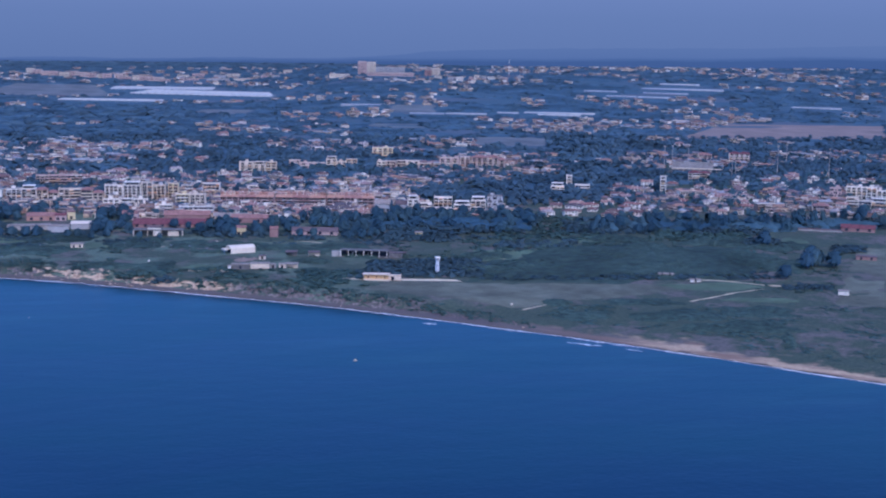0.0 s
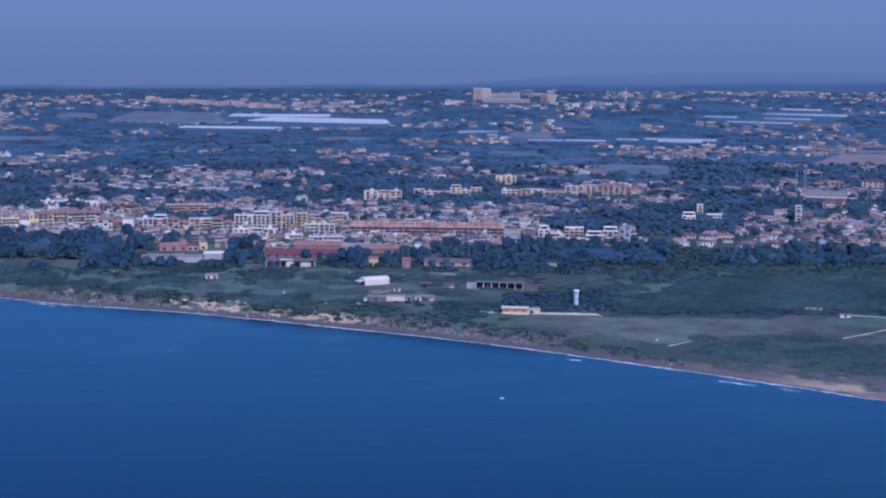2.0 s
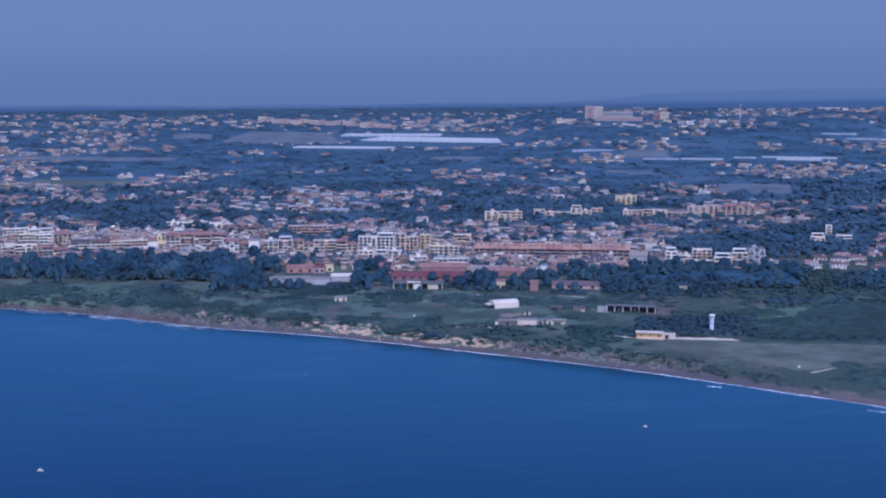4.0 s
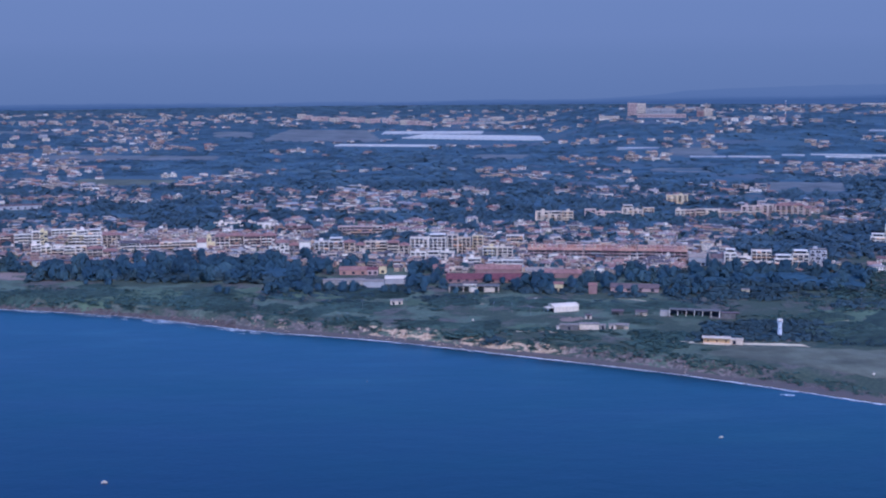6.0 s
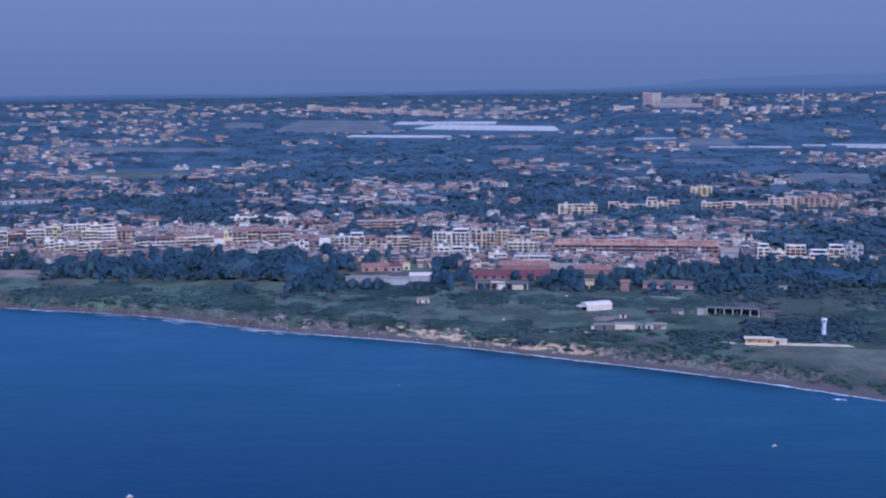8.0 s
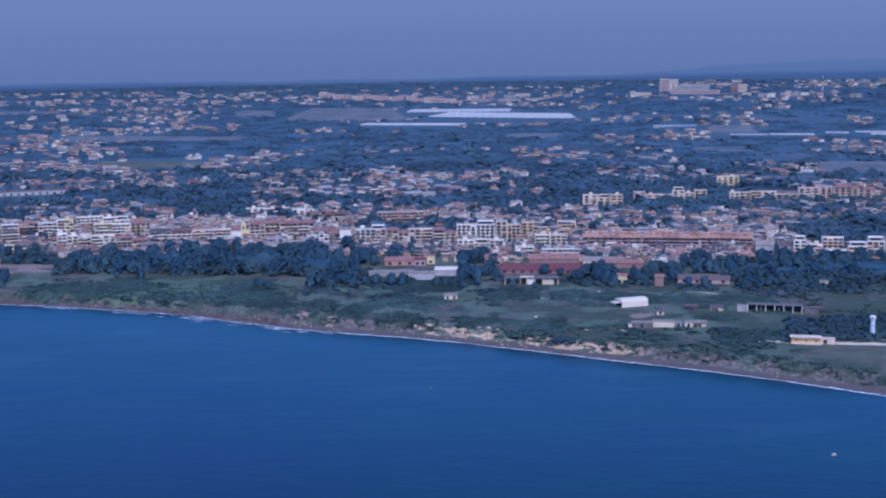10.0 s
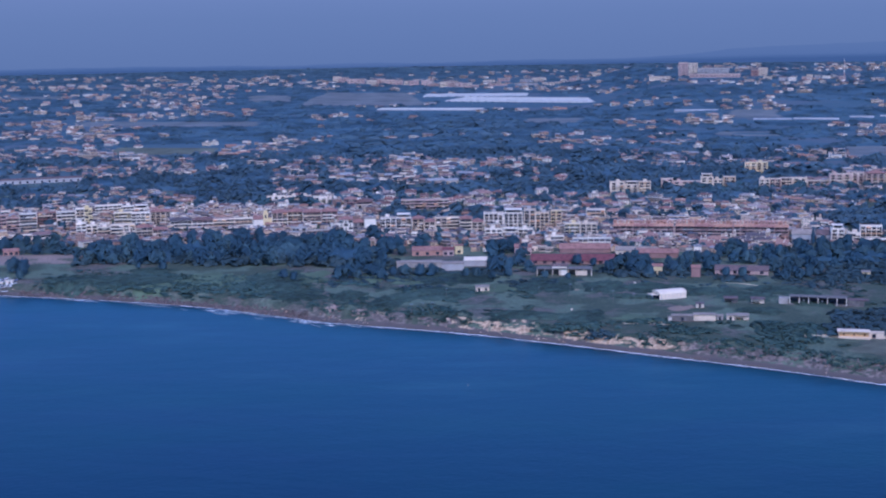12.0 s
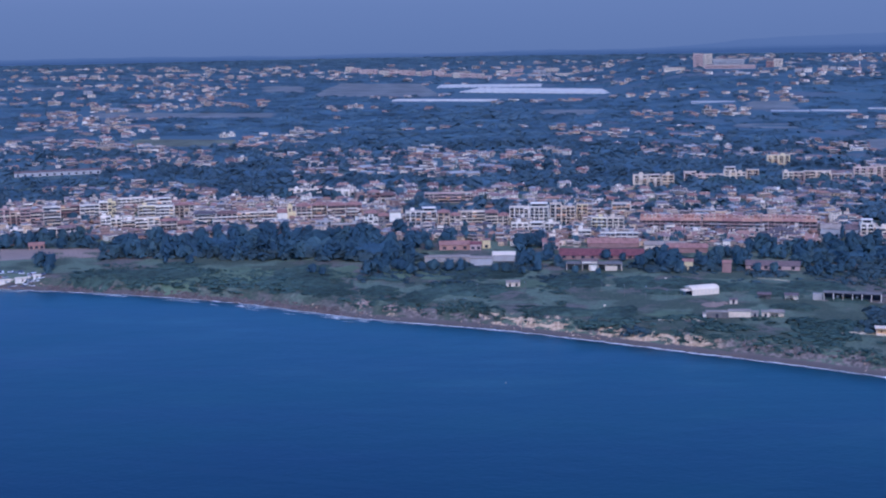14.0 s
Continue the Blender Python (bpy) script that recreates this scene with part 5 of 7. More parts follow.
apartment(316.6, 1565.0, 40.7, -8.7, 12, 3, "cream", "long cream-white block with terraces", "cream")
apartment(359.5, 1569.4, 22.9, -10.1, 12, 4, "pink", "pink block with white bays", "cream")
apartment(380.6, 1580.7, 12.3, -10.8, 12, 4, "cream", "pale stair bay of a pink block", "pink")
apartment(396.8, 1574.0, 18.4, -11.3, 12, 4, "pink", "pink block with gabled bays", "cream", "orange_roof")
apartment(417.6, 1573.3, 20.5, -12.0, 12, 4, "pink", "pink and white block with a tile roof", "cream", "orange_roof")
apartment(192.4, 1575.6, 41.3, -4.3, 11, 3, "pink", "long pinkish block among trees", "cream")
apartment(233.7, 1586.1, 36.6, -5.7, 11, 3, "cream", "long cream block among trees", "cream")
apartment(133.6, 1531.2, 41.8, -5.0, 12, 4, "cream", "cream block with a flat roof among trees", "cream")
apartment(296.1, 1693.2, 25.7, -7.4, 11, 4, "yellow", "yellow-white block in the middle distance", "cream")
apartment(433.9, 1345.6, 13.7, -14.5, 10, 2, "white", "white angular villa among trees", "white")
apartment(457.1, 1386.9, 6.1, -15.0, 9, 4, "cream", "narrow white tall tower house", "white")
apartment(462.6, 1353.3, 15.0, -15.5, 9, 2, "white", "low white villa with a long roof", "white")
apartment(730.4, 1274.9, 20.5, -26.3, 11, 4, "white", "white stepped flats with long terraces", "white")
apartment(747.9, 1265.2, 20.4, -27.1, 11, 4, "white", "white stepped flats with long terraces", "white")
apartment(709.9, 1209.4, 39.0, -26.7, 10, 3, "grey", "pale flats with long balconies", "white")
apartment(704.3, 1267.8, 11.9, -25.5, 10, 4, "pink", "plain pink block of flats", "pink", balconies=False)
apartment(649.4, 1182.3, 15.6, -25.0, 10, 2, "pink", "pink house with a wide red roof", "white", "orange_roof")
apartment(747.4, 1639.1, 25.5, -21.7, 10, 3, "pink", "red and white house on a rise", "white", "red_roof")
apartment(707.5, 1653.9, 16.5, -20.4, 9, 2, "pink", "house with a pointed red roof", "white", "orange_roof")
apartment(617.9, 1429.4, 23.4, -20.2, 10, 3, "white", "white house with a red roof", "white", "red_roof")
apartment(541.2, 1325.9, 6.0, -18.8, 8, 6, "grey", "narrow pale grey tower block", "white")
apartment(732.1, 1809.7, 22.1, -19.5, 9, 2, "pink", "pinkish house with a pale roof", "white", "roof")


def stadium(x, y, w, turn):
    ob = thing("sports_stand", x, y, turn, "grey sports grandstand with a white front wall", "grandstand")
    TAKEN[-1] = (x, y, 30)
    part("stand_base", Build().add([(-w / 2, 0, -1), (w / 2, 0, -1), (w / 2, 16, -1), (-w / 2, 16, -1), (-w / 2, 0, 3.5), (w / 2, 0, 3.5), (w / 2, 16, 10), (-w / 2, 16, 10)],
         [(3, 2, 1, 0), (4, 5, 6, 7), (0, 1, 5, 4), (2, 3, 7, 6), (0, 4, 7, 3), (1, 2, 6, 5)], "dark_concrete"), ob)
    for i in range(6):
        part("bench", Build().box(-w / 2 + 0.5, w / 2 - 0.5, 1 + i * 2.5, 1.6 + i * 2.5, 4.0 + i * 1.02, 4.6 + i * 1.02, "concrete"), ob)
    part("fascia", Build().box(-w / 2, w / 2 + 42, -3, -2.6, 3.2, 4.4, "cream"), ob)
    for i in range(15):
        xx = -w / 2 + (w + 42) * i / 14
        part("post", Build().box(xx - 0.35, xx + 0.35, -2.95, -2.65, -1, 3.2, "cream"), ob)


stadium(644.0, 1522.7, 48.3, -19.9)


def light_mast(x, y, h, label):
    ob = thing("floodlight_mast", x, y, 0, label, "floodlight", "floodlight masts")
    TAKEN[-1] = (x, y, 2)
    part("pole", Build().tube(0, 0, -1, h, 0.42, 0.26, "concrete", 8), ob)
    part("lamp_frame", Build().box(-1.1, 1.1, -0.3, 0.3, h, h + 1.4, "concrete"), ob)


light_mast(622.5, 1535.4, 29, "tall steel floodlight mast at the sports ground")
light_mast(646.1, 1546.5, 29, "tall steel floodlight mast at the sports ground")
light_mast(612.8, 1535.8, 28, "tall steel floodlight mast at the sports ground")
light_mast(674.3, 1475.5, 22, "steel floodlight mast behind houses")
light_mast(678.3, 1475.4, 22, "steel floodlight mast behind houses")
light_mast(728.5, 1473.2, 34, "tall steel mast among trees")
light_mast(775.7, 1437.9, 34, "tall steel mast among trees")
light_mast(782.2, 1572.4, 26, "steel lamp mast among trees")


def pole(x, y, h):
    ob = thing("utility_pole", x, y, 0, "thin grey utility pole in the scrub", "utility pole", "utility poles")
    TAKEN[-1] = (x, y, 1)
    part("shaft", Build().tube(0, 0, -1, h, 0.12, 0.08, "dark_concrete", 6), ob)
    part("crossbar", Build().box(-0.9, 0.9, -0.06, 0.06, h - 0.7, h - 0.55, "steel"), ob)


for x, y, h in ((-72.5, 971.7, 7), (-65.3, 975.8, 7), (-58.8, 977.1, 7), (-18.2, 1020.3, 8), (11.8, 1016.7, 8), (33.3, 1024.7, 8), (46.7, 1007.5, 8), (60.1, 1001.4, 8),
                (73.0, 995.4, 7), (-50.5, 1020.4, 7), (319.9, 1006.5, 14), (275.0, 1024.6, 12), (318.3, 1009.5, 12), (301.2, 1043.6, 10)):
    pole(x, y, h)


# far landmarks --------------------------------------------------------
def far_block(x, y, w, turn, d, h, wall, label, bays, rows):
    ob = thing("high_building", x, y, turn, label, "high building")
    TAKEN[-1] = (x, y, w / 2 + 6)
    part("wall", Build().box(-w / 2, w / 2, 0, d, -3, h, wall), ob)
    part("roof", Build().box(-w / 2 - 0.3, w / 2 + 0.3, -0.3, d + 0.3, h + 0.003, h + 0.8, "flat_roof"), ob)
    for r in range(rows):
        z = 1.5 + (h - 2) * r / rows
        part("window_band", Build().box(-w / 2 + 0.8, w / 2 - 0.8, -0.06, 0.1, z, z + (h - 2) / rows * 0.42, "glass"), ob)
    for b in range(bays):
        xx = -w / 2 + w * (b + 0.5) / bays
        part("pier", Build().box(xx - 0.5, xx + 0.5, -0.5, -0.065, 0, h, wall), ob)
    return ob


far_block(436.9, 3144.9, 19.9, -7.9, 16, 28, "pink", "brownish end tower of a hospital", 2, 7)
far_block(457.0, 3140.7, 18.6, -8.3, 16, 27, "cream", "pale tower of a hospital", 2, 7)
far_block(495.9, 3110.0, 64.9, -9.1, 16, 17, "grey", "long grey-white wing of a hospital", 8, 5)
far_block(492.3, 3076.2, 104.9, -8.7, 14, 7, "pink", "low pinkish front wing of a hospital", 14, 2)
far_block(600.7, 3112.9, 18.3, -10.9, 16, 16, "cream", "pale cube-shaped office building", 3, 5)
far_block(580.0, 3095.2, 15.8, -10.6, 14, 13, "brick", "brown side wing of an office building", 2, 4)
far_block(378.5, 3083.3, 44.0, -7.0, 14, 6, "cream", "long pale low block far off", 6, 2)
for k in range(8):
    far_block(590.0 + 19.5 * k + rng.normal(0, 4), 2985.0 - 4.2 * k + rng.uniform(-30, 45), rng.uniform(9, 19), -12.5 + rng.normal(0, 9), 12, rng.uniform(4.5, 8), ("cream", "grey", "white", "pink")[k % 4], "pale low building in a row far off", 3, 2)
far_block(1786.0, 4564.4, 37.4, -20.4, 14, 16, "white", "white silo building far off", 2, 4)
far_block(1659.9, 4454.1, 127.3, -19.4, 14, 7, "white", "pale row of buildings far off", 5, 2)
far_block(1368.3, 4403.2, 91.5, -16.2, 14, 9, "white", "pale row of buildings far off", 5, 2)
for k in range(16):
    u = 0.4 + 0.76 * k + rng.uniform(-0.2, 0.2)
    far_block(-382.6 + u * 31.46, 3842.0 + u * -28.6 + rng.uniform(-25, 25), rng.uniform(20, 34), 3.0 + rng.normal(0, 6), 18, rng.uniform(9, 16) - 0.3 * k,
              ("cream", "pink", "peach_wall", "pink")[k % 4], "pinkish block of flats in a far row", 3, 5)


for x, y, w, turn in ((-897.1, 3785.9, 88.6, 13.3), (-783.5, 3821.1, 105.1, 11.6), (-619.5, 3704.9, 116.5, 9.5), (-473.5, 3760.7, 106.5, 7.2), (-1069.8, 3790.8, 110.6, 15.8), (96.9, 3722.1, 159.9, -1.6), (252.7, 3606.8, 127.9, -4.1), (75.0, 3560.0, 269.7, -6.0), (-892.3, 3072.7, 91.1, 16.2), (-620.4, 3164.9, 50.3, 11.1)):
    c, s = math.cos(radians(turn)), math.sin(radians(turn))
    for k in range(4):
        u, b = w * ((k + 0.5) / 4 - 0.5) + rng.normal(0, 9), rng.uniform(-60, 70)
        far_block(x + u * c - b * s, y + u * s + b * c, w / 4 * rng.uniform(0.45, 0.9), turn + rng.normal(0, 8), 11, rng.uniform(4.0, 7.0), ("cream", "pink", "grey", "cream")[k],
                  "pale plastered block of flats far off", 3, 2)


def radio_mast(x, y):
    ob = thing("radio_mast", x, y, 0, "red and white lattice radio mast", "radio mast")
    for i in range(6):
        part("section", Build().tube(0, 0, i * 6 - (2 if i == 0 else 0), i * 6 + 6, 0.95 - i * 0.11, 0.84 - i * 0.11, "white" if i % 2 else "orange", 6), ob)


radio_mast(759.8, 3065.9)


def greenhouse(x, y, w, turn, d, spans, label):
    ob = thing("greenhouse", x, y, turn, label, "greenhouse", "greenhouses")
    TAKEN[-1] = (x, y, w / 2 + 4)
    for k in range(-3, 4):
        TAKEN.append((x + k * w / 7 * math.cos(radians(turn)), y + d / 2 + k * w / 7 * math.sin(radians(turn)), d / 2 + 6))
    film = "film" if d > 30 else "old_film"
    for i in range(spans):
        y0 = d * i / spans
        part("span", Build().box(-w / 2, w / 2, y0 + 0.2, y0 + d / spans - 0.2, -2, 0.9, film).barrel(-w / 2, w / 2, y0, y0 + d / spans, 0.903, 1.3, film, 8), ob)
    for i in range(int(w / 16) if d > 50 else 0):
        xx = -w / 2 + 8 + 16 * i
        part("vent", Build().box(xx - 2.2, xx + 2.2, 0.12, 0.19, -0.5, 0.85, "dark"), ob)


greenhouse(-103.4, 2769.1, 200.6, -12.4, 40, 4, "long low plastic greenhouse, bright white")
greenhouse(92.0, 2950.5, 352.5, -20.2, 130, 12, "wide field of white plastic greenhouses")
greenhouse(-11.5, 3157.7, 225.1, -5.5, 90, 8, "wide field of white plastic greenhouses")
greenhouse(362.3, 2515.4, 74.4, -8.2, 14, 2, "low pale greenhouse among fields")
greenhouse(460.9, 2370.3, 60.0, -11.0, 12, 2, "low pale greenhouse among houses")
greenhouse(529.8, 2364.2, 70.8, -12.6, 14, 2, "low white greenhouse among houses")
greenhouse(608.1, 2381.8, 37.5, -14.3, 12, 2, "short white plastic greenhouse")
greenhouse(693.1, 2349.5, 75.5, -16.4, 14, 2, "low white greenhouse among houses")
greenhouse(879.0, 2736.8, 66.6, -16.1, 18, 2, "pale plastic greenhouse far off")
greenhouse(897.8, 2650.2, 58.9, -17.0, 14, 2, "long white plastic greenhouse")
greenhouse(959.7, 2633.7, 65.0, -18.3, 14, 2, "long white plastic greenhouse")
greenhouse(1006.1, 2702.3, 91.3, -18.7, 14, 2, "long white plastic greenhouse")
greenhouse(1068.2, 2776.4, 169.9, -19.4, 24, 3, "wide pale plastic greenhouse")
greenhouse(1097.5, 2880.4, 85.1, -19.3, 18, 2, "pale plastic greenhouse far off")
greenhouse(1228.5, 2469.6, 92.6, -24.6, 12, 2, "long white plastic greenhouse")
greenhouse(701.4, 2378.1, 124.8, -14.5, 14, 2, "long pale greenhouse beside a wood")
greenhouse(1558.4, 3183.9, 45.7, -24.6, 14, 2, "white greenhouse far off")
big_shed(-527.8, 1696.9, 97.1, 16.4, 10, 4.5, "grey", "brown_roof", "very long low grey-roofed barn", 1.5, 12)

# houses that can be counted -------------------------------------------
ALL = (0, 1, 2, 3, 4, 5)
houses(((368.5, 1165.0), (420.4, 1161.4), (445.4, 1250.2), (389.9, 1253.7)), 9, (0, 1, 3))
houses(((424.6, 1154.0), (476.7, 1153.9), (550.2, 1387.0), (509.7, 1389.0)), 17, (0, 1, 3, 5))
houses(((487.1, 1149.7), (552.8, 1138.0), (664.8, 1421.9), (576.3, 1405.6)), 23, ALL)
houses(((569.4, 1180.2), (677.5, 1195.8), (847.3, 1538.7), (690.1, 1486.1)), 26, ALL)
houses(((651.4, 1152.5), (695.8, 1142.2), (839.2, 1424.2), (786.8, 1426.7)), 10, ALL)
houses(((-128.9, 1427.4), (54.9, 1413.3), (73.1, 1556.4), (-116.2, 1572.3)), 30, (0, 1, 2, 3, 5))
houses(((53.8, 1384.3), (257.8, 1369.1), (276.0, 1499.8), (71.2, 1516.6)), 26, (0, 1, 3, 4))
houses(((-224.8, 1452.1), (-95.8, 1450.9), (-116.6, 1577.5), (-243.7, 1577.8)), 20, (0, 1, 3, 4))
houses(((-438.8, 1380.4), (-230.2, 1394.1), (-241.4, 1481.1), (-468.3, 1502.7)), 24, (0, 1, 3, 4))
houses(((-94.0, 1629.5), (83.5, 1636.4), (90.9, 1853.3), (-92.4, 1871.6)), 24, (0, 1, 2, 3))
houses(((-577.1, 1834.0), (-294.4, 1729.5), (-392.3, 2211.7), (-705.0, 2247.9)), 18, ALL)
houses(((85.8, 1825.3), (302.4, 1804.0), (353.7, 2219.7), (123.8, 2245.9)), 17, ALL)



# boats, cars, beach gear ------------------------------------------------
def boat(x, y, turn, size, label):
    ob = thing("motor_boat", x, y, turn, label, "boat", z=0)
    n = 9
    v, f = [], []
    for i in range(n + 1):
        p = i / n
        half = 1.2 * math.sin(math.pi * min(1, 0.62 * (1 - p) + 0.02) ** 0.8) if p < 1 else 0.02
        v += [(p * 7 - 3.5, -half, 1.0 + 0.5 * p), (p * 7 - 3.5, half, 1.0 + 0.5 * p), (p * 7 - 3.5, -half * 0.6, -0.3), (p * 7 - 3.5, half * 0.6, -0.3)]
    for i in range(n):
        o = 4 * i
        f += [(o, o + 4, o + 5, o + 1), (o + 2, o + 6, o + 4, o), (o + 1, o + 5, o + 7, o + 3), (o + 3, o + 7, o + 6, o + 2)]
    f += [(0, 1, 3, 2)]
    part("hull", Build().add([tuple(c * size for c in q) for q in v], f, "paint"), ob)
    cabin = part("cabin", Build().box(-0.6 * size, 1.2 * size, -0.8 * size, 0.8 * size, 1.2 * size, 2.2 * size, "paint"), ob)
    part("windscreen", Build().box(1.21 * size, 1.26 * size, -0.7 * size, 0.7 * size, 1.5 * size, 2.1 * size, "glass"), cabin)
    part("roof", Build().box(-1.4 * size, 1.3 * size, -0.9 * size, 0.9 * size, 2.6 * size, 2.7 * size, "white"), ob)
    for s in (-1, 1):
        part("post", Build().box(-1.3 * size, -1.2 * size, s * 0.8 * size - 0.04, s * 0.8 * size + 0.04, 1.1 * size, 2.6 * size, "steel"), ob)


boat(151.5, 689, 8, 0.34, "small white motor boat lying offshore")
boat(-149.5, 621, 0, 0.42, "small white motor boat on open water")


def buoy(x, y):
    ob = thing("buoy", x, y, 0, "small pale mooring buoy floating offshore", "buoy", z=0)
    part("float", Build().tube(0, 0, -0.2, 0.3, 0.35, 0.4, "grey", 10).tube(0, 0, 0.3, 0.5, 0.4, 0.15, "grey", 10), ob)
    part("ring", Build().tube(0, 0, 0.5, 0.75, 0.1, 0.1, "steel", 8), ob)


buoy(-37, 819)


def car(x, y, turn):
    ob = thing("car", x, y, turn, "parked car near the beach", "car", "cars parked by the beach")
    part("body", Build().box(-2.1, 2.1, -0.85, 0.85, 0.35, 0.95, "car"), ob)
    part("cabin", Build().add([(-1.3, -0.75, 0.95), (1.0, -0.75, 0.95), (1.0, 0.75, 0.95), (-1.3, 0.75, 0.95), (-0.9, -0.65, 1.5), (0.4, -0.65, 1.5), (0.4, 0.65, 1.5), (-0.9, 0.65, 1.5)],
         [(4, 5, 6, 7), (0, 1, 5, 4), (2, 3, 7, 6), (0, 4, 7, 3), (1, 2, 6, 5)], "glass"), ob)
    for sx in (-1.3, 1.3):
        for sy in (-0.8, 0.8):
            part("wheel", Build().box(sx - 0.32, sx + 0.32, sy - 0.1, sy + 0.1, 0, 0.62, "rubber"), ob)
    return ob


CARS = None
for i in range(38):
    x, y = spot(((-399.4, 1090.3), (-364.1, 1085.2), (-368.4, 1108.0), (-408.4, 1120.0)))
    if CARS is None:
        CARS = car(x, y, 20)
    else:
        copy_thing(CARS, pose(x, y, land(x, y) + bumps(x, y), 0, 0, 20 + rng.normal(0, 12)))
for x, y, w, turn in ((-393.8, 1094.8, 10.6, 18.6), (-381.4, 1093.9, 10.6, 18.0), (-370.7, 1094.4, 5.4, 17.5)):
    ob = thing("beach_hut", x, y, turn, "low white beach hut with a flat roof", "beach hut", "beach huts")
    part("wall", Build().box(-w / 2, w / 2, 0, 4, -1, 2.6, "white"), ob)
    part("roof", Build().box(-w / 2 - 0.4, w / 2 + 0.4, -0.8, 4.3, 2.603, 2.85, "paint"), ob)
    part("door", DOORWAY, ob, at=(0, 0, 0))
for x, y in ((266.9, 810.5), (30.7, 977.2), (81.4, 1061.5), (-355.2, 1225.7)):
    ob = thing("water_tank", x, y, 0, "small white water tank on the ground", "tank")
    part("drum", Build().tube(0, 0, -0.3, 0.9, 0.7, 0.7, "paint", 12), ob)
    part("lid", Build().tube(0, 0, 0.9, 1.05, 0.72, 0.4, "paint", 12), ob)


# ---------------------------------------------------------------- trees
def ico(level):
    bm = bmesh.new()
    bmesh.ops.create_icosphere(bm, subdivisions=level, radius=1)
    bm.verts.ensure_lookup_table()
    v = np.array([q.co[:] for q in bm.verts])
    t = np.array([[q.index for q in p.verts] for p in bm.faces])
    bm.free()
    return v, t


ICO1 = ico(1)


def clump(blobs, ball, rough, seed):
    """Lumpy balls roughened by noise: boulders, and the dense heart of a crown."""
    V, T, N, n = [], [], [], 0
    for x, y, z, rx, rz in blobs:
        v = ball[0].copy()
        k = np.array([1 + rough * noise.noise(Vector(q) * 2.1 + Vector((seed, x, z))) + rough * 0.6 * noise.noise(Vector(q) * 5.3 + Vector((x, seed, y))) for q in v])
        V.append(v * k[:, None] * (rx, rx, rz) + (x, y, z))
        N.append(v * (0.42, 0.42, 0.35) + (0, 0, 0.7))
        T.append(ball[1] + n)
        n += len(v)
    N = np.concatenate(N)
    return np.concatenate(V), np.concatenate(T), N / np.linalg.norm(N, axis=1)[:, None]


def leafy(blobs, n, leaf, seed, inner=0.55):
    """Foliage of loose sprays, turned outwards and upwards; each takes the light as the tuft round it does."""
    r = np.random.default_rng(seed)
    V, T, N = [], [], []
    for i in range(n):
        x, y, z, rx, rz = blobs[i % len(blobs)]
        q = r.normal(size=3)
        q[2] = abs(q[2]) - 0.25
        q /= np.linalg.norm(q)
        c = np.array((x, y, z)) + q * (rx, rx, rz) * r.uniform(inner, 1.12)
        up = q + r.normal(0, 0.35, 3) + (0, 0, 0.25)
        a = np.cross(up, r.normal(size=3))
        a /= np.linalg.norm(a)
        b = np.cross(up / np.linalg.norm(up), a)
        a, b = a * leaf * r.uniform(0.6, 1.35), b * leaf * r.uniform(0.6, 1.35)
        V.append(np.array([c - a, c + b, c + a * 0.8, c - b]))
        T.append(np.array([[0, 2, 1], [0, 3, 2]]) + 4 * i)
        w = q * 0.34 + np.array((x, y, 0)) * 0.22 / max(rx, 0.01) + r.normal(0, 0.09, 3) + (0, 0, 0.7)
        N += [w / np.linalg.norm(w)] * 4
    return np.concatenate(V), np.concatenate(T), np.array(N)


def crown_blobs(r, n, wide, low, high):
    out = []
    for i in range(n):
        a, z = r.uniform(0, 6.283), low + (high - low) * (i + 0.5) / n
        k = math.sin(math.pi * min(1, 0.18 + 0.78 * (z - low) / (high - low)))
        d = wide * k * r.uniform(0.25, 0.68)
        s = wide * r.uniform(0.44, 0.62)
        out.append((d * math.cos(a), d * math.sin(a), z, s, s * r.uniform(0.7, 1.0)))
    return out


def trunk(r, h, thick, limbs):
    b = Build().tube(0, 0, -0.8, h * 0.45, thick, thick * 0.75, "bark", 8).tube(0, 0, h * 0.45, h, thick * 0.75, thick * 0.3, "bark", 8)
    for _ in range(limbs):
        a, z, l = r.uniform(0, 6.283), h * r.uniform(0.4, 0.8), h * r.uniform(0.25, 0.4)
        dx, dy = math.cos(a), math.sin(a)
        t = thick * 0.3
        x1, y1, z1 = dx * l, dy * l, z + l * 0.8
        v = [(-dy * t, dx * t, z), (dy * t, -dx * t, z), (0, 0, z + 2 * t), (x1 - dy * t * 0.4, y1 + dx * t * 0.4, z1), (x1 + dy * t * 0.4, y1 - dx * t * 0.4, z1), (x1, y1, z1 + t)]
        b.add(v, [(0, 1, 4, 3), (1, 2, 5, 4), (2, 0, 3, 5), (3, 4, 5)], "bark")
    return b



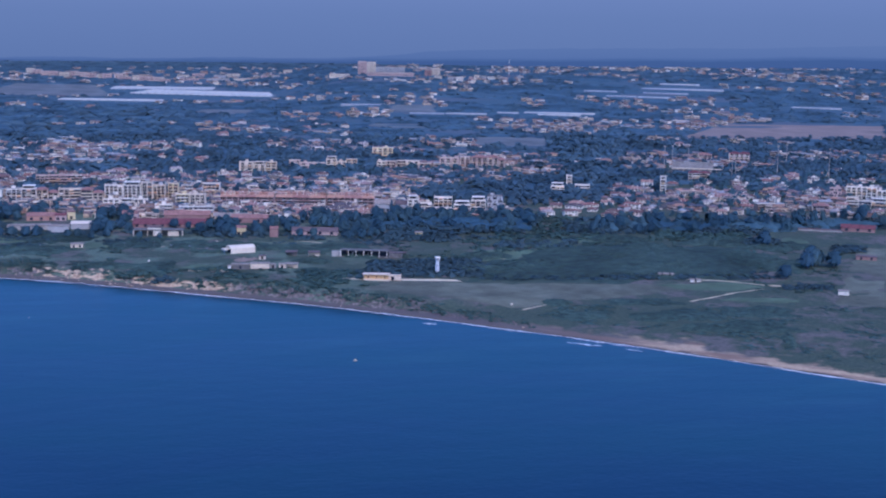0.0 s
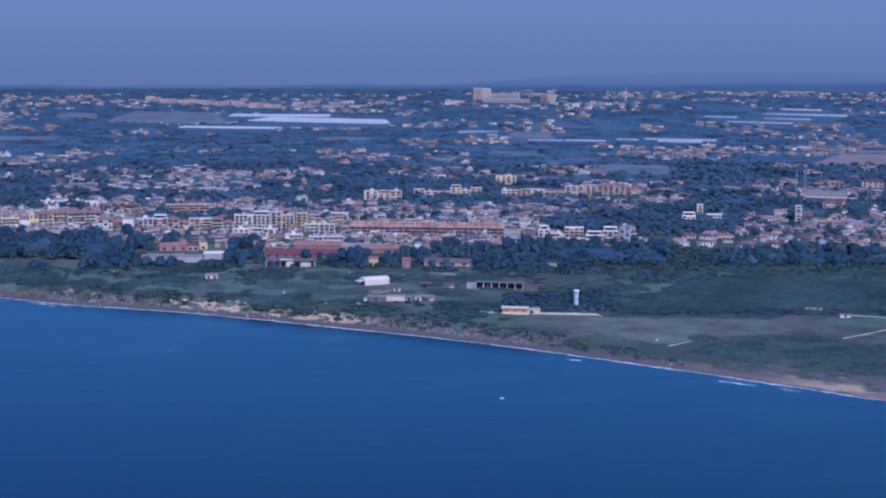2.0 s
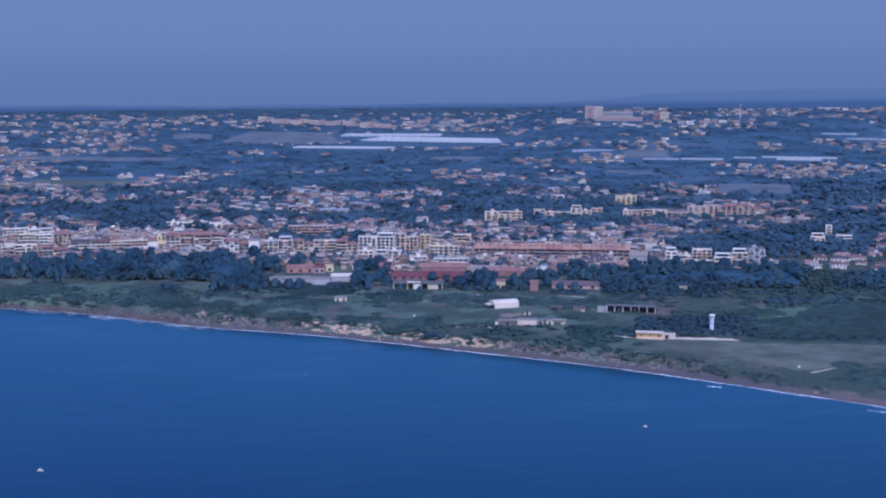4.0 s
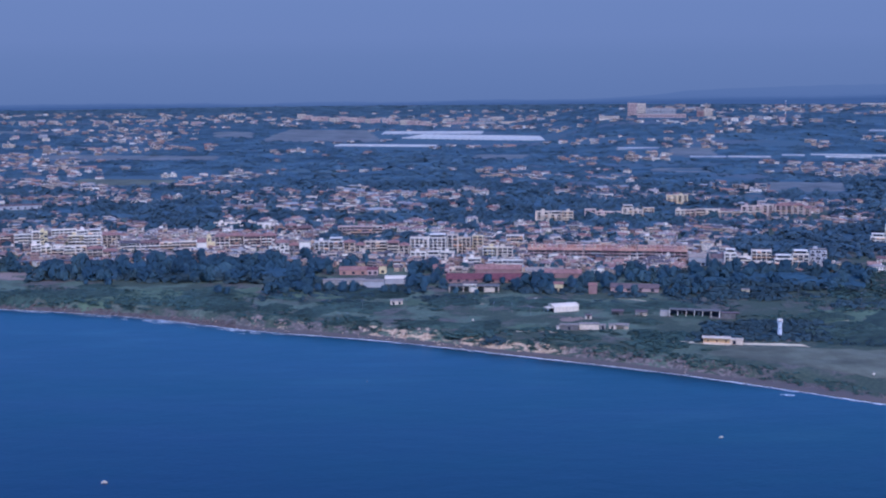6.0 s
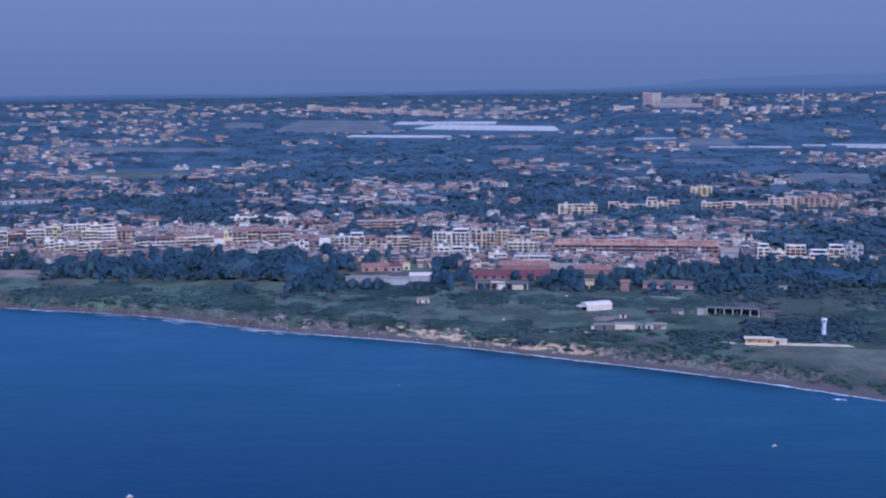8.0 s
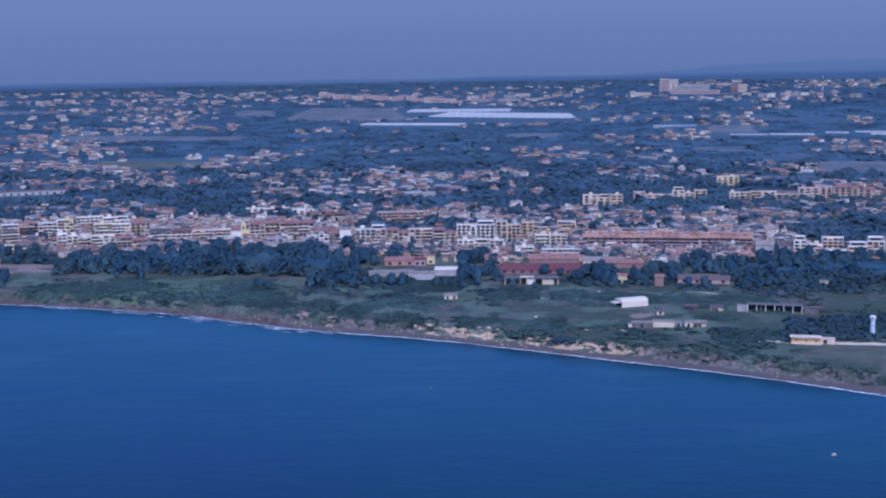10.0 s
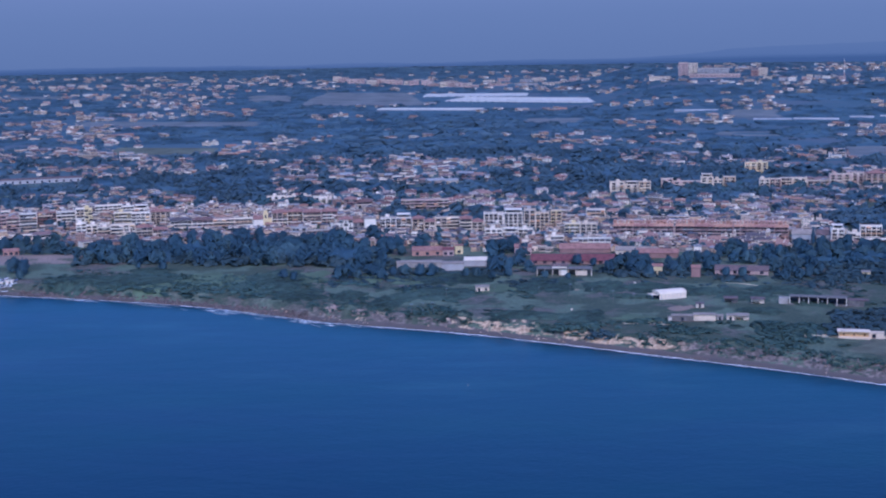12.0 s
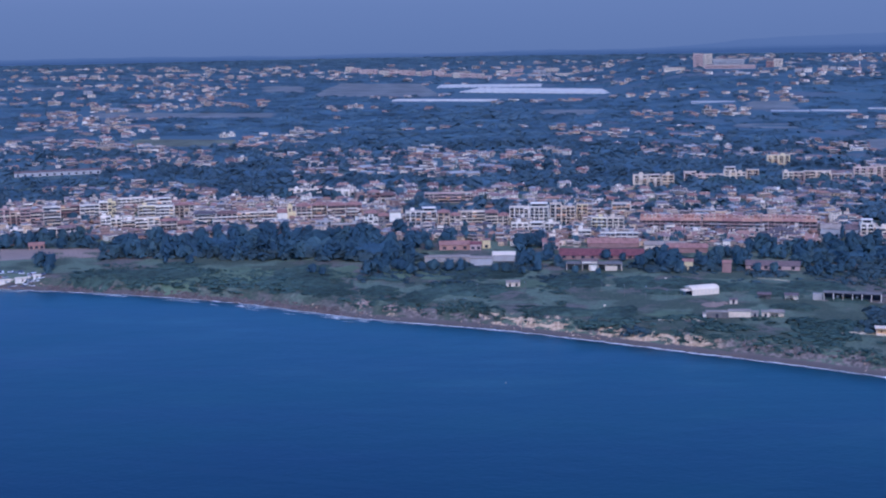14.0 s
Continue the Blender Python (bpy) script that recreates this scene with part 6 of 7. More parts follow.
def make_tree(k, x, y):
    r = np.random.default_rng(100 + k)
    ob = thing("tree", x, y, 0, ("tall dark-green broadleaf tree with a dense crown", "dark-green tree with a wide uneven crown", "slender tall tree with dark foliage",
               "round bushy dark-green tree", "broad pine with a flat dark crown")[k % 5], "tree", "trees of the coastal woods")
    h, wide, low, n = ((12, 4.6, 3.0, 13), (10, 5.2, 2.6, 14), (13, 3.6, 3.0, 12), (8, 4.2, 1.8, 12), (10, 5.6, 6.2, 13))[k % 5]
    part("trunk", trunk(r, h * 0.8, 0.35, 5), ob)
    v, t, m = clump(crown_blobs(r, n, wide, low, h - wide * 0.3), ICO1, 0.5, 11 + k)
    w, u, o = leafy(crown_blobs(np.random.default_rng(100 + k), n, wide * 1.06, low, h - wide * 0.3), 480, 0.78, 11 + k, 0.6)
    v, t = np.concatenate([v * (0.76, 0.76, 0.92), w]), np.concatenate([t, u + len(v)])
    part("crown", solid("crown", v, t, ["leaf"], True, normals=np.concatenate([m, o])), ob)
    return ob


def trees(corners, n, kinds, low=0.85, high=1.2, gap=3.2):
    for _ in range(n):
        for _ in range(15):
            x, y = spot(corners)
            if free(x, y, gap) and all(math.hypot(x - a, y - b) > gap for a, b in PLANTED):
                break
        else:
            continue
        plant(x, y, kinds[int(rng.integers(len(kinds)))] + 5 * int(rng.integers(3)), rng.uniform(low, high))


PLANTED, SORT = [], {}


def plant(x, y, k, size):
    PLANTED.append((x, y))
    if k not in SORT:
        SORT[k] = make_tree(k, x, y)
        TAKEN.pop()
        return
    o = copy_thing(SORT[k], pose(x, y, land(x, y) + bumps(x, y), 0, 0, rng.normal(0, 24)))
    o.scale = (size * rng.uniform(0.9, 1.1), size * rng.uniform(0.9, 1.1), size)


trees(((-426.0, 1179.8), (-288.2, 1163.1), (-303.8, 1237.6), (-443.2, 1232.2)), 36, (0, 1, 2, 3), 1.0, 1.4, 4.2)
trees(((-288.2, 1163.1), (-94.5, 1137.7), (-120.3, 1221.1), (-303.8, 1237.6)), 64, (0, 1, 3, 0, 1), 1.0, 1.35, 4.2)
trees(((-262.0, 1205.0), (-92.0, 1170.0), (-98.0, 1248.0), (-268.0, 1262.0)), 34, (0, 1, 3, 0), 1.05, 1.4, 4.6)
trees(((-142.8, 1101.4), (-76.8, 1105.7), (-86.0, 1141.6), (-137.4, 1140.9)), 12, (1, 3), 0.6, 0.9)
trees(((181.9, 1105.9), (341.6, 1073.8), (373.6, 1176.4), (219.0, 1186.5)), 52, (0, 1, 3, 4), 0.75, 1.1, 4.0)
trees(((391.8, 1077.8), (526.7, 1049.1), (556.8, 1123.9), (407.6, 1134.6)), 32, (0, 1, 3, 4), 0.75, 1.1, 4.0)
trees(((526.7, 1049.1), (659.1, 1070.0), (692.3, 1135.2), (567.5, 1137.0)), 18, (0, 2, 1), 0.8, 1.15)
trees(((53.4, 1087.6), (144.0, 1076.0), (159.0, 1151.9), (73.5, 1155.0)), 18, (1, 3, 0), 0.7, 1.0)
trees(((134.9, 1080.6), (182.9, 1076.0), (189.1, 1105.6), (139.7, 1110.4)), 16, (1, 3, 0), 0.7, 1.05, 3.5)
trees(((53.1, 1105.4), (98.6, 1101.2), (102.5, 1132.3), (55.6, 1136.9)), 9, (1, 3), 0.8, 1.2, 3.5)
trees(((163.0, 1067.5), (214.3, 1063.1), (220.8, 1089.7), (168.2, 1094.4)), 12, (3, 1), 0.55, 0.9, 3.5)
trees(((-134.5, 1091.4), (-97.0, 1088.8), (-99.4, 1127.5), (-138.3, 1130.5)), 7, (3, 1), 0.7, 1.0, 3.5)
trees(((154.9, 1120.8), (197.7, 1117.0), (212.0, 1176.8), (166.7, 1180.2)), 16, (1, 3, 0), 0.8, 1.1, 3.5)
trees(((-98.3, 1184.5), (-69.4, 1182.1), (-69.7, 1216.6), (-99.6, 1219.2)), 6, (1, 3), 0.8, 1.1, 3.5)
trees(((-23.0, 1175.6), (12.0, 1172.4), (14.3, 1208.8), (-21.9, 1212.2)), 6, (1, 3), 0.8, 1.1, 3.5)
trees(((8.6, 1116.5), (71.9, 1106.8), (74.3, 1125.9), (9.5, 1131.6)), 10, (1, 3), 0.6, 0.9, 2.5)
trees(((-26.8, 1119.3), (14.8, 1115.9), (18.1, 1164.8), (-25.4, 1168.8)), 8, (1, 3), 0.7, 1.0)
for x, y, k, s in ((477.3, 863.3, 3, 1.25), (508.7, 897.5, 3, 1.5), (519.6, 906.3, 1, 1.3), (531.6, 901.2, 3, 1.55), (524.0, 925.0, 1, 1.2), (516.7, 997.9, 3, 1.5), (546.0, 968.4, 3, 0.6),
                   (-69.9, 1232.0, 1, 1.0), (-59.7, 1236.3, 0, 0.9), (-74.7, 1243.0, 3, 1.0), (-15.9, 1186.9, 1, 1.1), (-7.0, 1188.5, 0, 1.0), (1.1, 1190.2, 2, 0.9),
                   (9.1, 1182.2, 3, 1.15), (-15.1, 1118.4, 1, 1.1), (-5.9, 1117.7, 3, 1.2), (-70.5, 1100.9, 3, 1.1), (-61.9, 1102.5, 1, 0.9), (47.0, 1134.9, 3, 1.0), (58.5, 1127.3, 3, 0.8),
                   (77.3, 1116.9, 1, 1.1), (83.8, 1118.5, 3, 1.2), (92.9, 1109.2, 1, 1.2), (113.9, 1099.0, 3, 1.1), (148.8, 1079.6, 3, 0.9), (159.7, 1074.7, 3, 1.0), (-411.1, 1337.2, 1, 1.1), (-398.8, 1333.0, 3, 1.2),
                   (-371.4, 1128.6, 3, 1.5), (-380.0, 1136.0, 1, 1.2), (-366.1, 1107.1, 1, 0.7), (-266.7, 1138.3, 3, 0.7)):
    plant(x, y, k, s)
for x, y, k, s in ((-90.4, 1101.9, 3, 0.85), (-81.4, 1103.4, 1, 0.8), (-70.6, 1100.4, 3, 0.8), (-62.6, 1097.6, 3, 0.95), (-37.1, 1093.6, 3, 0.8), (-28.8, 1091.0, 1, 0.75), (-268, 1140, 3, 0.8), (-288, 1147, 3, 0.6),
                   (-130, 1090, 3, 1.1), (-124, 1102, 1, 1.0), (-170, 1098, 3, 0.9), (-162, 1090, 3, 0.8), (-18, 1086, 3, 0.7), (-6, 1094, 3, 0.8), (20, 1086, 3, 0.7), (36, 1080, 3, 0.6)):
    plant(x, y, k, s)

# the closed lower crowns that fill the groves
for x, y, w, d, h in ((-392, 1233, 38, 9, 6), (-308, 1206, 26, 24, 7.5), (-258, 1206, 46, 28, 8), (-192, 1200, 46, 32, 8), (-136, 1190, 34, 30, 8),
                      (235, 1140, 34, 34, 4.5), (285, 1132, 40, 36, 4.5), (335, 1122, 26, 34, 4.5), (425, 1104, 34, 24, 4.5), (485, 1094, 36, 26, 4.5), (555, 1092, 36, 22, 4.5), (625, 1102, 40, 20, 4.5)):
    patch("canopy", x, y, w, d, h, "leaf", "closed dark green crowns of a coastal grove", -0.12)


def cypress(x, y, h):
    ob = thing("cypress", x, y, 0, "slim dark cypress standing among houses", "tree")
    part("trunk", Build().tube(0, 0, -0.8, h * 0.3, 0.2, 0.15, "bark", 8), ob)
    blobs = [(0, 0, h * (0.12 + 0.8 * i / 8), 1.7 * math.sin(math.pi * (0.25 + 0.7 * i / 8)) + 0.25, h * 0.11) for i in range(9)]
    v, t, m = clump([(a, b, c, 0.8 * d, 0.8 * e) for a, b, c, d, e in blobs], ICO1, 0.4, 77)
    w, u, o = leafy(blobs, 400, 0.35, 77, 0.7)
    part("crown", solid("crown", np.concatenate([v, w]), np.concatenate([t, u + len(v)]), ["leaf"], True, normals=np.concatenate([m, o])), ob)


cypress(241.4, 1205.6, 13)


# ---------------------------------------------------------------- what nobody could count
def scatter(name, kinds, places, mats, label, category, smooth=False):
    """One mesh of many: kinds are (V, T, index) or (V, T, index, normals); places are (kind, x, y, z, turn, sx, sy, sz)."""
    Vs, Ts, Is, Ns, n = [], [], [], [], 0
    places = np.array(places)
    for k, (V, T, I, *N) in enumerate(kinds):
        P = places[places[:, 0] == k]
        if not len(P):
            continue
        c, s = np.cos(P[:, 4])[:, None], np.sin(P[:, 4])[:, None]
        x, y, z = V[None, :, 0] * P[:, 5:6], V[None, :, 1] * P[:, 6:7], V[None, :, 2] * P[:, 7:8]
        W = np.stack([x * c - y * s + P[:, 1:2], x * s + y * c + P[:, 2:3], z + P[:, 3:4]], 2).reshape(-1, 3)
        Q = (T[None] + (np.arange(len(P)) * len(V))[:, None, None]).reshape(-1, 3) + n
        if N:
            u, v, w = N[0].T[:, None, :]
            Ns.append(np.stack([u * c - v * s, u * s + v * c, w + 0 * c], 2).reshape(-1, 3))
        Vs.append(W)
        Ts.append(Q)
        Is.append(np.tile(I, len(P)))
        n += len(W)
    me = solid(name, np.concatenate(Vs), np.concatenate(Ts), mats, smooth, np.concatenate(Is), np.concatenate(Ns) if Ns else None)
    return tagged(new(name, me), label, category, kind="stuff")


def as_kind(b, order):
    """Triangles of a Build, with its materials numbered as in order."""
    t, k = [], []
    for f, m in zip(b.f, b.k):
        for i in range(1, len(f) - 1):
            t.append((f[0], f[i], f[i + 1]))
            k.append(order.index(b.mats[m]))
    return np.array(b.v, float), np.array(t), np.array(k)


FAR_MATS = ["town_wall", "town_roof", "dark", "trim"]


def volume(b, r, x0, x1, y0, y1, h, roof):
    """One block of a house: walls, dark windows on the front, a slab or tiles on top."""
    b.box(x0, x1, y0, y1, -3, h, "town_wall")
    w, d = x1 - x0, y1 - y0
    if roof == "gable":
        b.gable(x0 - 0.6, x1 + 0.6, y0 - 0.8, y1 + 0.6, h + 0.25, d * 0.2, "town_roof")
    elif roof == "hip":
        b.hip(x0 - 0.7, x1 + 0.7, y0 - 0.8, y1 + 0.7, h + 0.25, d * 0.2, "town_roof")
    else:
        b.box(x0 - 0.25, x1 + 0.25, y0 - 0.3, y1 + 0.25, h + 0.003, h + 0.55, "trim")
        b.box(x0 + 0.2, x1 - 0.2, y0 + 0.2, y1 - 0.2, h + 0.56, h + 0.6, "town_roof")
    n = max(1, int(w / 3.0))
    for k in range(max(1, int(h / 2.7))):
        z = 0.7 + 2.8 * k
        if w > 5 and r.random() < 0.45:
            # a deep balcony or veranda, its shade painted as a flat near-black pane
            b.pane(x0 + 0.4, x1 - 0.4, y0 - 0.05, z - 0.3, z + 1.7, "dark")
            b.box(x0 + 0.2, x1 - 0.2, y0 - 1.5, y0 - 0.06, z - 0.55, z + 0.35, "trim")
        else:
            for i in range(n):
                x = x0 + (i + 0.5) * w / n
                b.pane(x - 0.6, x + 0.6, y0 - 0.05, z, z + 1.45, "dark")


def far_house(seed, w, d, h, tall=False):
    """A house grown from two or three blocks of different height and roof."""
    r = np.random.default_rng(seed)
    b = Build()
    roofs = ("hip", "gable", "hip", "gable", "flat") if not tall else ("flat", "flat", "hip", "flat", "gable")
    cut = w * r.uniform(-0.15, 0.2)
    volume(b, r, -w / 2, cut, -d / 2 + r.uniform(0, 1.5), d / 2, h * r.uniform(0.85, 1.1), roofs[int(r.integers(5))])
    volume(b, r, cut + 0.02, w / 2, -d / 2 + r.uniform(0, 2.5), d / 2 - r.uniform(0, 1.5), h * r.uniform(0.55, 0.9), roofs[int(r.integers(5))])
    if r.random() < 0.6:
        # a lower porch or garage in front
        x = r.uniform(-w * 0.3, w * 0.1)
        volume(b, r, x, x + w * 0.35, -d / 2 - 3.2, -d / 2 - 0.05, 2.5, "gable" if r.random() < 0.5 else "flat")
    if tall:
        b.box(cut - 3, cut - 0.5, 0, d / 2 - 1.5, h, h + 2.6, "town_wall").box(cut - 3.3, cut, -0.5, d / 2 - 1, h + 2.6, h + 2.9, "trim")
    return as_kind(b, FAR_MATS)


FAR_HOUSES = [far_house(k, w, d, h, tall) for k, (w, d, h, tall) in enumerate((
    (14, 9, 5.4, False), (17, 9, 5.0, False), (12, 9, 3.0, False), (22, 10, 5.2, False), (15, 10, 5.6, False), (27, 11, 8.6, True),
    (34, 12, 5.5, False), (38, 14, 4.2, False), (16, 10, 8.4, True), (19, 10, 11, True), (13, 8, 3.2, False), (18, 9, 5.6, False)))]


def built_up(x, y):
    """How closely houses stand there."""
    v = 1.0 * noise.noise(Vector((x / 260, y / 190, 2.0))) + 0.55 * noise.noise(Vector((x / 90, y / 70, 5.0)))
    if y > 3300:
        v += 0.12
    return v


FOREST = (((-220.9, 1945.2), (51.7, 1917.1), (68.2, 2552.4), (-293.5, 2599.1)), ((441.8, 1391.6), (503.0, 1388.7), (669.9, 1945.5), (584.7, 1946.1)),
          ((-341.4, 3330.7), (-193.9, 3305.5), (-209.3, 3574.0), (-369.0, 3603.7)), ((-512.1, 3360.4), (-388.9, 3338.9), (-443.3, 3812.6), (-584.3, 3840.5)))


def forest(x, y):
    """Inside one of the closed woods of the plain, with a ragged edge."""
    x += 22 * noise.noise(Vector((x / 40, y / 40, 1.0)))
    y += 60 * noise.noise(Vector((x / 50, y / 50, 7.0)))
    for a, b, c, d in FOREST:
        if all((q[0] - p[0]) * (y - p[1]) - (q[1] - p[1]) * (x - p[0]) >= 0 for p, q in ((a, b), (b, c), (c, d), (d, a))):
            return True
    return False


PLACES = np.array([(t[0], t[1], t[2] if len(t) > 2 else 8) for t in TAKEN])


def open_spot(x, y, r):
    near = PLACES[(abs(PLACES[:, 0] - x) < 220) & (abs(PLACES[:, 1] - y) < 220)]
    if len(near) and (np.hypot(near[:, 0] - x, near[:, 1] - y) < near[:, 2] + r).any():
        return False
    for a, b, c, d in CLEAR:
        if all((q[0] - p[0]) * (y - p[1]) - (q[1] - p[1]) * (x - p[0]) >= 0 for p, q in ((a, b), (b, c), (c, d), (d, a))):
            return False
    return True


town = []
y = 1200.0
while y < 4310:
    step = 14 + (y - 1200) * 0.0105
    x = -0.345 * y - 90
    while x < 0.53 * y + 190:
        px, py = x + rng.uniform(-0.4, 0.4) * step, y + rng.uniform(-0.4, 0.4) * step
        x += step * 1.15
        if py < 1262 and not (-440 < px < 250 and py > 1232 - px * 0.04) and not px > 380:
            continue
        v = built_up(px, py) + 0.3 * (py < 1330)
        if forest(px, py) and rng.random() < 0.85:
            continue
        if v > 0.12 - 0.07 * (py < 1950) - 0.04 * (py > 2700) + 0.3 * (px > 300 and py < 1500) and rng.random() < (0.82 if py < 2400 else 0.8) and open_spot(px, py, 8):
            k = int(rng.choice((0, 1, 2, 3, 4, 5, 6, 7, 10, 11), p=(0.17, 0.15, 0.14, 0.1, 0.1, 0.03, 0.02, 0.01, 0.14, 0.14)))
            town.append((k, px, py, land(px, py), -math.atan2(px, py) + rng.normal(0, 0.4), rng.uniform(0.75, 1.1), rng.uniform(0.7, 1.0), rng.uniform(0.6, 0.88)))
    y += step
# the close-built quarters behind the sea front


def quarter(x, y):
    return (-500 < x < -120 and 1262 < y < 1470) or (-120 <= x < 280 and 1222 < y < 1345) or (455 < x < 740 and 1150 < y < 1340)


y = 1150.0
while y < 1475:
    x = -500.0
    while x < 745:
        px, py = x + rng.uniform(-3, 3), y + rng.uniform(-3, 3)
        x += 12.5
        if not quarter(px, py) or rng.random() < (0.22 if px < 300 else 0.86) or not open_spot(px, py, -1.5):
            continue
        near = [q for q in town[-400:] if abs(q[1] - px) < 7.5 and abs(q[2] - py) < 7]
        if near:
            continue
        k = int(rng.choice((0, 1, 10, 11, 4, 8, 9), p=(0.15, 0.14, 0.12, 0.13, 0.16, 0.18, 0.12) if px < 300 else (0.3, 0.24, 0.2, 0.14, 0.12, 0, 0)))
        town.append((k, px, py, land(px, py), -math.atan2(px, py) + rng.normal(0, 0.3), rng.uniform(0.5, 0.85), rng.uniform(0.55, 0.85), rng.uniform(0.7, 1.15) * (0.72 if k > 7 else 1)))
    y += 11.5
for corners, n in ((((-33.5, 1198.3), (215.1, 1171.6), (230.3, 1233.7), (-32.1, 1266.4)), 260), (((-452.3, 1260.1), (-214.6, 1272.9), (-222.1, 1331.7), (-481.6, 1349.6)), 160),
                   (((248.4, 1173.3), (345.4, 1166.6), (361.5, 1239.6), (258.9, 1246.2)), 70)):
    for _ in range(n):
        px, py = spot(corners)
        if not open_spot(px, py, -2.5) or any(abs(q[1] - px) < 8 and abs(q[2] - py) < 7 for q in town):
            continue
        town.append((int(rng.choice((0, 1, 2, 4, 8))), px, py, land(px, py), -math.atan2(px, py) + rng.normal(0, 0.3), rng.uniform(0.5, 0.75), rng.uniform(0.5, 0.7), rng.uniform(0.6, 0.95)))
scatter("distant_houses", FAR_HOUSES, town, FAR_MATS, "houses with tile roofs spread over the plain", "houses")

TOWN = np.array([(t[1], t[2]) for t in town])
TREE_KINDS = []
for k in range(6):
    r = np.random.default_rng(300 + k)
    blobs = crown_blobs(r, 5, 0.46, 0.22, 0.78) if k < 3 else [(0, 0, 0.4, 0.4, 0.36), (0.22, 0.1, 0.3, 0.3, 0.26), (-0.2, 0.05, 0.34, 0.3, 0.3)]
    A, B, C = clump([(x, y, z, 0.9 * a, 0.9 * c) for x, y, z, a, c in blobs], ICO1, 0.45, 21 + k)
    V, T, N = leafy(blobs, 26 if k < 3 else 7, 0.14 if k < 3 else 0.2, 41 + k, 0.85)
    V, T, N = np.concatenate([A, V]), np.concatenate([B, T + len(A)]), np.concatenate([C, N])
    TREE_KINDS.append((V, T, np.zeros(len(T), int), N))


def wooded(x, y):
    """How closely trees stand there."""
    return (0.75 * noise.noise(Vector((x / 170, y / 110, 8.0))) + 0.65 * noise.noise(Vector((x / 55, y / 45, 3.0)))
            - 0.55 * built_up(x, y) + 0.9 * forest(x, y) + 0.7 * (y > 4290))


def canopy(y0, y1, dx, dy, height, least, label):
    """The closed lower storey of the woods: an uneven leaf roof that sinks into the ground where the trees thin out."""
    nx, ny = int((0.875 * y1 + 300) / dx), int((y1 - y0) / dy)
    v, f, up = [], [], []
    for j in range(ny + 1):
        for i in range(nx + 1):
            y = y0 + j * dy + rng.uniform(-0.3, 0.3) * dy
            x = -0.345 * y1 - 110 + i * dx + rng.uniform(-0.3, 0.3) * dx
            d = wooded(x, y) - least
            ok = d > 0 and not quarter(x, y) and open_spot(x, y, 5) and not ((abs(TOWN[:, 0] - x) < 10) & (abs(TOWN[:, 1] - y) < 12)).any()
            up.append(ok)
            v.append((x, y, land(x, y) + (height * min(1.0, 0.45 + 2 * d) * rng.uniform(0.75, 1.2) if ok else -1.2)))
    for j in range(ny):
        for i in range(nx):
            q = (j * (nx + 1) + i, j * (nx + 1) + i + 1, (j + 1) * (nx + 1) + i + 1, (j + 1) * (nx + 1) + i)
            if any(up[k] for k in q):
                f += [q[:3], (q[0], q[2], q[3])]
    tagged(new("canopy", solid("canopy", np.array(v), np.array(f), ["hazed_wood_leaf"], True)), label, "trees", kind="stuff")


def wood(y0, y1, step0, grow, kinds, name, label, big, wide):
    out, y = [], y0
    while y < y1:
        step = step0 + (y - y0) * grow
        x = -0.345 * y - 110
        while x < 0.53 * y + 210:
            px, py = x + rng.uniform(-0.5, 0.5) * step, y + rng.uniform(-0.5, 0.5) * step
            x += step
            f = wooded(px, py)
            if f < (-0.36 if py < 1950 else -0.22) or not open_spot(px, py, 3):
                continue
            near = TOWN[(abs(TOWN[:, 0] - px) < 7) & (py - TOWN[:, 1] < 6) & (TOWN[:, 1] - py < 12)]
            if (quarter(px, py) and rng.random() < (0.6 if px < 300 else 0.0)) or (len(near) and rng.random() < 0.6):
                continue
            s = rng.choice((5.4, 6.4, 7.6, 10.0), p=(0.3, 0.35, 0.27, 0.08)) * rng.uniform(0.9, 1.1) * big * (1 + 0.35 * max(0, f))
            out.append((int(rng.integers(kinds[0], kinds[1])), px, py, land(px, py) - 0.4, rng.uniform(0, 6.28), s * rng.uniform(1.0, wide), s * rng.uniform(1.0, wide), s))
        y += step
    scatter(name, TREE_KINDS, out, ["hazed_wood_leaf"], label, "trees", True)


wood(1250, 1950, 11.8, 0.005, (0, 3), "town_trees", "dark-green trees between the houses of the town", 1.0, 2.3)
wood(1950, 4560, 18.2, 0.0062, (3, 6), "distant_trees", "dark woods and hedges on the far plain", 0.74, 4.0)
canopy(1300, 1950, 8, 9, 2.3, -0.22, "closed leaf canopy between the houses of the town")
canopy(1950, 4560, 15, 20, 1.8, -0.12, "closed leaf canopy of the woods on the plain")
far = []
for i in range(1000):
    a = radians(-23 + 52 * i / 1000)
    d = rng.uniform(RIM - 190, RIM - 40)
    s = rng.uniform(8, 13)
    far.append((3 + i % 3, d * math.sin(a), d * math.cos(a), 2, rng.uniform(0, 6.28), s * 3.4, s * 3.4, s))
scatter("horizon_woods", TREE_KINDS, far, ["hazed_wood_leaf"], "line of dark woods on the horizon", "trees", True)

garden = []
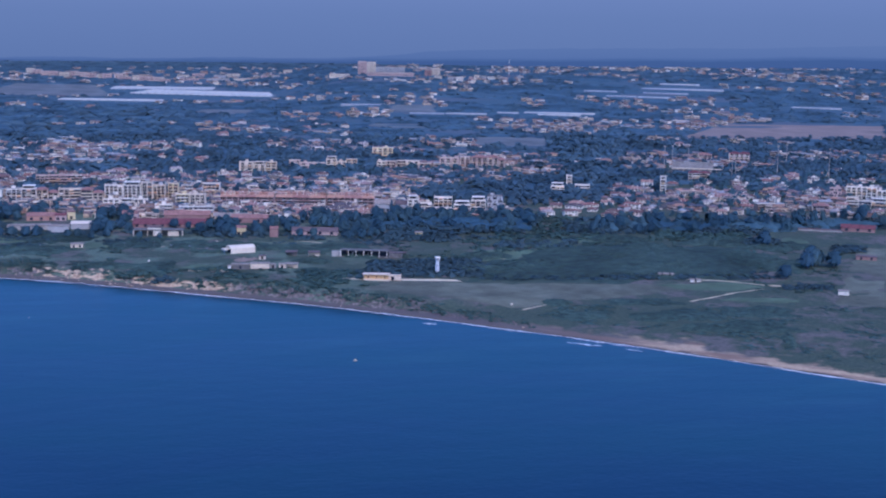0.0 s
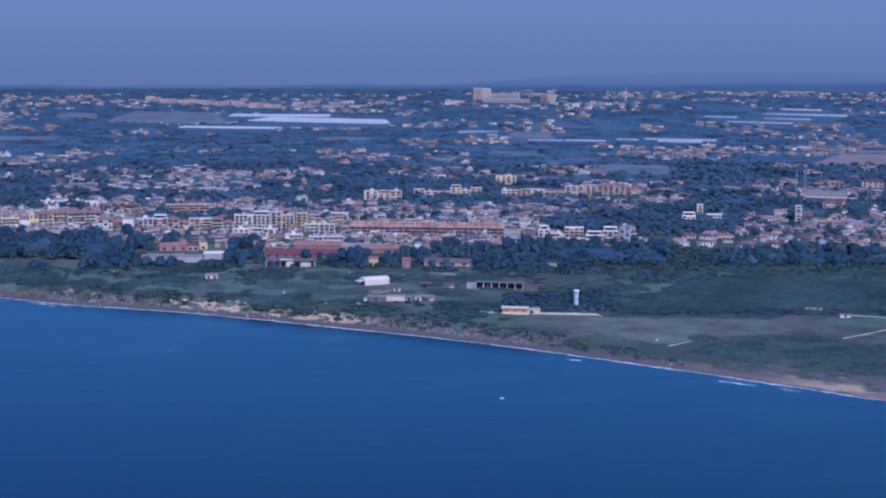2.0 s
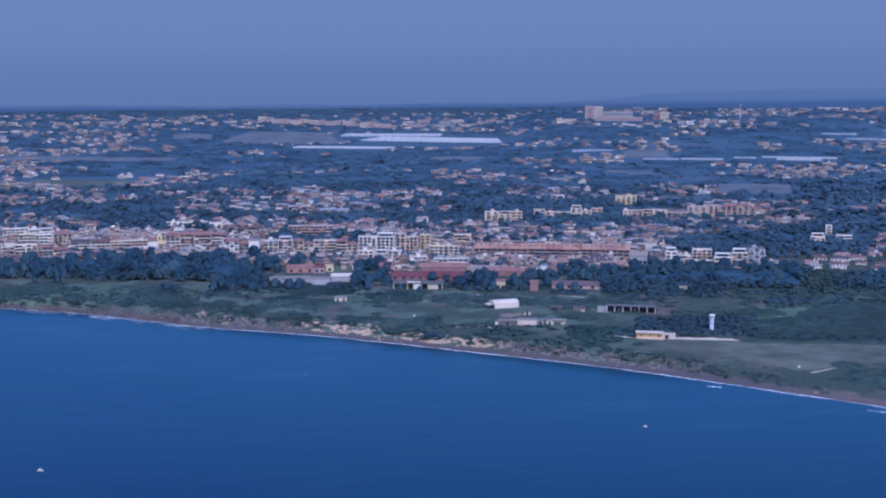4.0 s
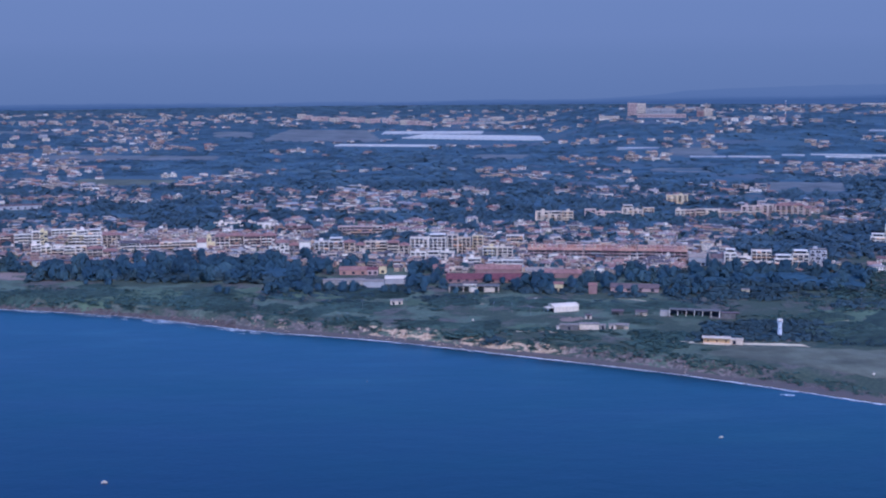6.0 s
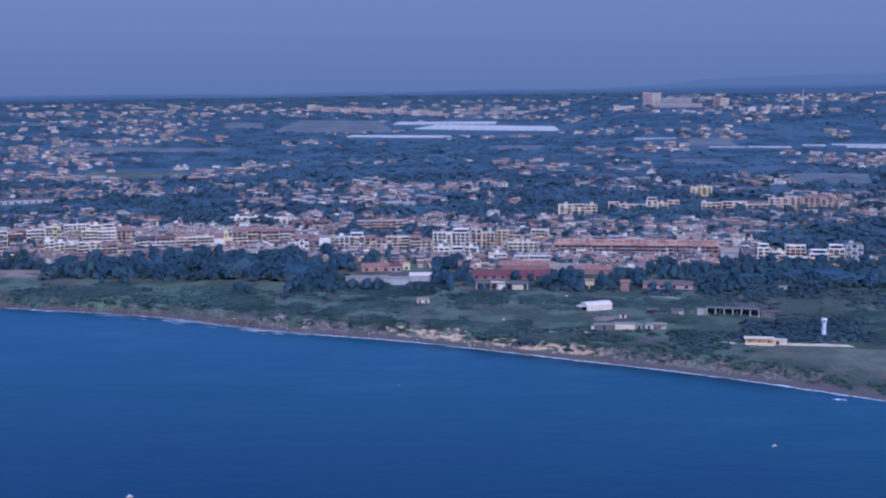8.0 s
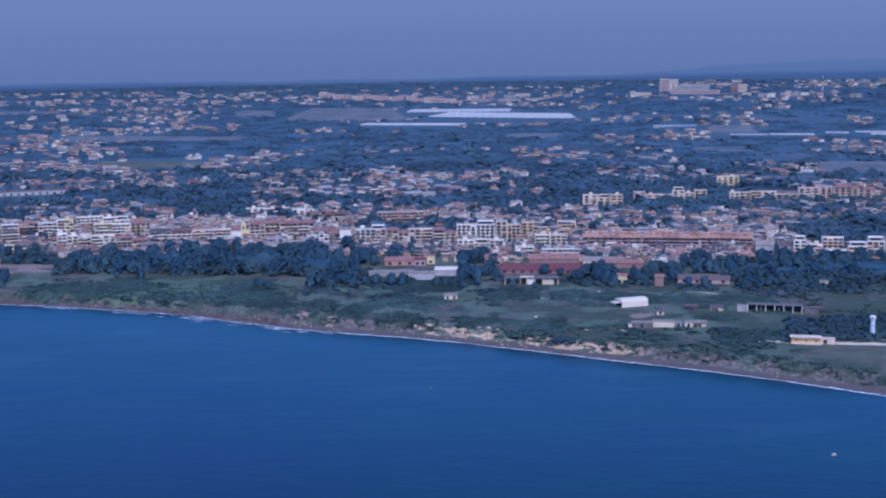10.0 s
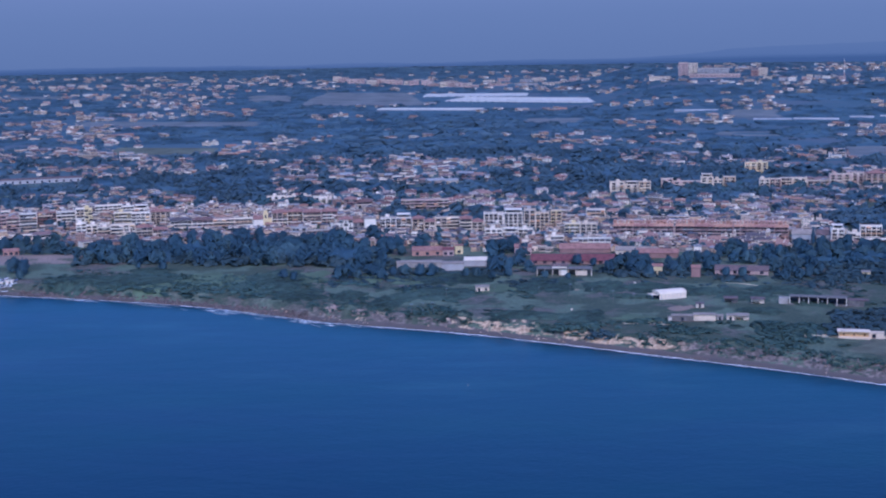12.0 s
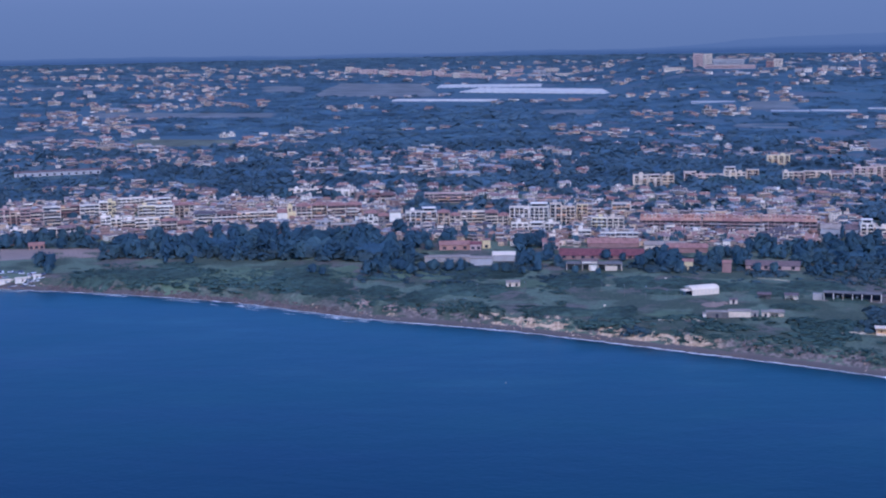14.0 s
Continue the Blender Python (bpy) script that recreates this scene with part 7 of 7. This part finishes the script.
for corners, n in (
        (((248.4, 1173.3), (345.4, 1166.6), (356.5, 1216.9), (255.6, 1223.5)), 60),
        (((419.7, 1140.6), (692.3, 1135.2), (866.9, 1478.5), (521.3, 1449.7)), 160),
        (((-454.2, 1265.8), (-214.6, 1272.9), (-221.3, 1325.5), (-479.5, 1343.3)), 60),
        (((-116.5, 1236.2), (78.6, 1197.7), (89.1, 1285.6), (-120.1, 1309.4)), 80),
        (((81.8, 1187.5), (220.6, 1176.2), (228.2, 1206.6), (85.6, 1217.7)), 41),
        (((424.6, 1154.0), (476.7, 1153.9), (550.2, 1387.0), (509.7, 1389.0)), 25),
        (((105.0, 1500.0), (440.0, 1535.0), (442.0, 1560.0), (105.0, 1530.0)), 70),
        (((250.0, 1168.0), (350.0, 1155.0), (355.0, 1190.0), (255.0, 1200.0)), 40),
        (((487.1, 1149.7), (552.8, 1138.0), (664.8, 1421.9), (576.3, 1405.6)), 38),
        (((569.4, 1180.2), (677.5, 1195.8), (847.3, 1538.7), (690.1, 1486.1)), 48),
):
    for _ in range(n):
        x, y = spot(corners)
        if open_spot(x, y, -1.5):
            s = rng.uniform(4.5, 8.5)
            garden.append((int(rng.integers(0, 3)), x, y, land(x, y) - 0.4, rng.uniform(0, 6.28), s * rng.uniform(0.9, 1.4), s * rng.uniform(0.9, 1.4), s))
for x, y, w in ((283.3, 1560.4, 21.8), (316.6, 1565, 40.7), (359.5, 1569.4, 22.9), (396.8, 1574, 30), (192.4, 1575.6, 41.3), (233.7, 1586.1, 36.6), (133.6, 1531.2, 41.8), (617.9, 1429.4, 23.4), (-204.9, 1501.9, 60)):
    for _ in range(int(w / 3.0)):
        px, py = x + rng.uniform(-0.6, 0.6) * w, y - rng.uniform(6, 34)
        s = rng.choice((4.5, 6.0, 8.0, 10.5), p=(0.3, 0.35, 0.25, 0.1)) * rng.uniform(0.9, 1.1)
        garden.append((int(rng.integers(0, 3)), px, py, land(px, py) - 0.4, rng.uniform(0, 6.28), s * rng.uniform(1.0, 1.6), s * rng.uniform(1.0, 1.6), s))
scatter("garden_trees", TREE_KINDS, garden, ["leaf"], "dark garden trees between the houses", "trees", True)

BUSHES = []
for k in range(4):
    r = np.random.default_rng(500 + k)
    blobs = [(r.uniform(-0.6, 0.6), r.uniform(-0.6, 0.6), r.uniform(0.1, 0.4), r.uniform(0.35, 0.6), r.uniform(0.3, 0.5)) for _ in range(4)]
    V, T, N = leafy(blobs, 48, 0.255, 61 + k, 0.4)
    BUSHES.append((V, T, np.zeros(len(T), int), N))


def shrubs(name, corners, n, low, high, mat, label, flat=0.7):
    out = []
    for _ in range(n if flat > 0.9 else int(1.5 * n)):
        x, y = spot(corners)
        if (y - shore(x)) * 0.86 < 9 or not open_spot(x, y, -3):
            continue
        if flat < 0.9 and noise.noise(Vector((x / 46, y / 30, 6))) + 0.35 * noise.noise(Vector((x / 14, y / 10, 2))) < 0.0 and rng.random() < 0.95:
            continue
        s = rng.uniform(low, high) * (1 if flat > 0.9 else 0.85)
        turn = rng.uniform(0, 6.28) if flat > 0.9 else rng.normal(-0.35, 0.3)
        out.append((int(rng.integers(4)), x, y, land(x, y) + bumps(x, y) - 0.15, turn, s * rng.uniform(0.9, 2.2), s * rng.uniform(0.8, 1.4), s * flat))
    scatter(name, BUSHES, out, [mat], label, "shrubs", True)


shrubs("thicket", ((8.1, 1108.0), (70.9, 1098.5), (74.0, 1123.7), (9.4, 1129.4)), 60, 1.6, 4.2, "thicket", "bushes before the market hall", 0.95)
shrubs("thicket", ((-93.7, 1115.5), (-10.9, 1101.0), (-9.9, 1122.3), (-94.2, 1128.7)), 50, 1.6, 3.8, "thicket", "bushes before the works halls", 0.95)
shrubs("thicket", ((215.9, 1052.9), (267.5, 1042.5), (283.8, 1096.9), (227.9, 1102.0)), 110, 3.0, 6.0, "thicket", "dark thicket in front of the wood", 0.95)
shrubs("thicket", ((69.8, 1080.1), (124.8, 1081.5), (131.4, 1124.8), (76.5, 1130.1)), 60, 3.0, 6.0, "thicket", "dark trees and bushes beside low houses", 0.95)
shrubs("thicket", ((140.2, 1063.5), (165.8, 1061.0), (170.6, 1085.6), (144.3, 1088.1)), 24, 2.5, 5.0, "thicket", "dark bushes beside a low building", 0.95)
shrubs("undergrowth", ((-426.0, 1179.8), (-288.2, 1163.1), (-303.8, 1237.6), (-443.2, 1232.2)), 170, 3.0, 6.5, "thicket", "thick undergrowth of the coastal grove", 1.0)
shrubs("undergrowth", ((-288.2, 1163.1), (-92.3, 1137.6), (-118.3, 1226.0), (-303.8, 1237.6)), 320, 3.5, 8.5, "thicket", "thick undergrowth of the coastal grove", 1.0)
shrubs("undergrowth", ((181.9, 1105.9), (341.6, 1073.8), (375.4, 1182.4), (220.1, 1192.5)), 300, 2.5, 6.5, "thicket", "thick undergrowth of the wood by the town", 1.0)
shrubs("undergrowth", ((370.9, 1073.3), (526.7, 1049.1), (559.5, 1130.6), (389.1, 1142.8)), 230, 2.5, 6.5, "thicket", "thick undergrowth below the houses", 1.0)
shrubs("undergrowth", ((531.5, 1060.9), (662.3, 1076.2), (692.3, 1135.2), (562.2, 1137.4)), 160, 2.0, 5.0, "thicket", "thick undergrowth below the houses", 1.0)
shrubs("undergrowth", ((307.1, 1047.0), (390.7, 1039.1), (425.6, 1161.0), (344.3, 1173.7)), 150, 2.0, 5.0, "scrub", "hedges below the houses", 0.9)
shrubs("scrub", ((-354.5, 1086.7), (-157.6, 1006.0), (-131.7, 1063.5), (-328.9, 1149.4)), 330, 2.0, 5.5, "scrub", "low green scrub on the slope above the shore", 0.45)
shrubs("scrub", ((-141.8, 996.5), (2.9, 940.1), (10.6, 1054.7), (-133.2, 1083.9)), 330, 1.8, 5.0, "scrub", "patchy green scrub on the bluff", 0.45)
shrubs("scrub", ((5.5, 928.4), (174.3, 853.6), (194.0, 921.6), (83.5, 945.2)), 600, 1.8, 4.4, "scrub", "dense dark scrub above the beach")
shrubs("thicket", ((175.0, 900.3), (262.8, 901.1), (280.9, 964.8), (197.3, 959.7)), 330, 2.4, 5.0, "thicket", "tall dark thicket behind the tower", 0.95)
shrubs("scrub", ((259.1, 897.4), (456.4, 874.4), (540.8, 1019.5), (312.3, 1047.8)), 420, 1.0, 2.6, "scrub", "small bushes on the dark brush", 0.9)
shrubs("scrub", ((259.1, 897.4), (456.4, 874.4), (510.8, 1009.5), (312.3, 1027.8)), 130, 2.5, 5.0, "scrub", "round dark bushes in the reed bed", 0.7)
shrubs("scrub", ((271.1, 773.9), (407.5, 691.8), (480.5, 771.1), (300.9, 804.8)), 420, 1.2, 3.4, "scrub", "low dark scrub behind the beach", 0.3)
shrubs("scrub", ((370.2, 685.0), (438.0, 634.6), (505.2, 767.2), (443.6, 793.6)), 300, 1.2, 3.2, "scrub", "low scrub and grass tufts behind the beach", 0.3)
shrubs("thicket", ((-162.8, 1055.5), (10.0, 1045.0), (88.8, 1109.6), (-110.5, 1116.6)), 380, 1.6, 4.0, "thicket", "dark bushes round the works halls")
shrubs("thicket", ((62.3, 1057.7), (215.5, 1028.9), (338.5, 1064.0), (79.3, 1114.7)), 360, 1.2, 3.6, "thicket", "bushes on the meadow before the wood")
shrubs("scrub", ((210.9, 987.3), (304.0, 953.3), (338.5, 1064.0), (219.9, 1050.7)), 260, 1.4, 3.4, "scrub", "bushes and hedges in the rough meadow")
shrubs("scrub", ((-340.0, 1090.0), (-140.0, 1025.0), (-135.0, 1100.0), (-330.0, 1140.0)), 420, 0.9, 2.4, "scrub", "small bushes on the green slope", 0.9)
shrubs("scrub", ((435.1, 821.2), (491.9, 812.1), (581.0, 981.6), (502.2, 988.1)), 160, 1.0, 3.0, "scrub", "bushes in the rough meadow")

shrubs("thicket", ((502.7, 999.0), (530.7, 996.8), (539.9, 1018.6), (511.4, 1020.9)), 40, 3.0, 5.0, "thicket", "square dark clump of bushes on the meadow", 1.0)
shrubs("thicket", ((561.1, 961.9), (584.8, 959.9), (597.6, 985.7), (573.2, 987.7)), 40, 3.0, 5.0, "thicket", "dark clump of bushes beside the track", 0.95)
shrubs("thicket", ((461.4, 827.8), (492.0, 822.9), (498.4, 836.8), (467.3, 841.7)), 40, 1.8, 3.2, "thicket", "low dark hedge by the track", 0.95)
shrubs("thicket", ((299.2, 1009.6), (361.2, 1000.9), (369.7, 1032.3), (305.4, 1039.2)), 60, 2.0, 4.5, "thicket", "dark hedge across the rough meadow", 0.95)
shrubs("thicket", ((430.3, 1027.4), (515.2, 1020.6), (548.9, 1104.3), (457.4, 1111.1)), 260, 2.0, 4.5, "scrub", "broad dark green thicket below the houses", 0.95)
shrubs("scrub", ((242.2, 893.4), (473.3, 863.9), (483.2, 887.2), (246.8, 919.2)), 260, 1.5, 3.0, "thicket", "dark ragged edge of the reed bed", 0.95)
shrubs("scrub", ((-313.8, 1072.8), (-229.5, 1048.7), (-244.2, 1117.8), (-327.7, 1122.2)), 200, 1.8, 4.0, "scrub", "dark green bushes on the slope", 0.8)
shrubs("scrub", ((-191.4, 1052.3), (-152.3, 1050.3), (-161.3, 1113.5), (-202.7, 1115.7)), 120, 1.8, 4.5, "scrub", "dark green bushes on the slope", 0.8)
shrubs("thicket", ((36.2, 910.6), (49.1, 904.8), (49.6, 915.7), (36.5, 916.7)), 30, 1.6, 3.0, "thicket", "bushes hanging over the pale bluff", 0.95)

overhang = []
for i in range(900):
    x = rng.uniform(-150, 268)
    if noise.noise(Vector((x / 11, 0, 17))) < (-0.05 if x < 95 else -0.25):
        continue
    s = rng.uniform(10, 22) if x < 95 else rng.uniform(9, 30)
    y = shore(x) + s / 0.86
    k = rng.uniform(1.0, 2.6)
    overhang.append((i % 4, x, y, land(x, y) + bumps(x, y) - 0.2, rng.uniform(0, 6.28), k * rng.uniform(0.8, 1.5), k, k * rng.uniform(0.5, 0.9)))
scatter("scrub", BUSHES, overhang, ["scrub"], "bushes hanging over the broken bluff", "shrubs", True)

ROCKS = []
for k in range(4):
    V, T, _ = clump([(0, 0, 0.1, 0.8, 0.55)], ICO1, 0.7, 81 + k)
    ROCKS.append((V, T, np.zeros(len(T), int)))
rocks = []
for i in range(420):
    x = rng.uniform(-420, 300)
    if not (-62 < x < 30 or -135 < x < -100) and (noise.noise(Vector((x / 30, 0, 3))) < 0.15 or rng.random() < 0.7):
        continue
    s = rng.uniform(4, 9)
    y = shore(x) + s / 0.86
    k = rng.uniform(0.3, 1.0)
    rocks.append((i % 4, x, y, land(x, y) + bumps(x, y) - 0.1, rng.uniform(0, 6.28), k * rng.uniform(0.8, 1.6), k, k * rng.uniform(0.6, 1.0)))
dark = []
for i in range(2400):
    x = rng.uniform(-420, -120) if i % 4 else rng.uniform(95, 262)
    if noise.noise(Vector((x / 24, 0, 13))) < -0.1 and rng.random() < 0.8:
        continue
    y = shore(x) + (rng.uniform(0.5, 9) if x < 0 else rng.uniform(9, 19)) / 0.86
    k = rng.uniform(0.4, 1.3) if x < 0 else rng.uniform(0.4, 0.9)
    dark.append((i % 4, x, y, land(x, y) + bumps(x, y) - 0.1, rng.uniform(0, 6.28), k * rng.uniform(0.9, 2.0), k, k * rng.uniform(0.6, 1.0)))
scatter("shore_rocks", ROCKS, dark, ["dark_rock"], "dark wet brown rocks along the water", "rocks", True)
scatter("shore_rocks", ROCKS, rocks, ["rock"], "pale tuff boulders at the foot of the bluff", "rocks", True)
